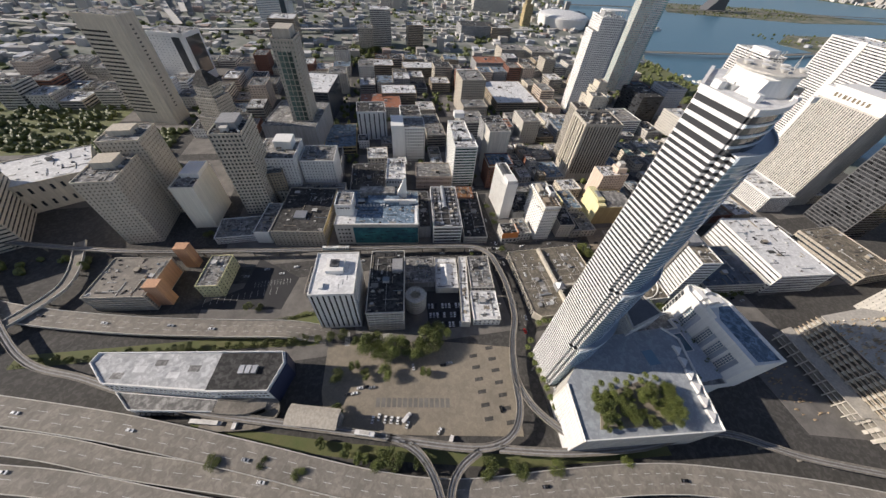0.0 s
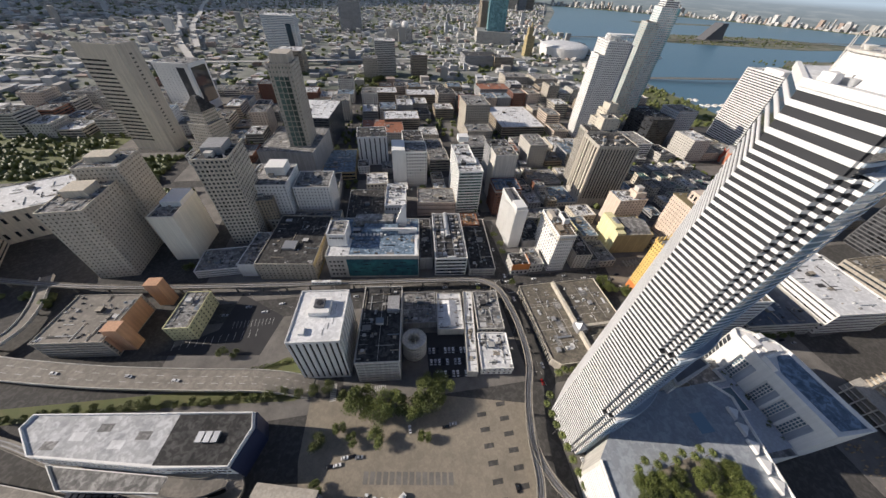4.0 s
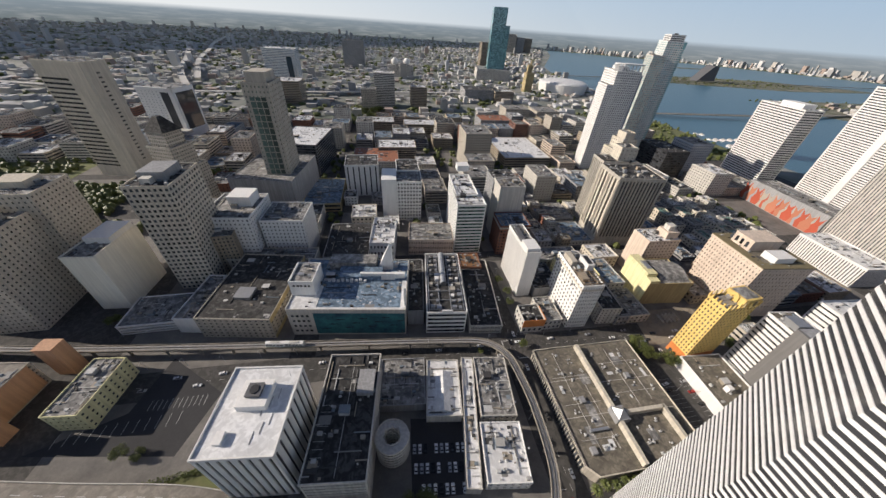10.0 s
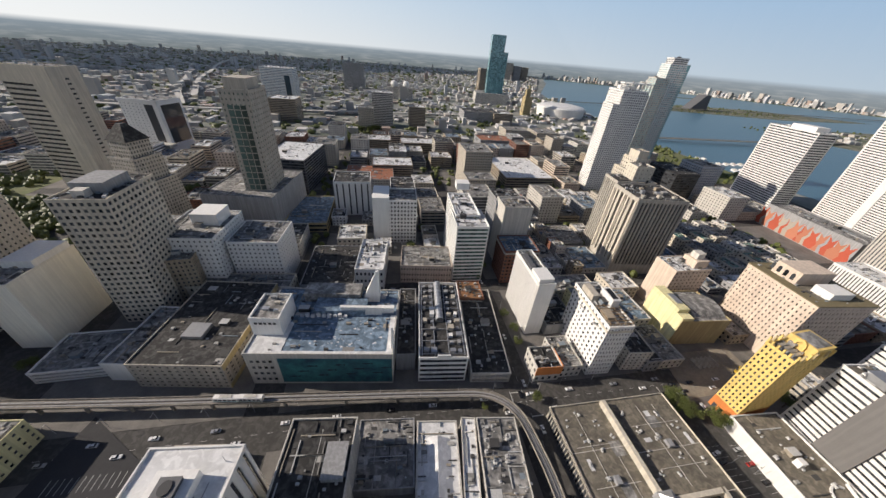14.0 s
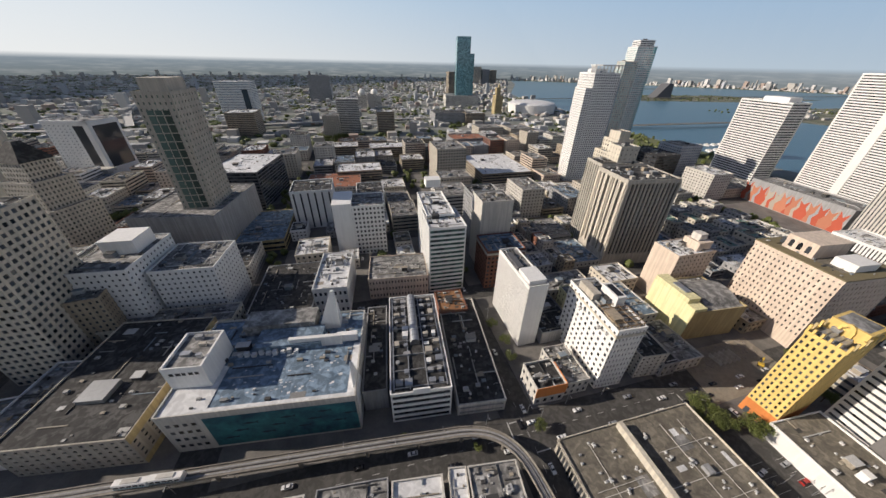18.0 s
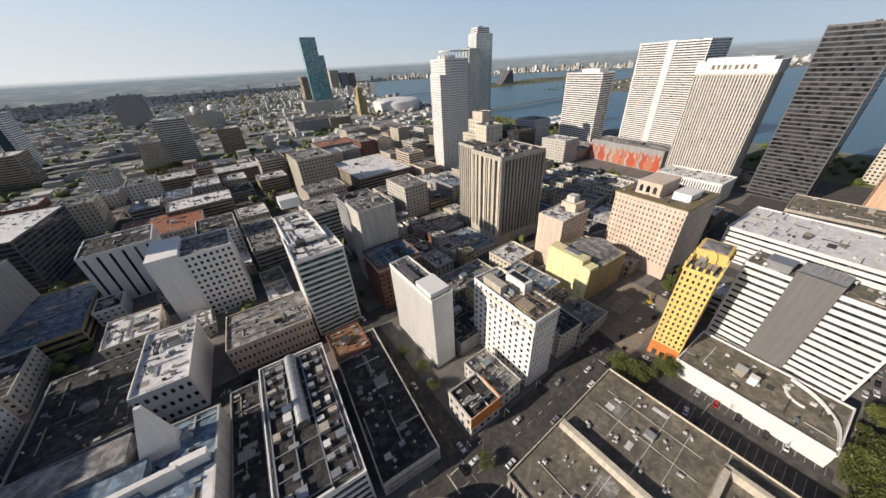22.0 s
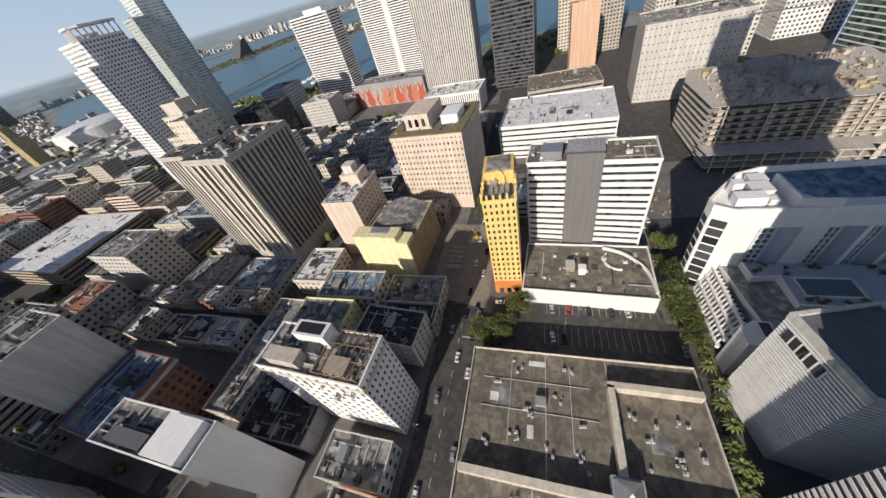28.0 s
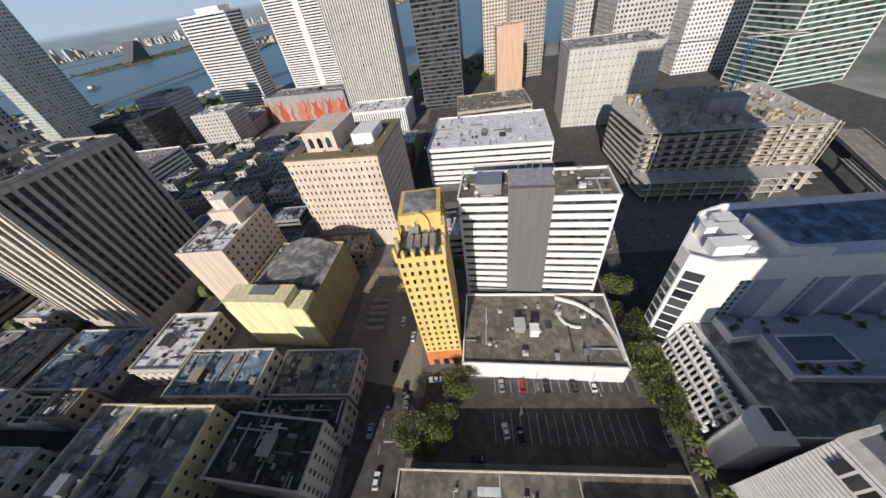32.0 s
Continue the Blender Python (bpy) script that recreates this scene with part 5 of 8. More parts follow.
for y0, y1 in BAYS:
    m = y0 + (y1 - y0) * 0.42
    part("bay_glazing", Boxes().box(158.2, 158.38, m, y1, 18.6, 39.5), BLUEGLASS, b)
    side = Boxes()
    side.v += [(155.6, y0, 18.6), (158.38, y0, 18.6), (158.38, m, 18.6), (157.9, m, 18.6), (155.6, y0, 39.5), (158.38, y0, 39.5), (158.38, m, 39.5), (157.9, m, 39.5)]
    side.f += [tuple(q) for q in CUBE_F]
    part("bay_cheek", side, BLUEGREY, b, "blue-grey slanting bay cheek")
    for i in range(4):
        u = m + (y1 - m - 0.4) * i / 3
        part("mullion", Boxes().box(157.7, 158.2, u, u + 0.4, 18.6, 39.5), WHITE, b)
    for j in range(8):
        part("transom", Boxes().box(157.8, 158.2, m, y1, 20.6 + j * 2.7, 21.0 + j * 2.7), WHITE, b)
ch0, ch1 = Vector((162.8, 186)), Vector((177, 174))
for i in range(6):
    p0, p1 = ch1.lerp(ch0, i / 6 + 0.03), ch1.lerp(ch0, i / 6 + 0.13)
    for j in range(9):
        part("window", swept(Boxes(), [(p0.x, p0.y, 0), (p1.x, p1.y, 0)], [(0.02, 5 + j * 4.2), (0.1, 5 + j * 4.2), (0.1, 8 + j * 4.2), (0.02, 8 + j * 4.2)]), GLASS, b)
for j in range(9):
    part("window", Boxes().box(159.2, 162.4, 186.02, 186.1, 5 + j * 4.2, 8 + j * 4.2), GLASS, b)
    part("corner_window", swept(Boxes(), [(158.2, 185.2, 0), (155.9, 181.4, 0)], [(0.02, 5 + j * 4.2), (0.12, 5 + j * 4.2), (0.12, 8.4 + j * 4.2), (0.02, 8.4 + j * 4.2)]), GLASS, b)
part("corner_wall", Boxes().prism([(155.5, 180.7), (158.4, 180.7), (158.7, 186)], 0, 46), WHITE, b)
part("roof_wall", swept(Boxes(), [(171, 165.5, 46), (157, 165, 46), (155.8, 156, 46)], [(-0.4, 0), (0.4, 0), (0.4, 5), (-0.4, 5)]), WHITE, b, "tall white roof screen wall")
for x0, y0, x1, y1, z1 in ((159, 172, 163, 180, 50), (164, 168, 170, 174, 49), (166, 176, 169, 179, 51), (171, 167, 175, 172, 48.6), (160, 167.5, 162.5, 170.5, 48)):
    extra(b, "roof_house", WHITE, x0, y0, x1, y1, 46, z1)
for i in range(3):
    part("roof_kerb", Boxes().box(162.5, 178, 128 + i * 12, 128.4 + i * 12, 46.2, 46.8), ROOF_BLUE, b)
b = thing("deck_garage", "white garage with slanted fins and a pool deck", "building", 0, 0)
DP = [(123, 122), (155.3, 120), (155.3, 177.6), (123, 174)]
part("wall", Boxes().prism(DP, 0, 18), WHITE, b)
part("roof", Boxes().prism([(123.5, 122.5), (155, 120.5), (155, 177.2), (123.5, 173.6)], 18, 18.12), ROOF_GREY, b, "grey rooftop car deck")
part("parapet", swept(Boxes(), [(x, y, 0) for x, y in DP + DP[:1]], [(-0.4, 17.9), (0.02, 17.9), (0.02, 19), (-0.4, 19)]), WHITE, b)
part("garden_wall", swept(Boxes(), [(x, y, 18.1) for x, y in ((155.2, 171.5), (147.8, 171.3), (148.6, 163.5), (136.6, 163.5), (135.8, 124))], [(-0.35, 0), (0.35, 0), (0.35, 2.6), (-0.35, 2.6)]), WHITE, b, "white angled garden wall")
part("garden_deck", Boxes().prism([(155.2, 171), (148.2, 170.8), (149, 163), (137, 163), (136.2, 124), (155.2, 124)], 18.12, 19.4), BLUEGREY, b, "raised blue-grey paved terrace")
part("pool", Boxes().box(141.4, 148.4, 145.4, 159, 19.42, 19.5), BLUEGLASS, b, "dark still pool")
part("pool_rim", swept(Boxes(), [(141, 145, 19.4), (148.8, 145, 19.4), (148.8, 159.4, 19.4), (141, 159.4, 19.4), (141, 145, 19.4)], [(-0.3, 0), (0.3, 0), (0.3, 0.35), (-0.3, 0.35)]), WHITE, b)
rng = random.Random(21)
for i in range(26):
    x, y = (rng.uniform(150, 154.5), rng.uniform(128, 169)) if i % 2 else (rng.uniform(137.5, 140), rng.uniform(126, 161))
    r = rng.uniform(0.7, 1.3)
    sh = Boxes()
    for k in range(60):
        a, e, q = rng.uniform(0, 6.28), rng.uniform(0, 1.4), rng.uniform(0.5, 1)
        c = Vector((x + r * q * math.cos(a) * math.cos(e), y + r * q * math.sin(a) * math.cos(e), 19.4 + r * q * math.sin(e)))
        n = len(sh.v)
        sh.v += [tuple(c + Vector((rng.uniform(-0.3, 0.3), rng.uniform(-0.3, 0.3), rng.uniform(-0.2, 0.3)))) for _ in range(4)]
        sh.f.append((n, n + 1, n + 2, n + 3))
    tagged(new("shrub", sh.mesh("shrub", LEAF)), "dark green shrub in the pool terrace bed", "shrub", "terrace shrubs")
for i in range(14):
    x = 130.4 + i * 1.85
    fin = Boxes()
    fin.v += [(x, 178, 17.6), (x + 0.5, 178, 17.6), (x + 0.5, 181.6, 3), (x, 181.6, 3), (x, 178.9, 17.9), (x + 0.5, 178.9, 17.9), (x + 0.5, 182.5, 3.3), (x, 182.5, 3.3)]
    fin.f += [tuple(q) for q in CUBE_F]
    part("sloped_fin", fin, WHITE, b)
for j in range(4):
    yy, zz = 178.6 + j * 1.0, 16.6 - j * 4.2
    part("fin_rail", Boxes().box(129.6, 156, yy, yy + 0.9, zz, zz + 0.9), WHITE, b)
    part("rail_end", Boxes().tube(129.4, yy + 0.45, zz - 0.2, zz + 1.1, 0.8, 0.8, 12), WHITE, b)
# black sheet gives the shade of the open decks, which are not built
part("fin_backing", Boxes().box(130, 155.2, 177.7, 178.0, 0.5, 17.5), BLACKGLASS, b, "black sheet standing in for shaded decks behind the fins")
part("stair_block", Boxes().prism([(121, 173.5), (129.6, 173.5), (129.6, 178), (127, 182), (121, 182)], 0, 20.5), WHITE, b, "blank white stair block")
part("stair_light", Boxes().box(124, 129, 174.2, 176.8, 20.5, 20.7), BLACKGLASS, b)
# low blocks further east
b = building("low_office", "low white block with a busy plant roof", 286.9, 189, 336.9, 271, 24, WHITE, "bands", 4, 4, wh=0.35, roof=ROOF_WHITE, rot=-4.6, grow=(1.15, 0.97, 1.05))
b = building("parking_block", "flat-roofed parking block with sandy concrete", 385, 186.9, 439, 254.9, 14, BEIGE, "bands", 6, 4, wh=0.4, roof=ROOF_BROWN, rot=0.9, grow=(0.91, 0.99, 1.02))
building("peach_tower", "slim peach slab with a blank west wall", 473, 184.8, 489, 210.8, 74, PEACH, "blank", roof=ROOF_GREY, styles={"S": "bands", "N": "bands"}, rot=3.1, grow=(1.00, 1.05, 0.87))
building("white_office", "large white office block with a ribbed front", 360.4, 98.8, 405.4, 166.8, 60, OFFWHITE, "grid", 3.2, 5.2, 0.3, 0.16, rot=-5.4, roof=ROOF_GREY, grow=(1.00, 0.94, 0.93))
for x0, y0, x1, y1, h, m in ((540, 150, 570, 190, 110, BEIGE), (575, 190, 600, 220, 100, CREAM), (530, 60, 580, 120, 130, OFFWHITE), (440, 60, 490, 110, 105, OFFWHITE), (470, -30, 520, 30, 140, WHITE), (600, 20, 640, 70, 150, WHITE)):
    building("riverside_tower", "tall pale tower with square windows", x0, y0, x1, y1, h, m, "grid", 3.6, 3.8, 0.55, 0.5, group="riverside towers")
building("banded_tower", "sloping green-glass tower with white bands", 394.9, -70.4, 439.9, -0.4, 75, WHITE, "bands", 4, 4, wh=0.76, glass=GREENGLASS, rot=10)
# building under construction
TIMBER = surface("formwork_timber", (0.45, 0.33, 0.19), 0.9, 0.35, 0.8, 3.0)
RAW = surface("raw_concrete", (0.56, 0.52, 0.45), 0.9, 0.25, 0.2, 2.0, 0.2)
b = thing("building_frame", "raw concrete building frame under construction", "building", 284.4, 113, 0, -4)
b.scale = (0.68, 1, 1)
for k in range(9):
    x0 = -52 + (k > 2) * 10
    part("floor_slab", Boxes().prism([(x0, -48), (60, -54), (60, 34), (30, 40), (x0 + 6, 36)], 3.6 * k + 3.2, 3.6 * k + 3.6), RAW, b)
for i in range(8):
    for j in range(5):
        if i in (0, 7) or j in (0, 4):
            part("column", Boxes().box(-44 + i * 14, -43.2 + i * 14, -46 + j * 19, -45.2 + j * 19, 0, 34), RAW, b)
for k in range(8):
    part("edge_rail", Boxes().box(-42.5, -42.2, -46, 36, 3.6 * k + 5.6, 3.6 * k + 6.6), TAN, b)
for k in range(9):
    for i in range(14):
        part("wall_panel", Boxes().box(-42.0 + (k < 3) * -10, -41.4 + (k < 3) * -10, -44 + i * 5.8, -41.6 + i * 5.8, 3.6 * k + 0.1, 3.6 * k + 3.15), RAW, b)
for k in range(3):
    part("podium_slab", Boxes().prism([(-62, -30), (-42.6, -32), (-42.6, 38), (-60, 36)], 3.9 * k + 3.6, 3.9 * k + 4.2), RAW, b)
    for i in range(9):
        part("podium_column", Boxes().box(-61, -60.2, -27 + i * 7.4, -26.2 + i * 7.4, 3.9 * k + (0.3 if k else 0), 3.9 * k + 3.6), RAW, b)
        part("podium_column", Boxes().box(-53, -52.2, -27 + i * 7.4, -26.2 + i * 7.4, 3.9 * k + (0.3 if k else 0), 3.9 * k + 3.6), RAW, b)
for k in range(8):
    for i in range(10):
        part("prop_row", Boxes().box(-40 + i * 9.6, -39.7 + i * 9.6, -50.5, -49.9, 3.6 * k + 3.6, 3.6 * k + 6.8), TIMBER, b)
extra(b, "core", GREY, -6, -20, 8, -2, 0, 40)
extra(b, "core", GREY, 30, -10, 44, 8, 0, 37)
rng = random.Random(9)
for i in range(70):
    x, y = rng.uniform(-38, 56), rng.uniform(-44, 30)
    part("formwork", Boxes().box(x, x + rng.uniform(1, 6), y, y + rng.uniform(0.6, 4), 32.4, 32.6 + rng.uniform(0.4, 3.2)), rng.choice((TAN, BEIGE, OCHRE, RAW)), b)
mess = Boxes()
for i in range(520):
    x, y = rng.uniform(-40, 58), rng.uniform(-46, 31)
    a, e = rng.uniform(0.15, 2.4), rng.uniform(0.15, 0.9)
    mess.box(x, x + a, y, y + e, 32.41, 32.45 + rng.uniform(0.2, 1.8) ** 2 * 0.6)
part("formwork", mess, TIMBER, b, "loose timber formwork and props", kind="stuff")
c = thing("tower_crane", "blue tower crane with a pale lattice jib", "crane", 304, 86)
CR = surface("blue_crane_paint", (0.05, 0.12, 0.28), 0.5)
for s in range(4):
    part("mast_leg", Boxes().box(*((-1.2, -0.9) if s % 2 else (0.9, 1.2)), *((-1.2, -0.9) if s // 2 else (0.9, 1.2)), 0, 62), CR, c)
for i in range(24):
    br = part("mast_brace", Boxes().box(-1.3, 1.3, -0.07, 0.07, -0.08, 0.08), CR, c)
    br.matrix_basis = pose(0, -1.1 if i % 2 else 1.1, 2 + i * 2.5, 0, 38 if i % 4 < 2 else -38, 0)
for z0, y0 in ((62, -0.7), (62, 0.7), (63.6, 0)):
    part("jib_chord", Boxes().box(-22, 42, y0 - 0.12, y0 + 0.12, z0, z0 + 0.24), OFFWHITE, c).matrix_basis = pose(0, 0, 0, 0, 0, 75)
for i in range(30):
    br = part("jib_lace", Boxes().box(-1.3, 1.3, -0.06, 0.06, -0.06, 0.06), OFFWHITE, c)
    br.matrix_basis = pose(0, 0, 0, 0, 0, 75) @ pose(-20 + i * 2.1, 0, 62.8, 0, 40 if i % 2 else -40, 0)
extra(c, "counterweight", GREY, -2, -20, 2, -16, 60, 62.4)

# ---- the striped tower ----
TX, TY = 34.0, 169.0
tower = thing("striped_tower", "tall white tower with black bands and a curved glass side", "skyscraper", TX, TY)
tower.scale = (1.0, 1.0, 1.06)
BANDWHITE = surface("white_band_panel", (0.80, 0.79, 0.77), 0.5, 0.08, 0.2, 2.0, 0.06)
BANDBLUE = surface("pale_blue_band_panel", (0.52, 0.60, 0.68), 0.3, 0.12, 0.1, 2.0, 0.0, metal=0.25)
LEDGE = surface("blue_grey_ledge_membrane", (0.46, 0.53, 0.60), 0.6, 0.2, 0.15, 2.0)


NX, NY = 21.0, 18.0


def tower_plan(rx, ry, notch=1.9, steps=2):
    """Sheared north-west corner, flat west side, stepped south-west corner, bowed south-east side."""
    south = -ry + steps * notch
    pts = [(NX, NY), (0, 0), (0, south)]
    for i in range(steps):
        pts += [((i + 1) * notch, south - i * notch), ((i + 1) * notch, south - (i + 1) * notch)]
    x0, y0 = pts[-1]
    bow = [(x0 + (rx - x0) * math.sin(a), NY + (y0 - NY) * math.cos(a)) for a in (i * math.pi / 2 / 20 for i in range(1, 21))]
    return pts, bow


def grown(pts, s):
    return [(18 + (x - 18) * s, (y + 2) * s - 2) for x, y in pts]


def strip(pts, z0, z1, t0, t1):
    return swept(Boxes(), [(x, y, 0) for x, y in pts], [(t0, z0), (t1, z0), (t1, z1), (t0, z1)])


FL = 2.12
TIERS = ((0, 53, 50, 25.5), (53, 104, 46, 23.5), (104, 171, 42, 22))
for z0, z1, rx, ry in TIERS:
    flat, bow = tower_plan(rx, ry)
    part("core", Boxes().prism(flat + bow, z0, z1), BLACKGLASS, tower)
    part("curved_glazing", strip([flat[-1]] + bow, z0, z1, 0.02, 0.1), BLUEGLASS, tower)
    part("ledge", Boxes().prism(grown(flat[-1:] + bow + [(20, 0)], 1.012), z1 - 0.02, z1 + 0.35), LEDGE, tower, "bluish setback ledge")
    part("ledge_rim", strip(grown([flat[-1]] + bow, 1.012), z1 - 1.4, z1 + 1.2, 0.0, 0.4), LEDGE, tower)
    x0, y0 = flat[-1]
    part("ledge_wedge", Boxes().prism([(x0 + 0.3, y0 + 0.2), (x0 + 11, y0 + 1.2), (x0 + 0.3, y0 + 4)], z1 + 0.4, z1 + 0.7), WHITE, tower, "white triangular patch on the ledge")
    n = round((z1 - z0) / FL)
    for k in range(n):
        za, zh = z0 + k * (z1 - z0) / n, (z1 - z0) / n
        part("white_band", strip(flat, za + zh * 0.56, za + zh * 0.98, 0.0, 0.18), BANDWHITE, tower)
        part("curved_band", strip([flat[-1]] + bow, za + zh * 0.76, za + zh * 0.98, 0.05, 0.22), BANDBLUE, tower)
        part("north_band", Boxes().box(NX, rx, NY, NY + 0.18, za + zh * 0.56, za + zh * 0.98), BANDWHITE, tower)
# crown: smooth corner, four storeys
cflat, cbow = tower_plan(37, 19.5, 0.8, 1)
part("core", Boxes().prism(cflat + cbow, 171, 183), BLACKGLASS, tower)
for k in range(4):
    za = 171.2 + k * 3.0
    part("white_band", strip(cflat, za + 1.7, za + 2.9, 0.0, 0.2), BANDWHITE, tower)
    part("curved_band", strip([cflat[-1]] + cbow, za + 2.1, za + 2.9, 0.02, 0.3), BANDBLUE, tower)
    part("north_band", Boxes().box(NX, 37, NY, NY + 0.2, za + 1.7, za + 2.9), BANDWHITE, tower)
part("crown_deck", Boxes().prism(cflat + cbow, 183, 183.3), ROOF_WHITE, tower)
part("crown_parapet", strip(cflat + cbow, 182.6, 184.2, -0.5, 0.6), WHITE, tower)
part("plant_drum", Boxes().tube(20, -1, 183.3, 188.5, 9, 8.6, 28), WHITE, tower, "round white plant house")
part("drum_rim", Boxes().tube(20, -1, 188.5, 189, 9.2, 9.2, 28), OFFWHITE, tower)
slope = Boxes()
slope.v += [(9, -10, 183.3), (18, -10, 183.3), (18, 4, 183.3), (9, 4, 183.3), (12, -9, 187.6), (18, -9, 187.6), (18, 2, 187.6), (12, 2, 187.6)]
slope.f += [tuple(q) for q in CUBE_F]
part("sloped_house", slope, WHITE, tower, "sloping white roof house")
rng = random.Random(2)
for i in range(22):
    x, y = 20 + rng.uniform(-9, 10), -1 + rng.uniform(-10, 9)
    part("mast", Boxes().tube(x, y, 184, 188 + rng.uniform(0, 5), 0.14, 0.07, 6), OFFWHITE, tower)
for i in range(16):
    x, y = 3 + rng.uniform(0, 25), -14 + rng.uniform(0, 20)
    part("roof_box", Boxes().box(x, x + rng.uniform(1, 3), y, y + rng.uniform(1, 3), 183.3, 184.6 + rng.random()), rng.choice((WHITE, STEEL, BEIGE)), tower)
for i in range(6):
    part("dish", Boxes().tube(14 + i * 2.4, 2 - i % 3 * 4, 189, 189.9, 0.5, 1.4, 14), WHITE, tower)

# podium and annex
pod = thing("tower_podium", "white banded podium with a garden terrace on top", "building", 0, 0)
PH = 33.0
PODP = [(30, 103), (115, 94), (129, 150), (122, 160), (84, 160), (60, 156), (34, 134)]
part("wall", Boxes().prism(PODP, 0, PH), OFFWHITE, pod)
TERRACE = surface("pale_terrace_paving", (0.35, 0.375, 0.40), 0.85, 0.2, 0.15, 1.5, other=(0.26, 0.285, 0.31), stain=0.15)
part("terrace", Boxes().prism(PODP, PH, PH + 0.15), TERRACE, pod)
for k in range(16):
    part("podium_band", strip([(33.8, 132.5), (30, 103)], 1.2 + k * 2, 2.2 + k * 2, 0.02, 0.4), BANDWHITE, pod)
    part("podium_joint", strip([(30, 103), (115, 94), (129, 150)], 1.3 + k * 2, 1.4 + k * 2, 0.01, 0.06), GREY, pod)
part("parapet", strip(PODP[-1:] + PODP[:4], PH, PH + 1.6, -0.6, 0.05), WHITE, pod)
part("planter", Boxes().prism([(42, 107), (86, 102), (102, 120), (82, 128), (52, 124)], PH + 0.15, PH + 0.9), DIRT, pod, "raised planting bed")
for i in range(6):
    part("terrace_awning", Boxes().prism([(111 + i * 1.7, 99 + i * 8), (116 + i * 1.7, 103 + i * 8), (111.5 + i * 1.7, 106 + i * 8)], PH + 0.2, PH + 2.4), WHITE, pod, "white pointed awning")
part("pool", Boxes().box(96, 104, 136, 146, PH + 0.16, PH + 0.3), BLUEGLASS, pod, "small terrace pool")
ANNROOF = surface("slate_grey_roof", (0.15, 0.155, 0.165), 0.9, 0.25, 0.12, 1.5, other=(0.09, 0.093, 0.1))
ann = thing("garage_annex", "grey garage annex with thin level louvres", "building", 0, 0)
ann.scale = (1, 1, 0.93)
ANP = [(91.5, 158), (120.5, 166), (116, 184), (96.5, 180.3)]
part("wall", Boxes().prism(ANP, 0, 46.4), DARKGREY, ann)
part("roof", Boxes().prism(ANP, 46.4, 46.7), ANNROOF, ann, "dark grey flat roof")
part("parapet", strip(ANP + ANP[:1], 45.6, 47.7, -0.9, 0.5), OFFWHITE, ann)
for k in range(36):
    part("louvre", strip(ANP + ANP[:1], 0.9 + k * 1.25, 1.62 + k * 1.25, 0.02, 0.34), WHITE, ann)
for i in range(5):
    p0, p1 = Vector((116, 184)).lerp(Vector((96.5, 180.3)), 0.1 + i * 0.11), Vector((116, 184)).lerp(Vector((96.5, 180.3)), 0.19 + i * 0.11)
    part("slot_window", strip([(p0.x, p0.y), (p1.x, p1.y)], 39.6, 43.6, 0.47, 0.55), BLACKGLASS, ann)
    part("slot_frame", strip([(p1.x, p1.y), (p1.x - 0.4, p1.y - 0.08)], 39.4, 43.8, 0.47, 0.6), WHITE, ann)

# ---- long flat-roofed building ----
flat_b = thing("exchange_building", "long low building with a weathered flat roof", "building", 0, 0)
FP = [(51, 194), (117, 194), (117, 267), (46, 267), (46, 199)]
part("wall", Boxes().prism(FP, 0, 8.4), BEIGE, flat_b)
part("roof", Boxes().prism(FP, 8.4, 8.8), ROOF_BROWN, flat_b, "brownish grey weathered roof")
part("parapet", swept(Boxes(), [(x, y, 8.8) for x, y in FP + FP[:1]], [(0, -0.6), (0.5, -0.6), (0.5, 0.9), (0, 0.9)]), CREAM, flat_b)
for x0, y0, x1, y1 in ((75.2, 194.6, 77.4, 216), (75.2, 223, 77.4, 266), (80, 219, 107, 221), (106.2, 194.6, 108.2, 221)):
    w = part("screen_wall", Boxes().box(x0, x1, y0, y1, 8.8, 12.6), CREAM, flat_b, "tall cream screen wall on the roof")
for i in range(20):
    part("wall_rib", Boxes().box(75.0, 75.2, 224 + i * 2.1, 224.2 + i * 2.1, 8.8, 12.4), OFFWHITE, flat_b)
part("skylight_base", Boxes().box(74, 82, 215.5, 223.5, 8.8, 13), GREY, flat_b)
py = Boxes()
py.v += [(74.6, 216, 13), (81.4, 216, 13), (81.4, 223, 13), (74.6, 223, 13), (78, 219.5, 16.4)]
py.f += [(0, 3, 2, 1), (0, 1, 4), (1, 2, 4), (2, 3, 4), (3, 0, 4)]
part("skylight", py, STEEL, flat_b, "pale pyramid skylight")
for i in range(2):
    part("roof_seam", Boxes().box(46.6, 75, 222 + i * 22, 222.25 + i * 22, 8.804, 8.86), OFFWHITE, flat_b)
    part("roof_seam", Boxes().box(77.6, 116.4, 240 - i * 20, 240.25 - i * 20, 8.804, 8.86), OFFWHITE, flat_b)
for x, y, w, d in ((55, 208, 4, 9), (62, 216, 5, 14), (68, 240, 6, 7), (96, 250, 7, 6), (90, 205, 5, 6)):
    part("roof_patch", Boxes().box(x, x + w, y, y + d, 8.802, 8.83), ROOF_GREY, flat_b)
for i in range(34):
    part("shop_bay", Boxes().box(45.9, 46.05, 200 + i * 1.95, 201.3 + i * 1.95, 0.4, 6.5), GLASS, flat_b)
for i in range(30):
    part("shop_bay", Boxes().box(48 + i * 2.25, 49.6 + i * 2.25, 266.95, 267.1, 0.4, 6.5), GLASS, flat_b)

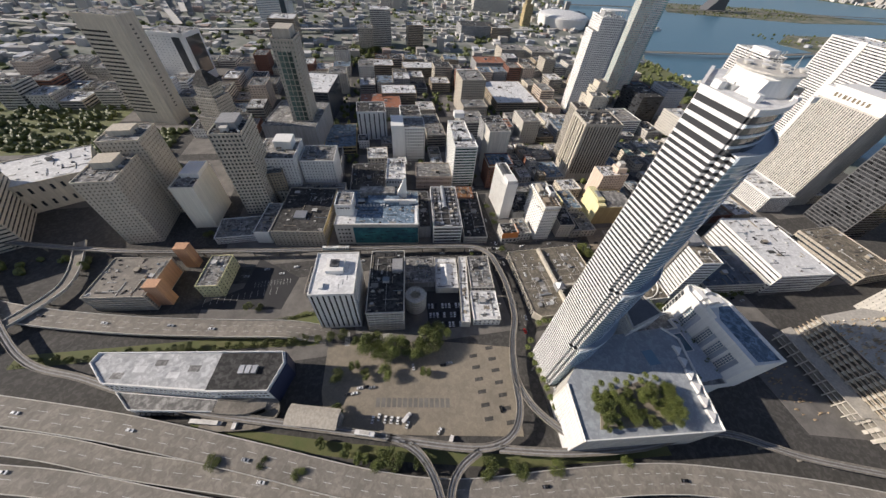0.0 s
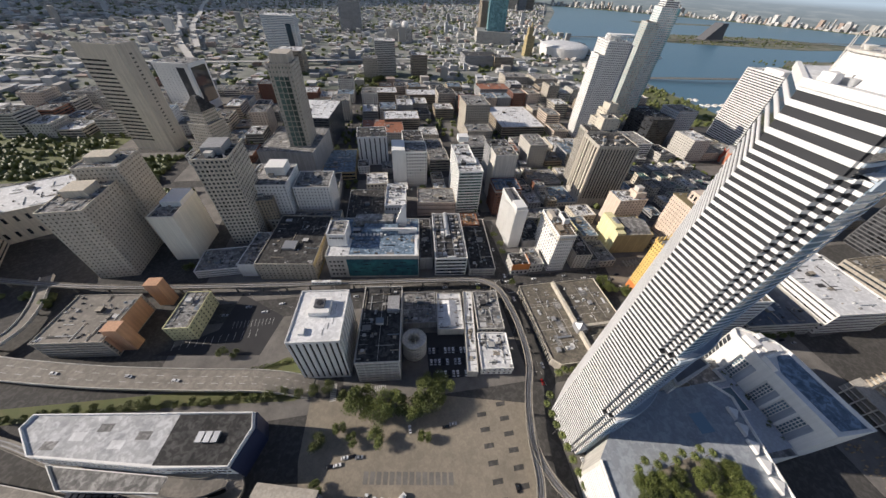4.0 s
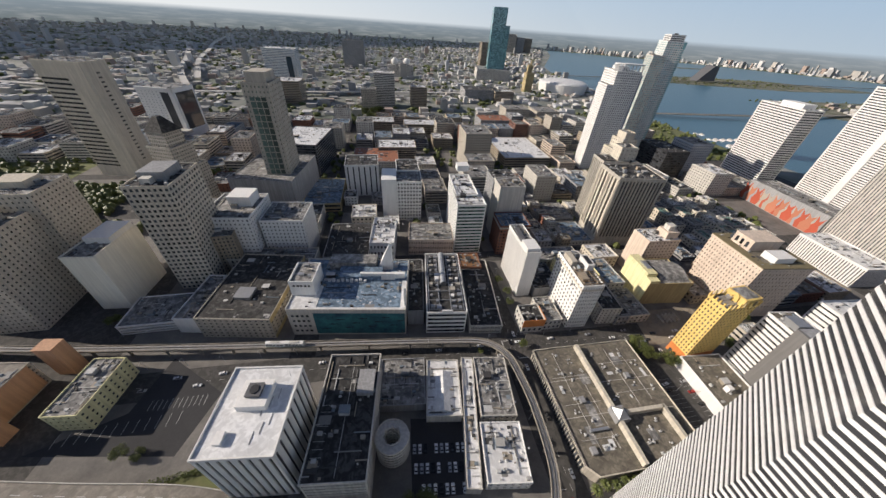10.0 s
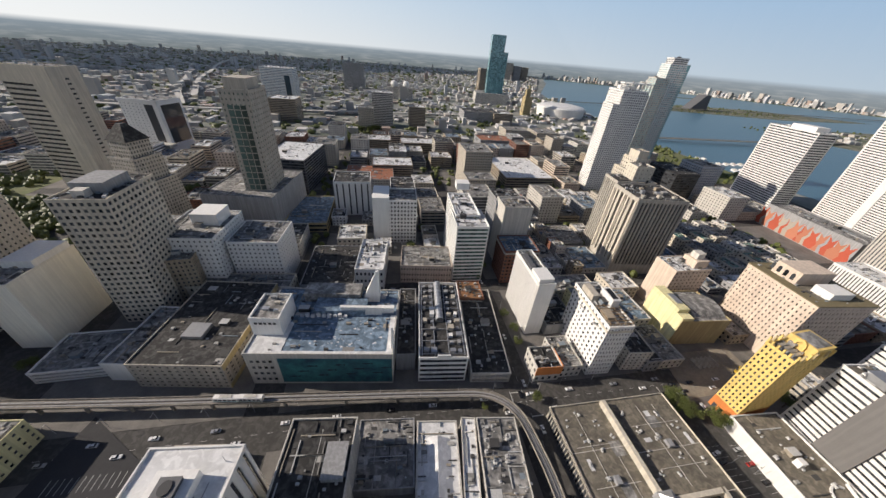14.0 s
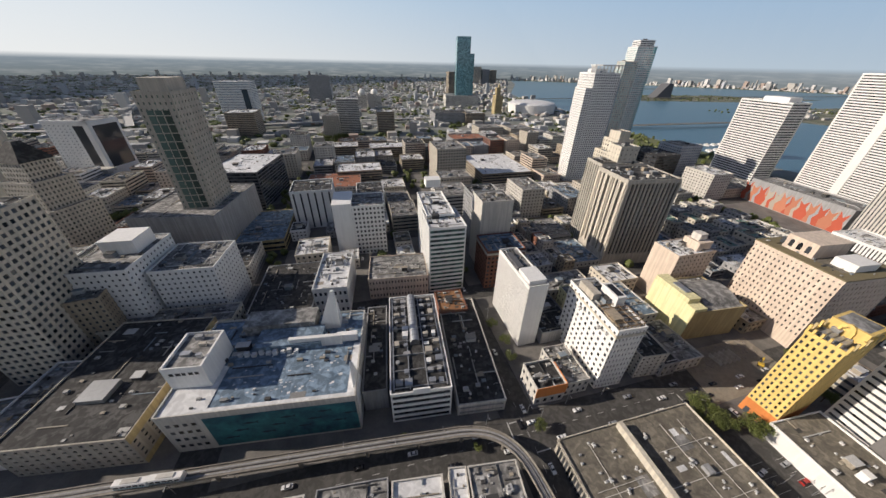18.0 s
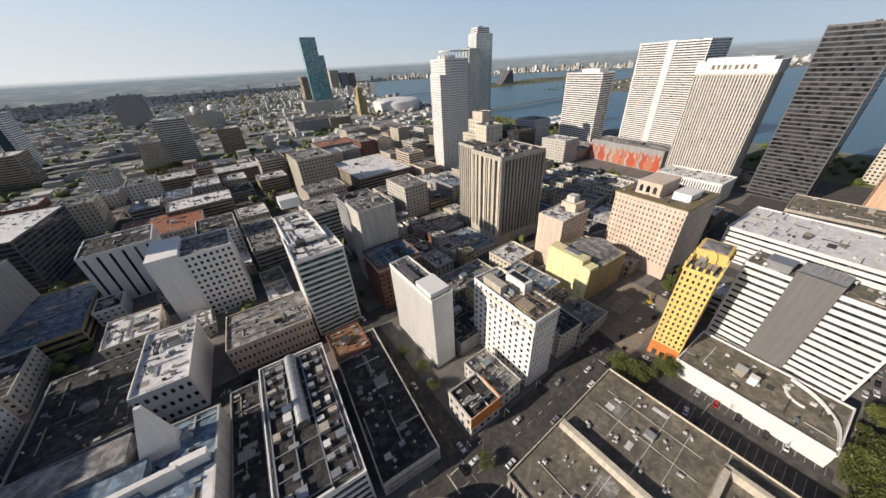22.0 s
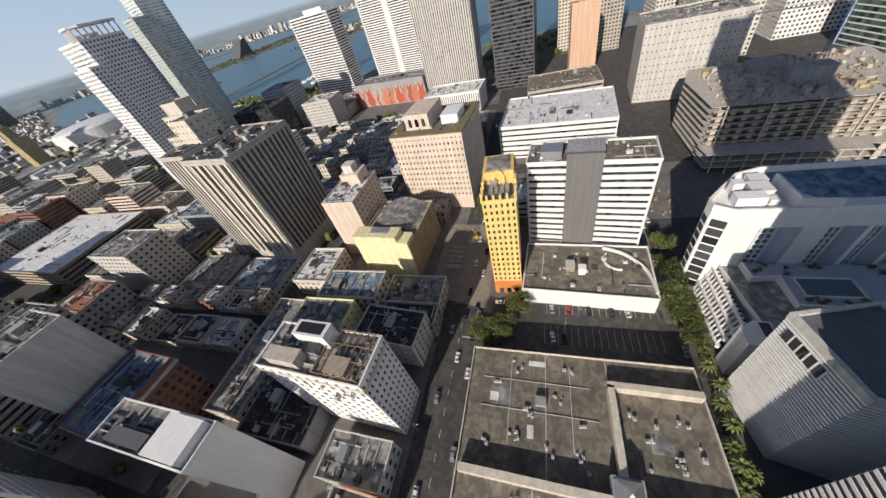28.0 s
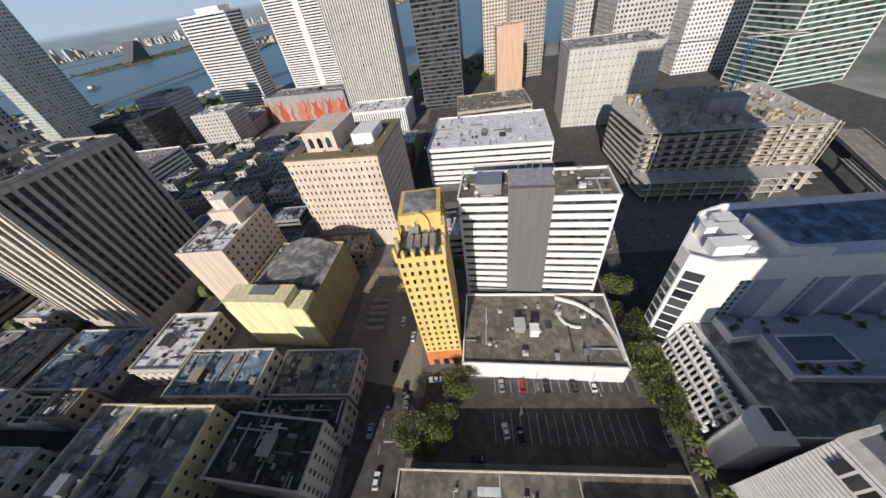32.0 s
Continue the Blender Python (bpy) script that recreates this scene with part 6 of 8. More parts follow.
for x0, x1, y in ((50, 73, 210), (50, 73, 229), (50, 72, 246), (86, 113, 232), (86, 113, 252)):
    part("roof_pipe", Boxes().box(x0, x1, y, y + 0.2, 8.9, 9.1), OFFWHITE, flat_b)
for x, y0, y1 in ((58, 203, 262), (69, 204, 240), (96, 224, 262), (106, 226, 262)):
    part("roof_pipe", Boxes().box(x, x + 0.2, y0, y1, 8.92, 9.12), OFFWHITE, flat_b)
for x, y, w, d in ((60, 204, 6, 3), (64.5, 205, 3, 4), (52, 236, 2, 5), (88, 244, 4, 2), (98, 256, 3, 3), (112, 240, 2, 6)):
    part("white_patch", Boxes().box(x, x + w, y, y + d, 8.805, 8.84), ROOF_WHITE, flat_b, "white membrane repair patch")

part("roof_duct", Boxes().box(57, 68, 213.4, 214.8, 9.2, 10.2).box(57, 57.4, 213.4, 214.8, 8.8, 9.2).box(67.6, 68, 213.4, 214.8, 8.8, 9.2), STEEL, flat_b, "long ribbed metal duct")
for x, y in ((60, 229), (52, 203), (98, 240)):
    part("plant_box", Boxes().box(x, x + 3, y, y + 3.6, 8.8, 10.6), GREY, flat_b, "louvred grey plant box")
rail = Boxes()
for i in range(92):
    rail.box(45.3, 45.38, 199.4 + i * 0.74, 199.48 + i * 0.74, 6.4, 9.9)
for zz in (6.5, 8.2, 9.8):
    rail.box(45.28, 45.4, 199.4, 267, zz, zz + 0.1)
part("iron_screen", rail, BLACK, flat_b, "black iron screen along the street edge", kind="stuff")

# ---- roof plant ----
ac = thing("roof_unit", "grey air-conditioning unit on a flat roof", "roof unit", 0, 0, -50, group="roof units")
housing = part("housing", Boxes().box(-1.0, 1.0, -0.7, 0.7, 0.35, 1.6).box(-0.9, 0.9, -0.72, -0.7, 0.5, 1.4), GEARLIGHT, ac)
part("fan_guard", Boxes().tube(0.35, 0, 1.6, 1.75, 0.42, 0.42, 12), DARKGREY, housing)
part("skid", Boxes().box(-1.1, 1.1, -0.75, -0.55, 0, 0.35).box(-1.1, 1.1, 0.55, 0.75, 0, 0.35), WHITE, ac)
ac2 = thing("roof_vent", "small white roof vent with a pipe", "roof vent", 4, 0, -50, group="roof vents")
curb = part("curb", Boxes().box(-0.6, 0.6, -0.6, 0.6, 0, 0.5), WHITE, ac2)
part("cowl", Boxes().tube(0, 0, 0.5, 1.2, 0.35, 0.5, 10), STEEL, curb)
rng = random.Random(11)


def scatter(x0, y0, x1, y1, z, n, big=0.6, avoid=()):
    for i in range(n):
        x, y = rng.uniform(x0, x1), rng.uniform(y0, y1)
        if any(a < x < c and b < y < d for a, b, c, d in avoid):
            continue
        s = rng.uniform(0.5, 1.05)
        o = copy_thing(ac if rng.random() < big else ac2, pose(x, y, z, 0, 0, rng.choice((0, 90, 180, 270)) + rng.uniform(-5, 5)))
        o.scale = (s, s, s)


KEEP = ((73, 193, 83, 267), (78, 217, 110, 223), (104, 193, 110, 223))
for cx, cy, n in ((52, 214, 4), (55, 226, 3), (53, 238, 4), (56, 250, 4), (52, 258, 3), (61, 206, 3), (63, 219, 5), (64, 232, 3), (62, 244, 4), (66, 256, 4), (70, 210, 3), (70, 250, 3), (58, 262, 2),
                  (84, 230, 4), (86, 240, 3), (88, 250, 4), (86, 259, 3), (94, 228, 3), (96, 246, 5), (101, 236, 4), (104, 256, 3), (110, 232, 3), (111, 250, 4), (88, 204, 5), (95, 210, 4), (92, 199, 3), (100, 202, 3), (99, 214, 3), (84, 212, 2)):
    for i in range(n):
        x, y = cx + rng.uniform(-2.2, 2.2), cy + rng.uniform(-1.8, 1.8)
        o = copy_thing(ac if i % 3 else ac2, pose(x, y, 8.8, 0, 0, rng.choice((0, 90))))
        k = rng.uniform(0.4, 0.75)
        o.scale = (k, k, k)
scatter(4, 232, 22, 262, 8.5, 22)
scatter(3, 202, 22, 224, 8, 14)
scatter(-50, 244, -30, 272, 7, 6)
scatter(-90, 310, -46, 350, 22, 3, 0.3)
scatter(-16, 300, 4, 318, 19, 16)
scatter(12, 290, 28, 348, 8, 6, 0.3)
scatter(62, 286, 76, 314, 10, 5, 0.3)
scatter(82, 290, 98, 314, 37, 7)
scatter(150, 200, 174, 243, 9, 12, 0.4)
scatter(180, 204, 194, 245, 54, 12, 0.6)
scatter(284, 204, 326, 278, 24, 20)
scatter(-36, 396, 8, 432, 15, 6, 0.5)

# ---- elevated people-mover track ----
def track(name, pts, label, z=8.0, half=2.2):
    path = smooth([(x, y, z) for x, y in pts], 5)
    ob = thing(name, label, "rail track", 0, 0)
    part("deck", swept(Boxes(), path, [(-half, -0.9), (half, -0.9), (half, 0), (-half, 0)]), LIGHTROAD, ob)
    for s in (-1, 1):
        part("guide_wall", swept(Boxes(), path, [(s * half - 0.18, -0.3), (s * half + 0.18, -0.3), (s * half + 0.18, 0.75), (s * half - 0.18, 0.75)]), LIGHTROAD, ob)
        part("running_strip", swept(Boxes(), path, [(s * 0.9 - 0.3, 0.004), (s * 0.9 + 0.3, 0.004), (s * 0.9 + 0.3, 0.14), (s * 0.9 - 0.3, 0.14)]), GREY, ob)
    part("centre_rail", swept(Boxes(), path, [(-0.12, 0.004), (0.12, 0.004), (0.12, 0.5), (-0.12, 0.5)]), DARKGREY, ob)
    run = 0
    for a, b in zip(path, path[1:]):
        run += (b - a).length
        if run > 19:
            run = 0
            part("pier", Boxes().tube(b.x, b.y, 0, z - 1.6, 0.75, 0.75, 12).box(b.x - 1.6, b.x + 1.6, b.y - 0.7, b.y + 0.7, z - 1.7, z - 0.9), LIGHTROAD, ob)
    return path


MAIN = [(-470, 352), (-350, 322), (-276, 308), (-172, 297), (-80, 289), (-14, 283), (14, 279), (27, 268), (31, 249), (32, 228), (29, 200), (20, 178), (13, 156), (9, 132), (0, 118), (-16, 113), (-40, 117), (-91, 132), (-140, 146), (-198, 163), (-242, 181), (-273, 195), (-310, 210), (-345, 240), (-400, 300)]
main_path = track("track_loop", MAIN, "grey elevated concrete people-mover track on piers")
track("track_branch", [(16, 166), (13, 150), (16, 135), (23, 123), (34, 111)], "short elevated track spur curving to the tower")
track("track_branch", [(-12, 111), (30, 102), (78, 97), (120, 98), (145, 92), (166, 81), (190, 70), (260, 45)], "elevated track running past the podium")
track("track_branch", [(-84, 131), (-66, 122), (-56, 110), (-51, 92), (-50, 60)], "elevated track curving off southward")
track("track_branch", [(-24, 112), (-38, 105), (-46, 92), (-49, 60)], "elevated track joining the southward curve")


def train(x, y, rot, label):
    t = thing("train_car", label, "train", x, y, 8.1, rot, "train cars")
    body = [(-1.3, 0), (1.3, 0), (1.4, 0.5), (1.4, 2.6), (1.1, 3.1), (-1.1, 3.1), (-1.4, 2.6), (-1.4, 0.5)]
    part("body", swept(Boxes(), [(-6, 0, 0.3), (6, 0, 0.3)], body), WHITE, t)
    for s in (-1, 1):
        for i in range(5):
            part("window", Boxes().box(-5.4 + i * 2.2, -3.7 + i * 2.2, s * 1.41 - 0.02, s * 1.41 + 0.02, 1.6, 2.6), GLASS, t)
        part("stripe", Boxes().box(-5.9, 5.9, s * 1.415 - 0.02, s * 1.415 + 0.02, 0.9, 1.25), TEALGLASS, t)
    part("roof_pod", Boxes().box(-3, 3, -0.8, 0.8, 3.4, 3.75), OFFWHITE, t)


train(-124, 292.5, -7, "white people-mover car with a blue stripe")
train(-112, 291.3, -7, "white people-mover car with a blue stripe")
train(-92, 132.4, -16, "white people-mover car on the elevated track")

# station roof beside the highway
st = thing("track_station", "small station with a grey curved roof", "station", -123, 146.3, 0, -15)
part("platform", Boxes().box(-16, 16, -5, 5, 0, 8.5), GREY, st)
part("canopy", swept(Boxes(), [(-16, 0, 12), (16, 0, 12)], [(-6, 0), (-3, 1.2), (0, 1.7), (3, 1.2), (6, 0), (6, -0.3), (0, 1.3), (-6, -0.3)]), BEIGE, st)
for i in range(5):
    for s in (-5, 5):
        part("post", Boxes().box(-15 + i * 7.4, -14.7 + i * 7.4, s - 0.15, s + 0.15, 8.5, 12.2), STEEL, st)

# ---- highways ----
def highway(pts, half, z, lanes, label):
    path = smooth([(x, y, zz if len(q) else z) for x, y, *q in pts for zz in (q or [z])], 6)
    ob = thing("highway", label, "road", 0, 0)
    part("deck", swept(Boxes(), path, [(-half, -1.0), (half, -1.0), (half, 0), (-half, 0)]), LIGHTROAD, ob)
    for s in (-1, 1):
        part("barrier", swept(Boxes(), path, [(s * half - 0.3, -1.2), (s * half + 0.3, -1.2), (s * half + 0.2, 0.9), (s * half - 0.2, 0.9)]), OFFWHITE, ob)
    lines = Boxes()
    for k in range(1, lanes):
        u = -half + 2 * half * k / lanes
        for i in range(0, len(path) - 1):
            a, b = path[i], path[i].lerp(path[i + 1], 0.45)
            swept(lines, [tuple(a), tuple(b)], [(u - 0.12, 0.004), (u + 0.12, 0.004), (u + 0.12, 0.02), (u - 0.12, 0.02)])
    if lines.v:
        part("lane_mark", lines, LINEWHITE, ob, kind="stuff")
    run = 0
    for a, b in zip(path, path[1:]):
        run += (b - a).length
        if run > 30 and b.z > 2:
            run = 0
            for s in (-0.6, 0.6):
                part("pier", Boxes().tube(b.x, b.y + s * half, 0, b.z - 1.0, 0.7, 0.7, 10), LIGHTROAD, ob)
    return path


highway([(-520, 330), (-440, 297), (-376, 266), (-326, 249), (-260, 233), (-200, 222), (-150, 214), (-120, 207, 0.6)], 7, 5, 3, "pale concrete ramp road above the street")
highway([(-480, 240), (-400, 208), (-316, 184), (-237, 160), (-161, 133), (-94, 108), (-42, 94), (20, 88), (72, 82), (115, 73), (200, 48), (300, 10)], 7.5, 5, 3, "wide pale concrete elevated highway")
highway([(-480, 205), (-300, 164), (-222, 139), (-155, 119), (-90, 99), (-20, 80), (60, 66), (140, 45)], 6, 3, 2, "pale concrete highway lanes")
highway([(-480, 180), (-290, 145), (-193, 116), (-120, 92), (-50, 70), (40, 48), (140, 22)], 6, 4, 2, "second pale highway carriageway")
highway([(-480, 150), (-280, 118), (-180, 90), (-80, 58), (40, 22)], 7, 4, 3, "far highway carriageway below")
highway([(-345, 330), (-330, 290), (-335, 262), (-380, 200), (-360, 170)], 4, 7, 1, "looping single lane ramp")

# ---- lots and verges ----
sheet("gravel_lot", [(-122, 165), (-118, 140), (-60, 128), (8, 116), (14, 150), (20, 176), (-30, 188), (-120, 200)], DIRT, "dusty gravel car lot with faded bays", 0.16, 0.4)
for i in range(13):
    sheet("lot_strip", [(-1 - i % 2 * 14, 124 + i * 4.4), (5 - i % 2 * 14, 124 + i * 4.4), (5.3 - i % 2 * 14, 126.6 + i * 4.4), (-0.7 - i % 2 * 14, 126.6 + i * 4.4)], STREET, "dark worn parking strip", 0.175, 0.1)
for i in range(14):
    sheet("lot_strip", [(-86 + i * 3.6, 149 - i * 0.6), (-83.4 + i * 3.6, 148.6 - i * 0.6), (-82.6 + i * 3.6, 154.4 - i * 0.6), (-85.2 + i * 3.6, 155 - i * 0.6)], PAVE, "worn parking strip", 0.175, 0.1)
sheet("lot", [(121, 194), (146.5, 194), (146.5, 264), (121, 264)], STREET, "asphalt car lot behind the white wall", 0.17, 0.4)
sheet("lot", [(-42, 200), (-10, 199), (-8, 234), (-40, 238)], ASPHALT, "dark asphalt car yard", 0.17, 0.4)
sheet("lot", [(-232, 246), (-160, 236), (-150, 268), (-188, 296), (-195, 262)], ASPHALT, "dark empty asphalt lot with painted bays", 0.17, 0.4)
sheet("lot", [(142, 266), (204, 268), (206, 298), (148, 298)], DIRT, "bare rubble lot of a cleared site", 0.17, 0.4)
sheet("verge", [(-330, 212), (-200, 207), (-130, 200), (-125, 206), (-200, 216), (-330, 222)], GRASSM, "grass verge by the highway", 0.16, 0.4)
sheet("verge", [(-200, 150), (-100, 122), (0, 100), (100, 90), (100, 95), (0, 107), (-100, 130), (-200, 158)], GRASSM, "grass verge under the track", 0.16, 0.4)
sheet("verge", [(-170, 220), (-140, 213), (-118, 222), (-140, 232)], GRASSM, "grass triangle beside the ramp", 0.18, 0.4)
sheet("park", [(-640, 505), (-345, 505), (-345, 560), (-440, 575), (-440, 650), (-640, 700)], GRASSM, "green tree-dotted ground west of the court", 0.2, 0.4)
sheet("park", [(-130, 880), (-60, 880), (-60, 1040), (-130, 1040)], GRASSM, "green city park lawn", 0.2, 0.4)
sheet("park", [(560, 640), (690, 640), (690, 930), (560, 930)], GRASSM, "green waterfront park lawn", 0.2, 0.4)
sheet("park", [(560, 150), (720, 120), (720, 330), (560, 330)], GRASSM, "green riverside park lawn", 0.2, 0.4)
marks = Boxes()
for x0, x1, y0, y1 in ((31, 38, 283, 283.5), (38, 45, 268, 268.5), (126, 126.5, 270, 276), (30, 30.5, 276, 284), (150, 150.4, 270, 276)):
    marks.box(x0, x1, y0, y1, 0.004, 0.012)
for i in range(60):
    marks.box(-215 + i * 7.5, -212 + i * 7.5, 277, 277.15, 0.004, 0.012)
    marks.box(38, 38.15, 110 + i * 7.5, 113 + i * 7.5, 0.004, 0.012)
    marks.box(-215 + i * 7.5, -212 + i * 7.5, 382.9, 383.05, 0.004, 0.012)
solid("road_marking", marks, LINEWHITE, "white lane marks and crossings", kind="stuff")
baylines = Boxes()
for i in range(17):
    baylines.box(141.5, 146, 196 + i * 2.7, 196.12 + i * 2.7, 0.174, 0.182)
    baylines.box(126, 135, 197 + i * 2.7, 197.12 + i * 2.7, 0.174, 0.182)
for i in range(12):
    baylines.box(-222 + i * 5, -221.8 + i * 5, 248 + i * 0.4, 255 + i * 0.4, 0.174, 0.182)
    baylines.box(-186 + i * 2.6, -185.8 + i * 2.6, 262, 268, 0.174, 0.182)
solid("bay_marking", baylines, LINEWHITE, "white parking bay lines", kind="stuff")

# ---- trees ----
def tree_kind(seed, h, r, n):
    rg = random.Random(seed)
    t = thing("tree", "broad leafy green street tree", "tree", 0, 0, -60, group="street trees")
    tb = Boxes().tube(0, 0, 0, h * 0.5, 0.35, 0.2, 8)
    tips = []
    for i in range(7):
        a, l = rg.uniform(0, 6.28), rg.uniform(0.4, 0.75) * r
        p = Vector((l * math.cos(a), l * math.sin(a), h * rg.uniform(0.55, 0.85)))
        tips.append(p)
        k = len(tb.v)
        for q, rr in ((Vector((0, 0, h * 0.35)), 0.16), (p, 0.05)):
            tb.v += [tuple(q + Vector((rr * math.cos(j * 2.094), rr * math.sin(j * 2.094), 0))) for j in range(3)]
        tb.f += [(k + j, k + (j + 1) % 3, k + 3 + (j + 1) % 3, k + 3 + j) for j in range(3)]
    part("trunk", tb, BARK, t)
    lb = Boxes()
    for i in range(n):
        c = rg.choice(tips)
        d = Vector((rg.gauss(0, 1), rg.gauss(0, 1), rg.gauss(0, 0.8)))
        p = c + d.normalized() * rg.uniform(0.3, 1.0) * r * 0.55
        s = rg.uniform(0.2, 0.42)
        u = Vector((rg.gauss(0, 1), rg.gauss(0, 1), rg.gauss(0, 0.6))).normalized()
        v = u.cross(Vector((rg.gauss(0, 1), rg.gauss(0, 1), rg.gauss(0, 1)))).normalized()
        k = len(lb.v)
        lb.v += [tuple(p - u * s), tuple(p + v * s * 0.6), tuple(p + u * s), tuple(p - v * s * 0.6)]
        lb.f.append((k, k + 1, k + 2, k + 3))
    part("crown", lb, LEAF, t)
    return t


KINDS = [tree_kind(1, 9, 5.0, 2600), tree_kind(2, 7, 3.8, 1900), tree_kind(3, 11, 6.0, 3200)]
palm = thing("palm_tree", "tall palm with arching green fronds", "palm tree", 0, 0, -60, group="palms")
part("trunk", Boxes().tube(0, 0, 0, 7.5, 0.22, 0.16, 8), BARK, palm)
fr = Boxes()
for i in range(14):
    a = i * math.tau / 14
    pts = [Vector((math.cos(a) * d, math.sin(a) * d, 7.5 + e)) for d, e in ((0.1, 0), (1.2, 0.7 + i % 3 * 0.3), (2.4, 0.5 + i % 3 * 0.2), (3.3, -0.6))]
    side = Vector((-math.sin(a), math.cos(a), 0))
    for q0, q1, w0, w1 in zip(pts, pts[1:], (0.1, 0.5, 0.4), (0.5, 0.4, 0.05)):
        k = len(fr.v)
        fr.v += [tuple(q0 - side * w0 - Vector((0, 0, w0 * 0.4))), tuple(q0), tuple(q1), tuple(q1 - side * w1 - Vector((0, 0, w1 * 0.4))), tuple(q0 + side * w0 - Vector((0, 0, w0 * 0.4))), tuple(q1 + side * w1 - Vector((0, 0, w1 * 0.4)))]
        fr.f += [(k, k + 1, k + 2, k + 3), (k + 1, k + 4, k + 5, k + 2)]
part("fronds", fr, LEAF, palm)


def plant(x, y, s=1.0, z=0.15, kind=None):
    o = copy_thing(kind or KINDS[int(x * 7 + y * 3) % 3], pose(x, y, z, 0, 0, (x * 37 + y * 11) % 360))
    o.scale = (s, s, s * (0.9 + (x * 13 + y) % 5 * 0.05))


for x, y, s in ((-90, 191, 1.6), (-62, 184, 1.5), (-70, 187, 1.4), (-54, 181, 1.4), (-76, 182, 1.2), (-46, 184, 1.4), (-98, 196, 1.1), (-84, 186, 1.2), (-38, 187, 1.3), (-34, 193, 1.2), (-92, 171, 1.0), (-78, 169, 1.1), (-50, 166, 1.0), (-46, 190, 1.3), (-40, 196, 1.2), (-110, 150, 1.0), (-119, 133, 0.9), (-95, 121, 1.1), (-84, 118, 1.2), (-76, 117, 1.0), (-21, 103, 1.2),
                (-3, 100, 1.1), (-129, 119, 0.8), (-178, 133, 0.7), (-104, 126, 1.0), (-60, 112, 0.9), (20, 96, 0.8), (66, 93, 0.8), (-150, 128, 0.7), (128, 266, 1.0), (131, 257, 0.9), (124, 262, 0.9), (143, 251, 1.0), (146, 191, 1.1), (138, 190, 1.2), (132, 188, 1.0), (161, 186, 1.0),
                (172, 190, 0.8), (183, 186, 1.1), (192, 240, 0.9), (202, 262, 1.0), (198, 254, 0.9), (-118, 236, 0.9), (-126, 232, 0.7), (-176, 238, 0.8), (-184, 240, 0.6), (-140, 208, 0.6), (-240, 330, 0.9), (48, 318, 0.7), (50, 330, 0.6), (47, 345, 0.6), (38, 392, 0.6), (126, 352, 0.7),
                (226, 280, 0.8), (212, 276, 0.8), (240, 280, 0.8), (265, 300, 0.8), (44, 277, 0.5), (-20, 288, 0.5), (12, 276, 0.4)):
    plant(x, y, s)
for i in range(26):
    plant(-320 + i * 9.2, 214 - i * 0.55 + i % 3, 0.45 + i % 4 * 0.08)
rng = random.Random(5)
for i in range(46):
    a, b = rng.random(), rng.random()
    plant(44 + a * 50, 106 + b * 17 - a * 2, 0.5 + rng.random() * 0.4, PH + 0.9)
for i in range(9):
    plant(48 + i * 5.2, 127 + i % 2 * 2.5, 0.75, PH + 0.15, palm)
for i in range(9):
    plant(34 - i * 0.4, 122 + i * 6.2, 0.85, 0.15, palm)
for i in range(11):
    plant(66 + i * 6, 188 + i % 2 * 1.5 - (i > 6) * 1, 0.9, 0.15, palm)
for i in range(14):
    plant(-100 + i % 7 * 7 + rng.uniform(-2, 2), 890 + i // 7 * 60 + rng.uniform(-20, 20), 1.3)

# ---- cars ----
def car_kind(mat, label):
    c = thing("car", label, "car", 0, 0, -70, group="parked cars")
    bodyp = [(-0.88, 0.35), (0.88, 0.35), (0.92, 0.6), (0.86, 0.95), (-0.86, 0.95), (-0.92, 0.6)]
    part("body", swept(Boxes(), [(-2.25, 0, 0), (-2.1, 0, 0.02), (2.0, 0, 0.02), (2.2, 0, 0)], bodyp), mat, c)
    cab = Boxes()
    cab.v += [(-1.7, -0.8, 0.95), (0.9, -0.8, 0.95), (0.9, 0.8, 0.95), (-1.7, 0.8, 0.95), (-1.1, -0.62, 1.42), (0.2, -0.62, 1.42), (0.2, 0.62, 1.42), (-1.1, 0.62, 1.42)]
    cab.f += [tuple(q) for q in CUBE_F]
    cabin = part("cabin_glass", cab, BLACKGLASS, c)
    part("cabin_roof", Boxes().box(-1.12, 0.22, -0.63, 0.63, 1.424, 1.47), mat, cabin)
    for x in (-1.35, 1.35):
        for y in (-0.8, 0.8):
            w = part("wheel", Boxes().tube(0, 0, -0.11, 0.11, 0.33, 0.33, 10), BLACK, c)
            w.matrix_basis = pose(x, y, 0.33, 90, 0, 0)
    return c


CARS = [car_kind(surface("white_car_paint", (0.75, 0.75, 0.74), 0.25, 0.03), "parked white saloon car"), car_kind(surface("black_car_paint", (0.015, 0.015, 0.017), 0.2, 0.03), "parked black saloon car"),
        car_kind(surface("silver_car_paint", (0.42, 0.43, 0.44), 0.3, 0.03, metal=0.5), "parked silver saloon car"), car_kind(surface("red_car_paint", (0.42, 0.03, 0.025), 0.25, 0.03), "parked red saloon car")]


def park(x, y, rot, kind, z=0.0):
    copy_thing(CARS[kind], pose(x, y, z, 0, 0, rot))


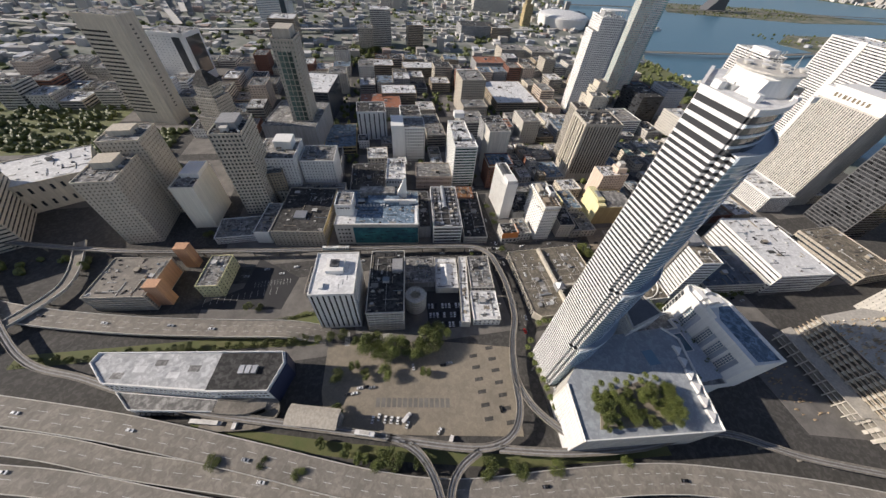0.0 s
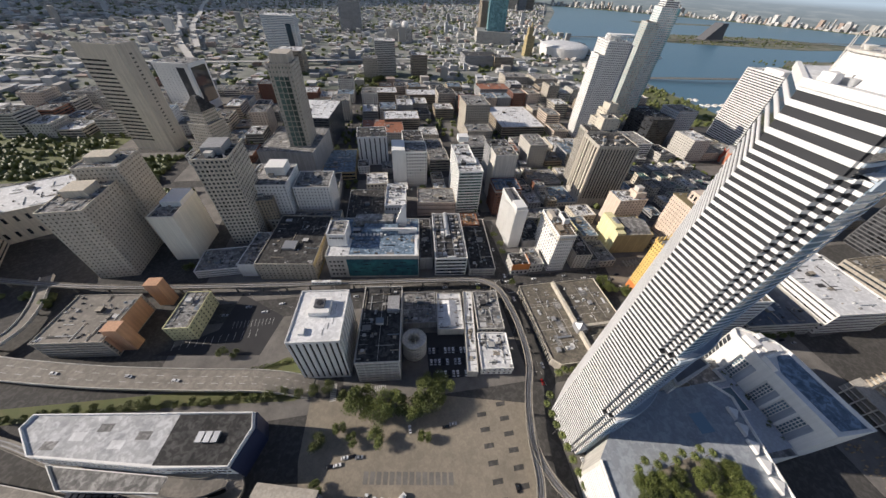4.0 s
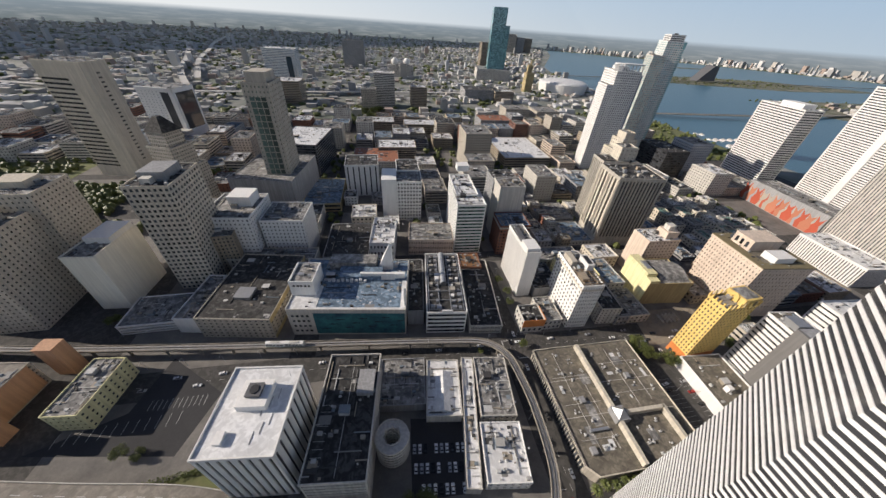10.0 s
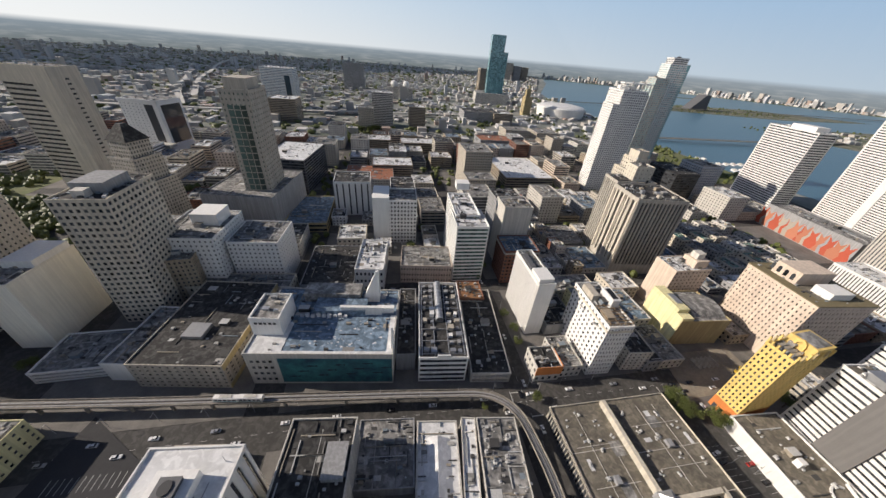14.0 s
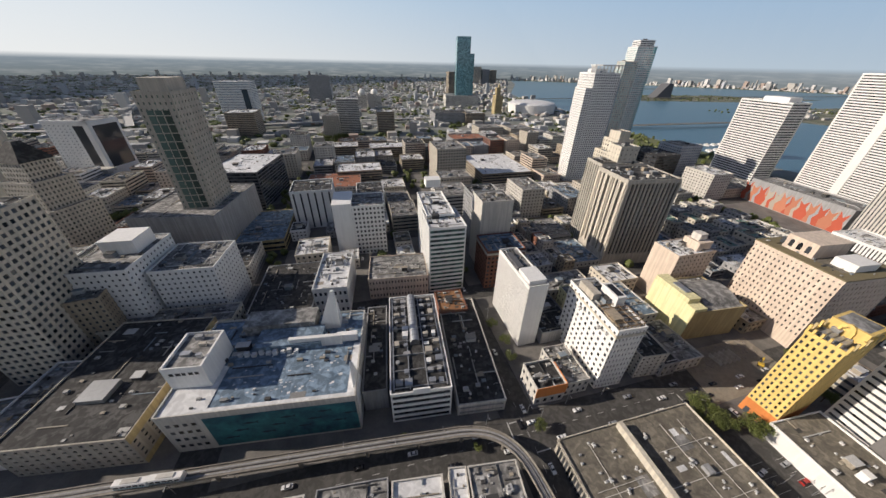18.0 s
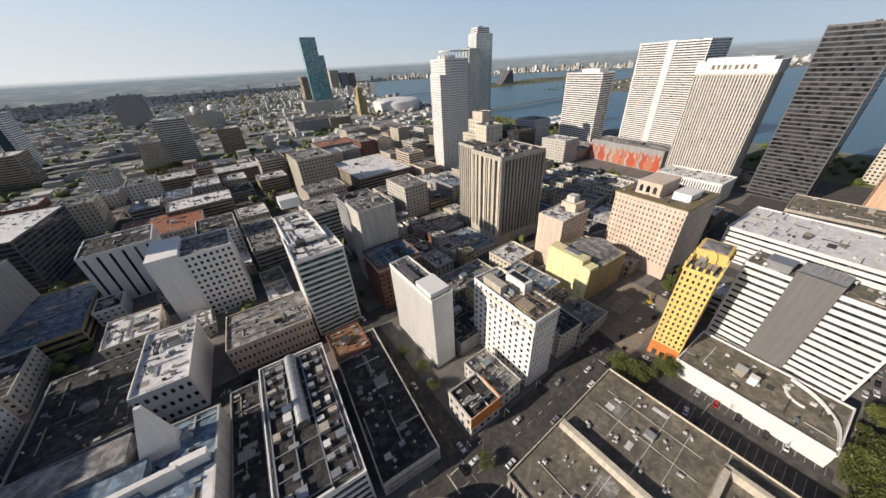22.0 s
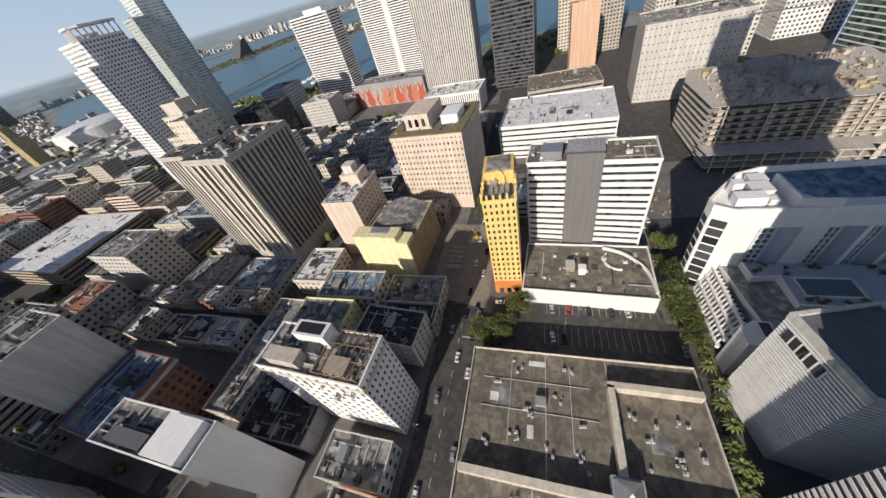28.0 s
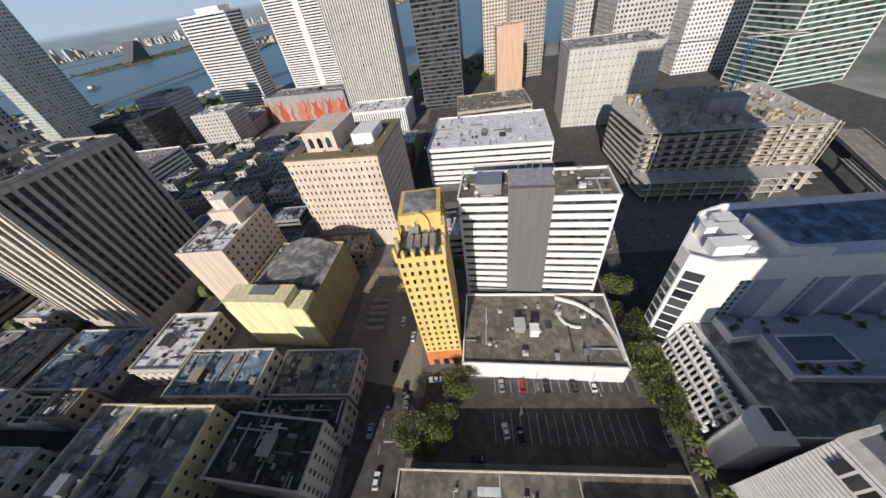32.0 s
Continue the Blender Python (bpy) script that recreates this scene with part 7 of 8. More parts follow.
for i in range(10):
    for j in range(3):
        if (i * 5 + j * 3) % 7:
            park(-39 + i * 2.9, 204 + j * 9 - i * 0.3, 84, (0, 0, 2, 0, 1)[(i + j) % 5], 0.17)
for y, k in ((237, 2), (230, 3), (222, 1), (213, 1), (207, 0)):
    park(143.4, y, 4, k, 0.17)
park(129.5, 237, 10, 0, 0.17), park(128.5, 232.5, 8, 1, 0.17), park(146, 260.5, 92, 0), park(122, 246, 90, 1, 0.17)
rng = random.Random(21)
for i in range(26):
    park(-210 + i * 14 + rng.uniform(-4, 4), 275 - i * 0.2 if i % 2 else 281, 0 if i % 2 else 180, rng.choice((0, 0, 1, 2)))
for i in range(22):
    park(36 if i % 2 else 41, 112 + i * 15 + rng.uniform(-5, 5), 90 if i % 2 else 270, rng.choice((0, 1, 2, 2, 3 if i == 5 else 0)))
for i in range(12):
    park(118 + i * 9 + rng.uniform(-3, 3), 271 if i % 2 else 276, 0, rng.choice((0, 1, 2)))
for i in range(8):
    park(128 + i * 12, 187.5 if i % 2 else 190.5, 0, rng.choice((0, 1, 2)))
for x, y in ((-80, 139), (-76, 138), (-72, 137), (-88, 140), (-84, 141)):
    park(x, y + 1.5, 75, 0, 0.17)
for x, y, r, k in ((-66, 135, 60, 0), (-46, 128, 50, 0), (-104, 160, 0, 1), (-100, 160, 5, 0), (-58, 172, 90, 0), (-36, 170, 0, 1), (-31, 171, 0, 2), (-2, 134, 90, 1)):
    park(x, y, r, k, 0.17)
for x, y, z, r, k in ((-330, 251, 5, -18, 1), (-282, 238, 5, -16, 0), (-235, 229, 5, -12, 2), (-205, 222, 5, -12, 0), (-300, 179, 5, -15, 0), (-230, 158, 5, -18, 0), (-160, 131, 5, -20, 2), (10, 89, 5, -6, 1), (95, 77, 5, -12, 1), (-286, 147, 4, -14, 0), (-190, 117, 4, -18, 1), (-150, 119, 3, -16, 0)):
    park(x, y, r, k, z)
for i in range(14):
    park(-92 + i * 5, 377 + i % 2 * 6, 0, rng.choice((0, 1, 2)))

# street lamps
lamp = thing("street_lamp", "slim grey street lamp with one arm", "street lamp", 0, 0, -60, group="street lamps")
part("pole", Boxes().tube(0, 0, 0, 8.5, 0.12, 0.08, 8), STEEL, lamp)
arm = part("arm", Boxes().box(0, 2.2, -0.05, 0.05, 8.4, 8.5), STEEL, lamp)
part("lantern", Boxes().box(1.6, 2.4, -0.15, 0.15, 8.25, 8.4), OFFWHITE, arm)
for i in range(14):
    copy_thing(lamp, pose(47.5 if i % 2 else 29, 120 + i * 18, 0.15, 0, 0, 180 if i % 2 else 0))
    copy_thing(lamp, pose(-200 + i * 22, 285.5 + (i < 8) * 4, 0.15, 0, 0, -90))
for x, y in ((139, 208), (141, 226), (134, 232)):
    copy_thing(lamp, pose(x, y, 0.17, 0, 0, 180))

# cleared site by the theatre: heaps of rubble, a digger
rng = random.Random(77)
RUBBLE = surface("broken_concrete", (0.33, 0.29, 0.25), 0.95, 0.3, 0.4, 3.0)
heap = Boxes()
for i in range(240):
    x, y = rng.uniform(146, 203), rng.uniform(284, 297)
    a, c, e = rng.uniform(0.15, 0.8), rng.uniform(0.15, 0.8), rng.uniform(0.1, 0.6)
    heap.prism([(x + a, y), (x + a * 0.4, y + c), (x - a, y + c * 0.5), (x - a * 0.6, y - c), (x + a * 0.5, y - c * 0.8)], 0.16, 0.16 + e)
solid("rubble", heap, RUBBLE, "heaps of broken pale concrete rubble", "rubble", kind="stuff")
wl = Boxes()
for i in range(5):
    wl.box(168 + i * 3.6, 168.5 + i * 3.6, 284, 292, 0.17, 2.6)
tagged(new("ruined_wall", wl.mesh("ruined_wall", BEIGE)), "row of broken concrete cross walls", "wall", kind="stuff")
dg = thing("excavator", "small yellow excavator on the cleared site", "excavator", 192, 279, 0.16, 30)
DIGY = surface("excavator_yellow", (0.62, 0.42, 0.05), 0.5)
for s in (-1, 1):
    part("crawler", Boxes().box(-1.8, 1.8, s * 1.0 - 0.3, s * 1.0 + 0.3, 0, 0.8), BLACK, dg)
part("house", Boxes().box(-1.6, 1.2, -1.2, 1.2, 0.85, 2.0), DIGY, dg)
part("cab", Boxes().box(0.1, 1.3, 0.2, 1.2, 2.0, 3.1), BLACKGLASS, dg)
for m, nm, l in ((pose(1.2, -0.2, 1.6, 0, -40, 0), "boom", 3.6), (pose(3.9, -0.2, 3.9, 0, 55, 0), "stick", 2.8)):
    part(nm, Boxes().box(0, l, -0.2, 0.2, -0.25, 0.25), DIGY, dg).matrix_basis = m
part("bucket", Boxes().prism([(5.2, -0.7), (6.2, -0.7), (6.2, 0.3), (5.2, 0.3)], 0.6, 1.5), BLACK, dg)
# brick walk along the second street
BRICKWALK = surface("brick_paving", (0.30, 0.19, 0.13), 0.9, 0.25, 0.3, 5.0, other=(0.22, 0.15, 0.11))
sheet("pavement", [(118, 182.4), (151, 182.4), (151, 185.6), (118, 185.6)], BRICKWALK, "reddish brick pavement by the garage", 0.165, 0.4)
sheet("pavement", [(151.2, 187), (178, 187), (178, 190), (151.2, 190)], BRICKWALK, "reddish brick pavement by the court block", 0.165, 0.4)
for i in range(9):
    copy_thing(palm, pose(46.8 + i * 5.6, 189.6 + i % 2 * 1.3, 0.15, 0, 0, i * 47))

sheet("lot", [(206, 84), (262, 70), (262, 192), (206, 192)], PAVE, "dusty building site ground by the frame", 0.17, 0.4)
TANBOARD = surface("site_timber", (0.36, 0.27, 0.17), 0.9, 0.3, 0.8, 4.0)
pile = Boxes()
for i in range(120):
    x, y = rng.uniform(208, 236), rng.uniform(90, 188)
    a, c = rng.uniform(0.4, 2.6), rng.uniform(0.3, 1.4)
    pile.box(x, x + a, y, y + c, 0.17, 0.17 + rng.uniform(0.2, 1.6))
solid("site_material", pile, TANBOARD, "stacks of boards and blocks on the site", "building material", kind="stuff")

# parked service trucks below the hall terrace, hedges along the ramp
truck = thing("box_truck", "white box truck parked below the hall", "truck", -196, 158, 0.1, -10, group="box trucks")
part("box", Boxes().box(-3.6, 1.6, -1.2, 1.2, 0.9, 3.4), WHITE, truck)
cabin2 = part("cab", Boxes().box(1.7, 3.5, -1.1, 1.1, 0.6, 2.5), WHITE, truck)
part("windscreen", Boxes().box(3.5, 3.56, -0.95, 0.95, 1.5, 2.3), BLACKGLASS, cabin2)
for x in (-2.6, 2.4):
    for y in (-1.0, 1.0):
        part("wheel", Boxes().tube(0, 0, -0.15, 0.15, 0.45, 0.45, 12), BLACK, truck).matrix_basis = pose(x, y, 0.45, 90, 0, 0)
for x, y, r in ((-192, 157, -10), (-188, 156, -10), (-184, 155, -12), (-172, 153, 80), (-66, 139, 40), (-40, 121, 60)):
    copy_thing(truck, pose(x, y, 0.1, 0, 0, r))
hedge = Boxes()
rng = random.Random(5)
for i in range(1500):
    u = rng.random()
    x, y = (-330 + u * 195, 214 - u * 10) if i % 2 else (-172 + u * 52, 224 + u * 6)
    c = Vector((x, y + rng.uniform(-1.6, 1.6), rng.uniform(0.3, 2.2)))
    n = len(hedge.v)
    hedge.v += [tuple(c + Vector((rng.uniform(-0.6, 0.6), rng.uniform(-0.6, 0.6), rng.uniform(-0.4, 0.5)))) for _ in range(4)]
    hedge.f.append((n, n + 1, n + 2, n + 3))
solid("hedge", hedge, LEAF, "ragged green hedge along the ramp", "hedge", kind="stuff")
zebra = Boxes()
for k in range(10):
    zebra.box(-84 + k * 1.3, -83.4 + k * 1.3, 198, 202, 0.175, 0.185)
    zebra.box(-108, -104, 196 + k * 1.2, 196.6 + k * 1.2, 0.175, 0.185)
solid("crossing_marking", zebra, LINEWHITE, "white zebra crossings by the lot", kind="stuff")

# ---- mid-distance and far town ----
teal = building("residence_tower", "pair of tall teal glass towers on a podium", 392, 1590, 446, 1640, 246, TEALGLASS, "bands", 5, 3.6, wh=0.7, glass=TEALGLASS, rot=-10)
building("", "", 425, 1600, 470, 1670, 190, TEALGLASS, "bands", 5, 3.6, wh=0.7, glass=TEALGLASS, under=teal, rot=-10)
building("", "", 350, 1560, 490, 1690, 40, OFFWHITE, "grid", 5, 4, under=teal, rot=-10)
ar = thing("arena", "large round white arena with a domed roof", "arena", 625, 1365)
part("drum", Boxes().tube(0, 0, 0, 30, 86, 90, 48), WHITE, ar)
dome = Boxes()
for k in range(5):
    r, z = 88 * math.cos(k * 0.3), 30 + 12 * math.sin(k * 0.3)
    dome.v += [(r * math.cos(a * math.tau / 48), r * math.sin(a * math.tau / 48), z) for a in range(48)]
for k in range(4):
    dome.f += [(k * 48 + a, k * 48 + (a + 1) % 48, (k + 1) * 48 + (a + 1) % 48, (k + 1) * 48 + a) for a in range(48)]
dome.f.append(tuple(4 * 48 + a for a in range(48)))
part("dome", dome, ROOF_WHITE, ar)
ft = building("bell_tower", "old ochre tower with a tapering top", 454.5, 1318, 482.5, 1346, 60, OCHRE, "grid", 4, 4, 0.4, 0.5)
building("", "", 458, 1324, 474, 1340, 24, OCHRE, "grid", 3, 4, under=ft, z=60)
part("spire", Boxes().tube(0, 0, 84, 98, 5, 1.2, 8), OCHRE, ft)
dm = building("domed_block", "grey block with two white roof domes", -28.3, 1557, 71.7, 1607, 40, OFFWHITE, "grid", 5, 4)
for x in (-22, 26):
    ball = Boxes()
    for k in range(1, 8):
        ball.v += [(x + 13 * math.sin(k * math.pi / 8) * math.cos(a * math.tau / 16), 13 * math.sin(k * math.pi / 8) * math.sin(a * math.tau / 16), 52 - 13 * math.cos(k * math.pi / 8)) for a in range(16)]
    for k in range(6):
        ball.f += [(k * 16 + a, k * 16 + (a + 1) % 16, (k + 1) * 16 + (a + 1) % 16, (k + 1) * 16 + a) for a in range(16)]
    ball.f += [tuple(reversed(range(16))), tuple(range(96, 112))]
    part("radar_dome", ball, WHITE, dm, "white radar dome")
hull = Boxes()
hull.v += [(-60, -30, 0), (60, -30, 0), (60, 30, 0), (-60, 30, 0), (20, -30, 80), (50, -30, 80), (50, 30, 80), (20, 30, 80)]
hull.f += [tuple(q) for q in CUBE_F]
hb_ = thing("wedge_building", "dark wedge-shaped building on the island", "building", 1774, 1886)
part("wall", hull, DARKGREY, hb_)
for args in ((-218, 1790, -128, 1850, 101), (-310, 1030, -250, 1090, 50), (-70, 1015, -20, 1060, 78), (-100, 960, -66, 1000, 50), (20, 1000, 60, 1040, 52), (60, 540, 98, 570, 38), (68, 452, 96, 480, 50), (70, 600, 110, 650, 56),
             (96, 500, 130, 530, 24), (140, 610, 220, 720, 16), (150, 800, 220, 850, 26), (190, 1130, 300, 1200, 30), (280, 1120, 340, 1160, 30), (240, 900, 300, 950, 28), (320, 900, 380, 960, 24), (1060, 3300, 1140, 3380, 140), (1160, 3320, 1230, 3380, 120), (1250, 3340, 1310, 3400, 115),
             (440, 1900, 480, 1950, 120), (500, 2000, 540, 2040, 110), (-90, 790, -30, 830, 22), (-10, 790, 60, 830, 18), (36, 700, 72, 735, 18), (-96, 590, -30, 650, 18), (-60, 640, 0, 680, 22)):
    x0, y0, x1, y1, h = args
    k = int(x0 * 3 + y0 * 7) % 6
    building("town_block", ("pale", "white", "grey", "cream", "tan", "blue-grey")[k] + " mid-rise town block with rows of windows", x0, y0, x1, y1, h, (BEIGE, OFFWHITE, GREY, CREAM, TAN, BLUEGREY)[k], ("grid", "bands", "grid")[k % 3], 3.6, 3.8, 0.5, 0.45,
             roof=(ROOF_GREY, ROOF_WHITE, TERRACOTTA if k == 2 and h < 30 else ROOF_DARK)[k % 3], group="town blocks")

TAKEN = [(o.matrix_basis.translation.x, o.matrix_basis.translation.y) for o in scene.objects if not o.parent and "building" in str(o.get("category", ""))]
# far house tones paled and drawn together to give distance haze
FARWALL, ft_, fbs = nodes_of("haze_paled_walls")
fg, fr_ = ft_.nodes.new("ShaderNodeNewGeometry"), ft_.nodes.new("ShaderNodeValToRGB")
for i, (p, c) in enumerate(((0.0, (0.36, 0.345, 0.32)), (0.22, (0.50, 0.49, 0.47)), (0.42, (0.29, 0.285, 0.28)), (0.55, (0.54, 0.53, 0.51)), (0.7, (0.40, 0.37, 0.33)), (0.82, (0.42, 0.43, 0.45)), (0.92, (0.33, 0.26, 0.22)))):
    e = fr_.color_ramp.elements[i] if i < 2 else fr_.color_ramp.elements.new(p)
    e.position, e.color = p, (*c, 1)
fr_.color_ramp.interpolation = "CONSTANT"
ft_.links.new(fg.outputs["Random Per Island"], fr_.inputs["Fac"])
ft_.links.new(fr_.outputs["Color"], fbs.inputs["Base Color"])
fbs.inputs["Roughness"].default_value = 0.85
rng = random.Random(33)


def wet(x, y):
    return x > 640 and y < 1000 or x > 740 + max(0, y - 1000) * 0.12 and y < 2200 or y >= 2200 and x > 900 + (y - 2200) * 0.46


# near blocks not yet filled: modest buildings with their own roofs
def free(x0, y0, x1, y1, gap=2.0):
    return not any(x0 < c + gap and x1 > a - gap and y0 < d + gap and y1 > b - gap for a, b, c, d in FOOT)


FOOT += [(-35, 198, -8, 240), (121, 194, 147, 264), (142, 266, 206, 299), (270, 60, 366, 165), (430, 370, 480, 480), (-130, 880, -60, 1040)]
PAINTS = ((BEIGE, "beige"), (OFFWHITE, "off-white"), (CREAM, "cream"), (WHITE, "white"), (GREY, "grey"), (OFFWHITE, "off-white"), (PINK, "pale pink"), (BEIGE, "beige"), (TAN, "tan"), (BRICK, "brick"))
ROOFS = ((ROOF_GREY, "grey"), (ROOF_WHITE, "white"), (ROOF_GREY, "grey"), (ROOF_BLUE, "bluish"), (ROOF_DARK, "dark"), (ROOF_WHITE, "white"), (ROOF_BROWN, "brown"))
count = 0
for big in (1, 0):
    for xa, xb in XS:
        for ya, yb in YS:
            if ya < 280 and not 120 < xa < 300 or count > 250:
                continue
            step = 32 if big else 17
            nx, ny = max(1, round((xb - xa) / step)), max(1, round((yb - ya) / (step * 1.2)))
            for i in range(nx):
                for j in range(ny):
                    cx, cy = xa + (i + 0.5) * (xb - xa) / nx, ya + (j + 0.5) * (yb - ya) / ny
                    w, d = (xb - xa) / nx * rng.uniform(0.84, 0.96), (yb - ya) / ny * rng.uniform(0.84, 0.96)
                    if not free(cx - w / 2, cy - d / 2, cx + w / 2, cy + d / 2) or (cx < -225 and cy < 520) or (cx < 40 and cy < 384) or (cx < -320 and cy < 640) or (not big and (cy > 560 or cx < -230)) or rng.random() < 0.12:
                        continue
                    h = rng.choice((8, 10, 12, 12, 16, 20, 26, 34) if big and cy > 480 else (5, 6, 7, 8, 9, 11, 13))
                    (m, mn), (r, rn) = rng.choice(PAINTS), rng.choice(ROOFS)
                    building("town_building", f"{mn} town building with a flat {rn} roof", cx - w / 2, cy - d / 2, cx + w / 2, cy + d / 2, h, m, rng.choice(("grid", "grid", "bands")), 4, 3.8, 0.42, 0.45,
                             roof=r, group="town buildings", simple=True, cornice=rng.random() < 0.4)
                    count += 1

# the low rows behind the dark roofs, wall to wall
rng = random.Random(71)
for step in (20, 11):
    for i in range(int(60 / step)):
        for j in range(int(165 / step)):
            cx, cy = 84 + (i + 0.5) * step, 366 + (j + 0.5) * step
            w, d = step * rng.uniform(0.9, 0.97), step * rng.uniform(0.9, 0.97)
            if not free(cx - w / 2, cy - d / 2, cx + w / 2, cy + d / 2, 0.4):
                continue
            (m, mn), (r, rn) = rng.choice(PAINTS), rng.choice(ROOFS)
            building("shop_building", f"low {mn} shop building with a flat {rn} roof", cx - w / 2, cy - d / 2, cx + w / 2, cy + d / 2, rng.choice((5, 6, 7, 8.5, 10, 12)), m, "grid", 4, 3.8, 0.42, 0.45,
                     roof=r, group="town buildings", simple=True, cornice=rng.random() < 0.4)

far = Boxes()
green = Boxes()
rng = random.Random(34)
for gx in range(-62, 40):
    for gy in range(8, 56):
        x0, y0 = gx * 82.0, 880 + (gy - 8) * 84.0
        for i in range(3 if gy > 26 else 4):
            x, y = x0 + rng.uniform(6, 68), y0 + rng.uniform(6, 68)
            if wet(x, y) or abs(x) > 4600 or y > 4700 or any(abs(x - a) < 45 and abs(y - b) < 45 for a, b in TAKEN):
                continue
            u = rng.random()
            h = rng.uniform(3.5, 9) if u < 0.8 else (rng.uniform(9, 18) if u < 0.985 else rng.uniform(25, 60))
            w, d = rng.uniform(9, 26), rng.uniform(9, 26)
            far.box(x, x + w, y, y + d, 0, h)
            if rng.random() < 0.3:
                far.box(x + w * 0.2, x + w * 0.5, y + d * 0.3, y + d * 0.6, h, h + 2.5)
for gx in range(-46, -7):
    for gy in range(0, 9):
        for i in range(3):
            x, y = gx * 85 + rng.uniform(0, 80), 150 + gy * 84 + rng.uniform(0, 80)
            if x > -650 or abs(x) > 4600:
                continue
            far.box(x, x + rng.uniform(10, 40), y, y + rng.uniform(10, 40), 0, rng.uniform(4, 14))
for i in range(900):
    x, y = rng.uniform(1500, 4700), rng.uniform(650, 1250)
    if 600 + (4700 - x) * 0.12 < y < 860 + (4700 - x) * 0.16 and i % 3 == 0:
        far.box(x, x + rng.uniform(10, 50), y, y + rng.uniform(8, 20), 0.4, rng.uniform(4, 14))
solid("far_houses", far, FARWALL, "pale houses and sheds of the far town", "houses", kind="stuff")


# the beach town across the bay
shore, strip = Boxes(), Boxes()
for i in range(620):
    a, r = math.radians(rng.uniform(4, 66)), rng.uniform(4520, 4760)
    x, y, w = r * math.cos(a), r * math.sin(a), rng.uniform(9, 34)
    h = rng.choice((10, 14, 18, 24, 30, 40, 40, 55, 75, 95)) * rng.uniform(0.8, 1.2) * (0.6 + 0.6 * noise.noise(Vector((a * 14, 0, 3))))
    shore.box(x, x + w, y, y + w * rng.uniform(0.6, 1.4), 0.4, max(6, h))
solid("far_shore_houses", shore, FARWALL, "pale towers of the beach town across the bay", "houses", kind="stuff")
ring_in, ring_out = [[(r * math.cos(math.radians(a)), r * math.sin(math.radians(a))) for a in range(2, 68, 2)] for r in (4490, 4790)]
strip.prism(ring_in[::-1] + ring_out, -0.2, 0.4)
solid("far_shore", strip, GRASSM, "low green shore across the bay", "shore", kind="structure")


def clump(bx, x, y, z, r, h):
    k = len(bx.v)
    for zz, rr in ((0.0, 0.55), (0.35, 1.0), (0.75, 0.8)):
        bx.v += [(x + r * rr * rng.uniform(0.75, 1.2) * math.cos(a * 1.047), y + r * rr * rng.uniform(0.75, 1.2) * math.sin(a * 1.047), z + h * zz) for a in range(6)]
    bx.v.append((x, y, z + h))
    for s in range(2):
        bx.f += [(k + s * 6 + a, k + s * 6 + (a + 1) % 6, k + s * 6 + 6 + (a + 1) % 6, k + s * 6 + 6 + a) for a in range(6)]
    bx.f += [(k + 12 + a, k + 12 + (a + 1) % 6, k + 18) for a in range(6)]


for i in range(15000):
    x = rng.uniform(-4600, 2200)
    y = 620 + 4100 * rng.random() ** 1.4 if x > -700 else 120 + 4500 * rng.random() ** 1.3
    if wet(x, y) or (x > -650 and y < 880) or noise.noise(Vector((x * 0.004, y * 0.004, 0))) < -0.12 - 0.1 * (x < -500):
        continue
    clump(green, x, y, 0, rng.uniform(3, 8) * (1 + y / 4000), rng.uniform(4, 10))
for x0, y0, x1, y1, n in ((560, 640, 690, 930, 160), (560, 150, 720, 330, 120), (-360, 560, -250, 700, 90), (-640, 510, -445, 690, 330), (-440, 508, -345, 560, 120), (-420, 465, -340, 505, 50), (-345, 430, -290, 470, 40), (-560, 400, -480, 470, 60), (-470, 300, -330, 318, 40), (1500, 1700, 2400, 2050, 220), (1450, 1150, 2200, 1330, 90), (-130, 880, -60, 1040, 60), (20, 640, 130, 700, 12)):
    for i in range(n):
        clump(green, rng.uniform(x0, x1), rng.uniform(y0, y1), 0.2, rng.uniform(2.5, 5), rng.uniform(4, 9))
for i in range(1700):
    x, y = rng.uniform(-230, 540), rng.uniform(384, 880)
    if free(x - 3, y - 3, x + 3, y + 3, 0.5) and noise.noise(Vector((x * 0.012, y * 0.012, 5))) > -0.1:
        clump(green, x, y, 0.2, rng.uniform(2.2, 4.2), rng.uniform(4, 8))
solid("far_trees", green, LEAF, "dark green tree clumps of the far town", "trees", kind="stuff")
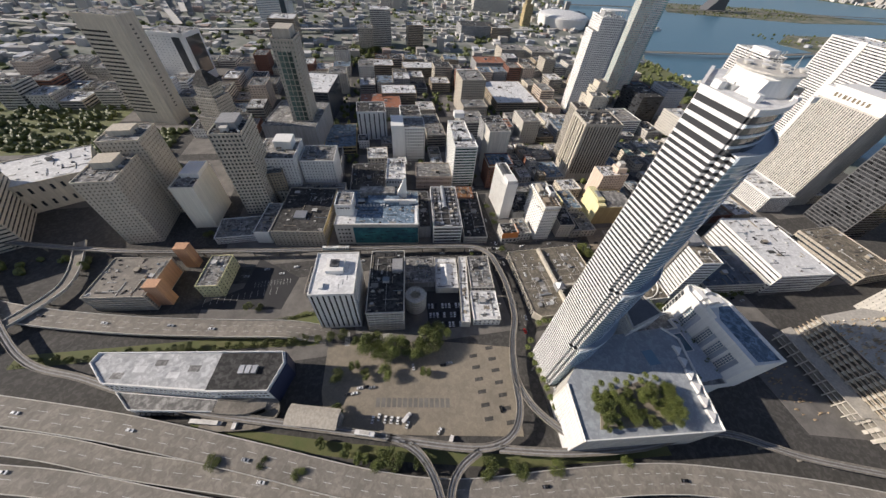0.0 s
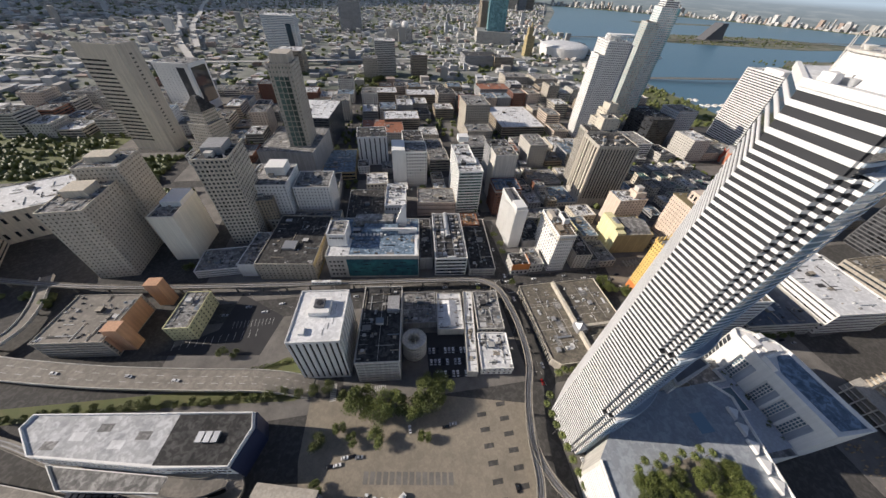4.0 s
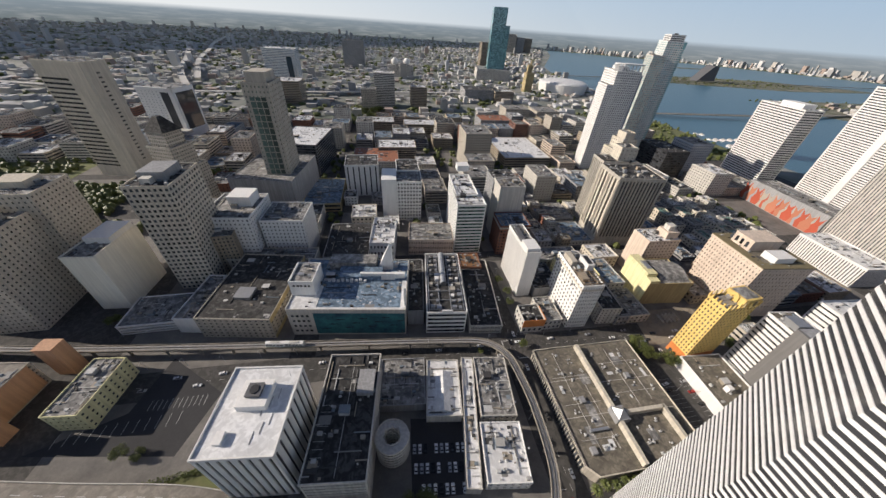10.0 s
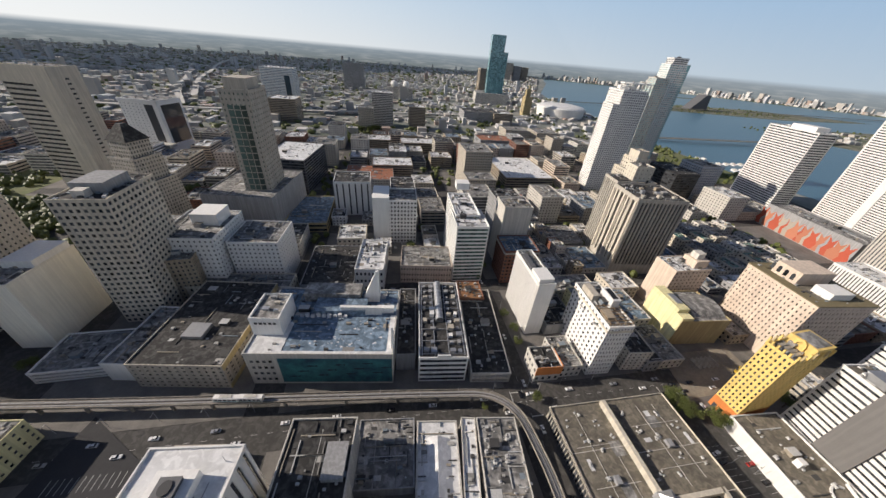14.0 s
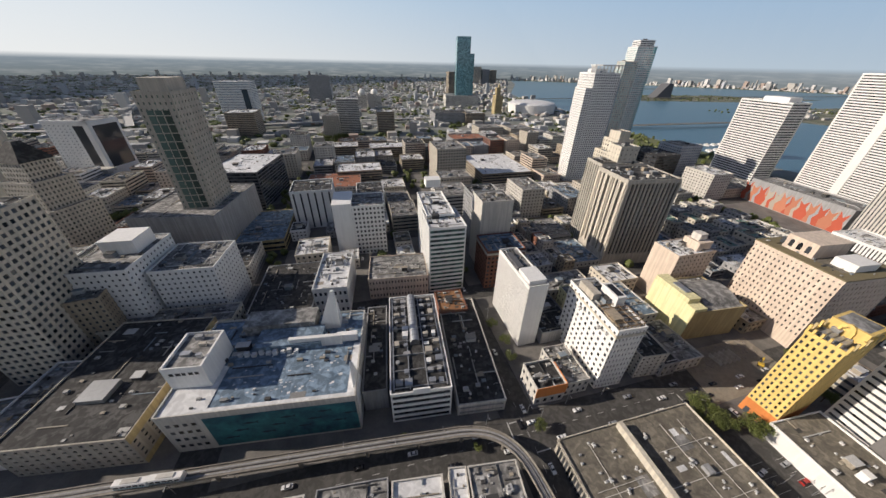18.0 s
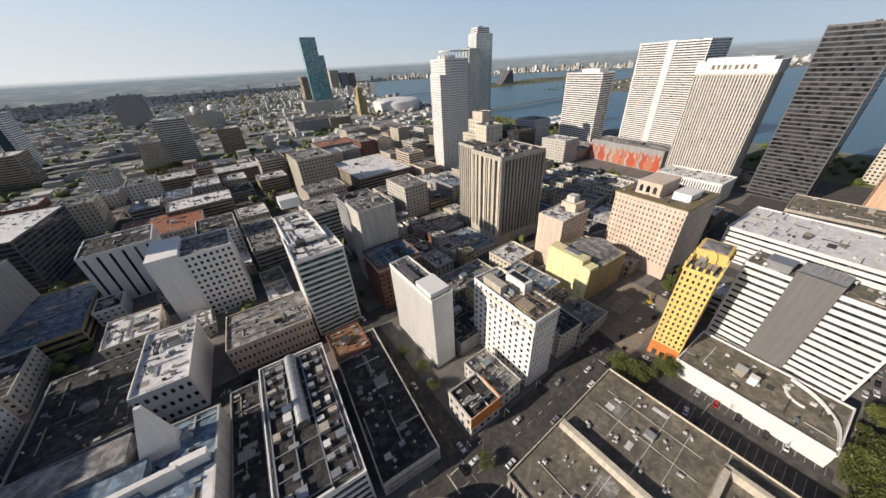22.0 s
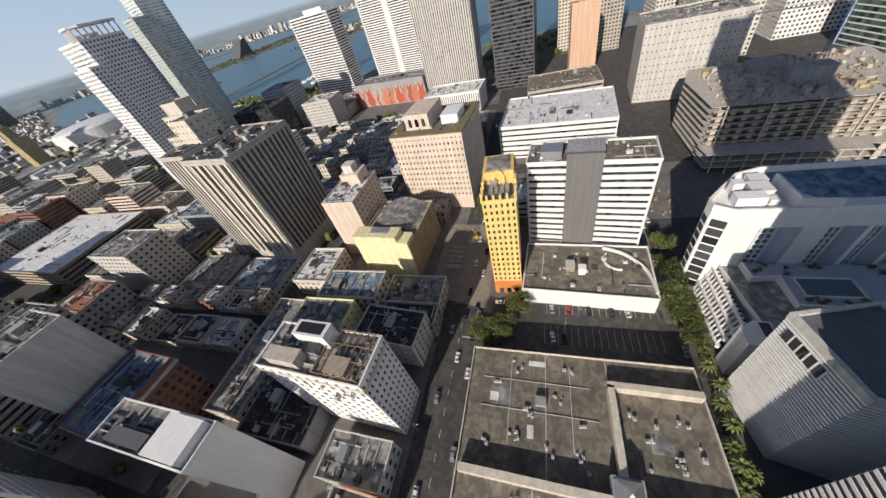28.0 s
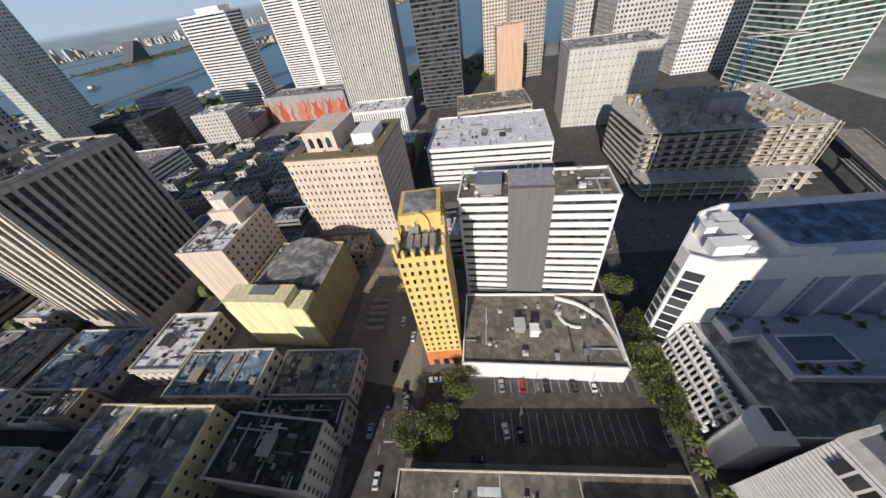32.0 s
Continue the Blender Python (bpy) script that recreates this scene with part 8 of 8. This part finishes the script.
for pts in ([(-560, 1150), (-719, 1459), (-863, 1823), (-1080, 2316), (-1238, 2526), (-1900, 2700)], [(-600, 1300), (-778, 1730), (-900, 2123), (-1072, 2652), (-1300, 3600)], [(-2600, 1500), (-1800, 1300), (-1000, 1150), (-560, 1100), (0, 1180), (450, 1220)], [(-3000, 520), (-1500, 560), (-900, 500), (-560, 400)]):
    p = smooth([(x, y, 10) for x, y in pts], 6)
    tagged(new("flyover", swept(Boxes(), p, [(-9, -1.2), (9, -1.2), (9, 0.8), (8.5, 0.8), (8.5, 0), (-8.5, 0), (-8.5, 0.8), (-9, 0.8)]).mesh("flyover", FLYOVER)), "far pale concrete highway flyover", "road")
# boats
boat = thing("boat", "small white motor boat at its mooring", "boat", 0, 0, -70, group="moored boats")
part("hull", Boxes().prism([(-6, -1.8), (3, -1.8), (7, 0), (3, 1.8), (-6, 1.8)], 0, 1.6), WHITE, boat)
part("cabin", Boxes().box(-3, 2, -1.2, 1.2, 1.6, 3), OFFWHITE, boat)
for i in range(44):
    x, y = 705 + (i % 20) * 7, 720 + (i // 20) * 44 + (i % 3) * 4
    copy_thing(boat, pose(x, y, -0.1, 0, 0, 90 + i % 2 * 180))
fb2 = copy_thing(boat, pose(1010, 1330, -0.1, 0, 0, 200))
fb2.scale = (4, 4, 4)
fb3 = copy_thing(boat, pose(900, 300, -0.1, 0, 0, 120))
fb3.scale = (1.6, 1.6, 1.6)

# traffic in the streets round the frame and the office slab
rng = random.Random(83)
for i in range(7):
    x = 204 + i * 8.4 + rng.uniform(-0.6, 0.6)
    park(x, 187.5 + (i % 2) * 3.4, 4 + (i % 2) * 180, i % len(CARS), 0.17)
for i in range(7):
    plant(204 + i * 8.5, 194.2, 0.6 + i % 3 * 0.12)

# the first of each repeated kind takes its own place
for first, place in ((ac, pose(58, 232, 8.8)), (ac2, pose(64, 248, 8.8)), (boat, pose(705, 702, -0.1, 0, 0, 90)), (palm, pose(34.5, 176, 0.15)), (lamp, pose(29, 372, 0.15)), (KINDS[0], pose(-112, 172, 0.15)), (KINDS[1], pose(-100, 178, 0.15)), (KINDS[2], pose(-84, 194, 0.15)),
                     (CARS[0], pose(-96, 163, 0.17)), (CARS[1], pose(-92, 163, 0.17)), (CARS[2], pose(-88, 162, 0.17)), (CARS[3], pose(33, 262, 0, 0, 0, 90))):
    first.matrix_basis = place
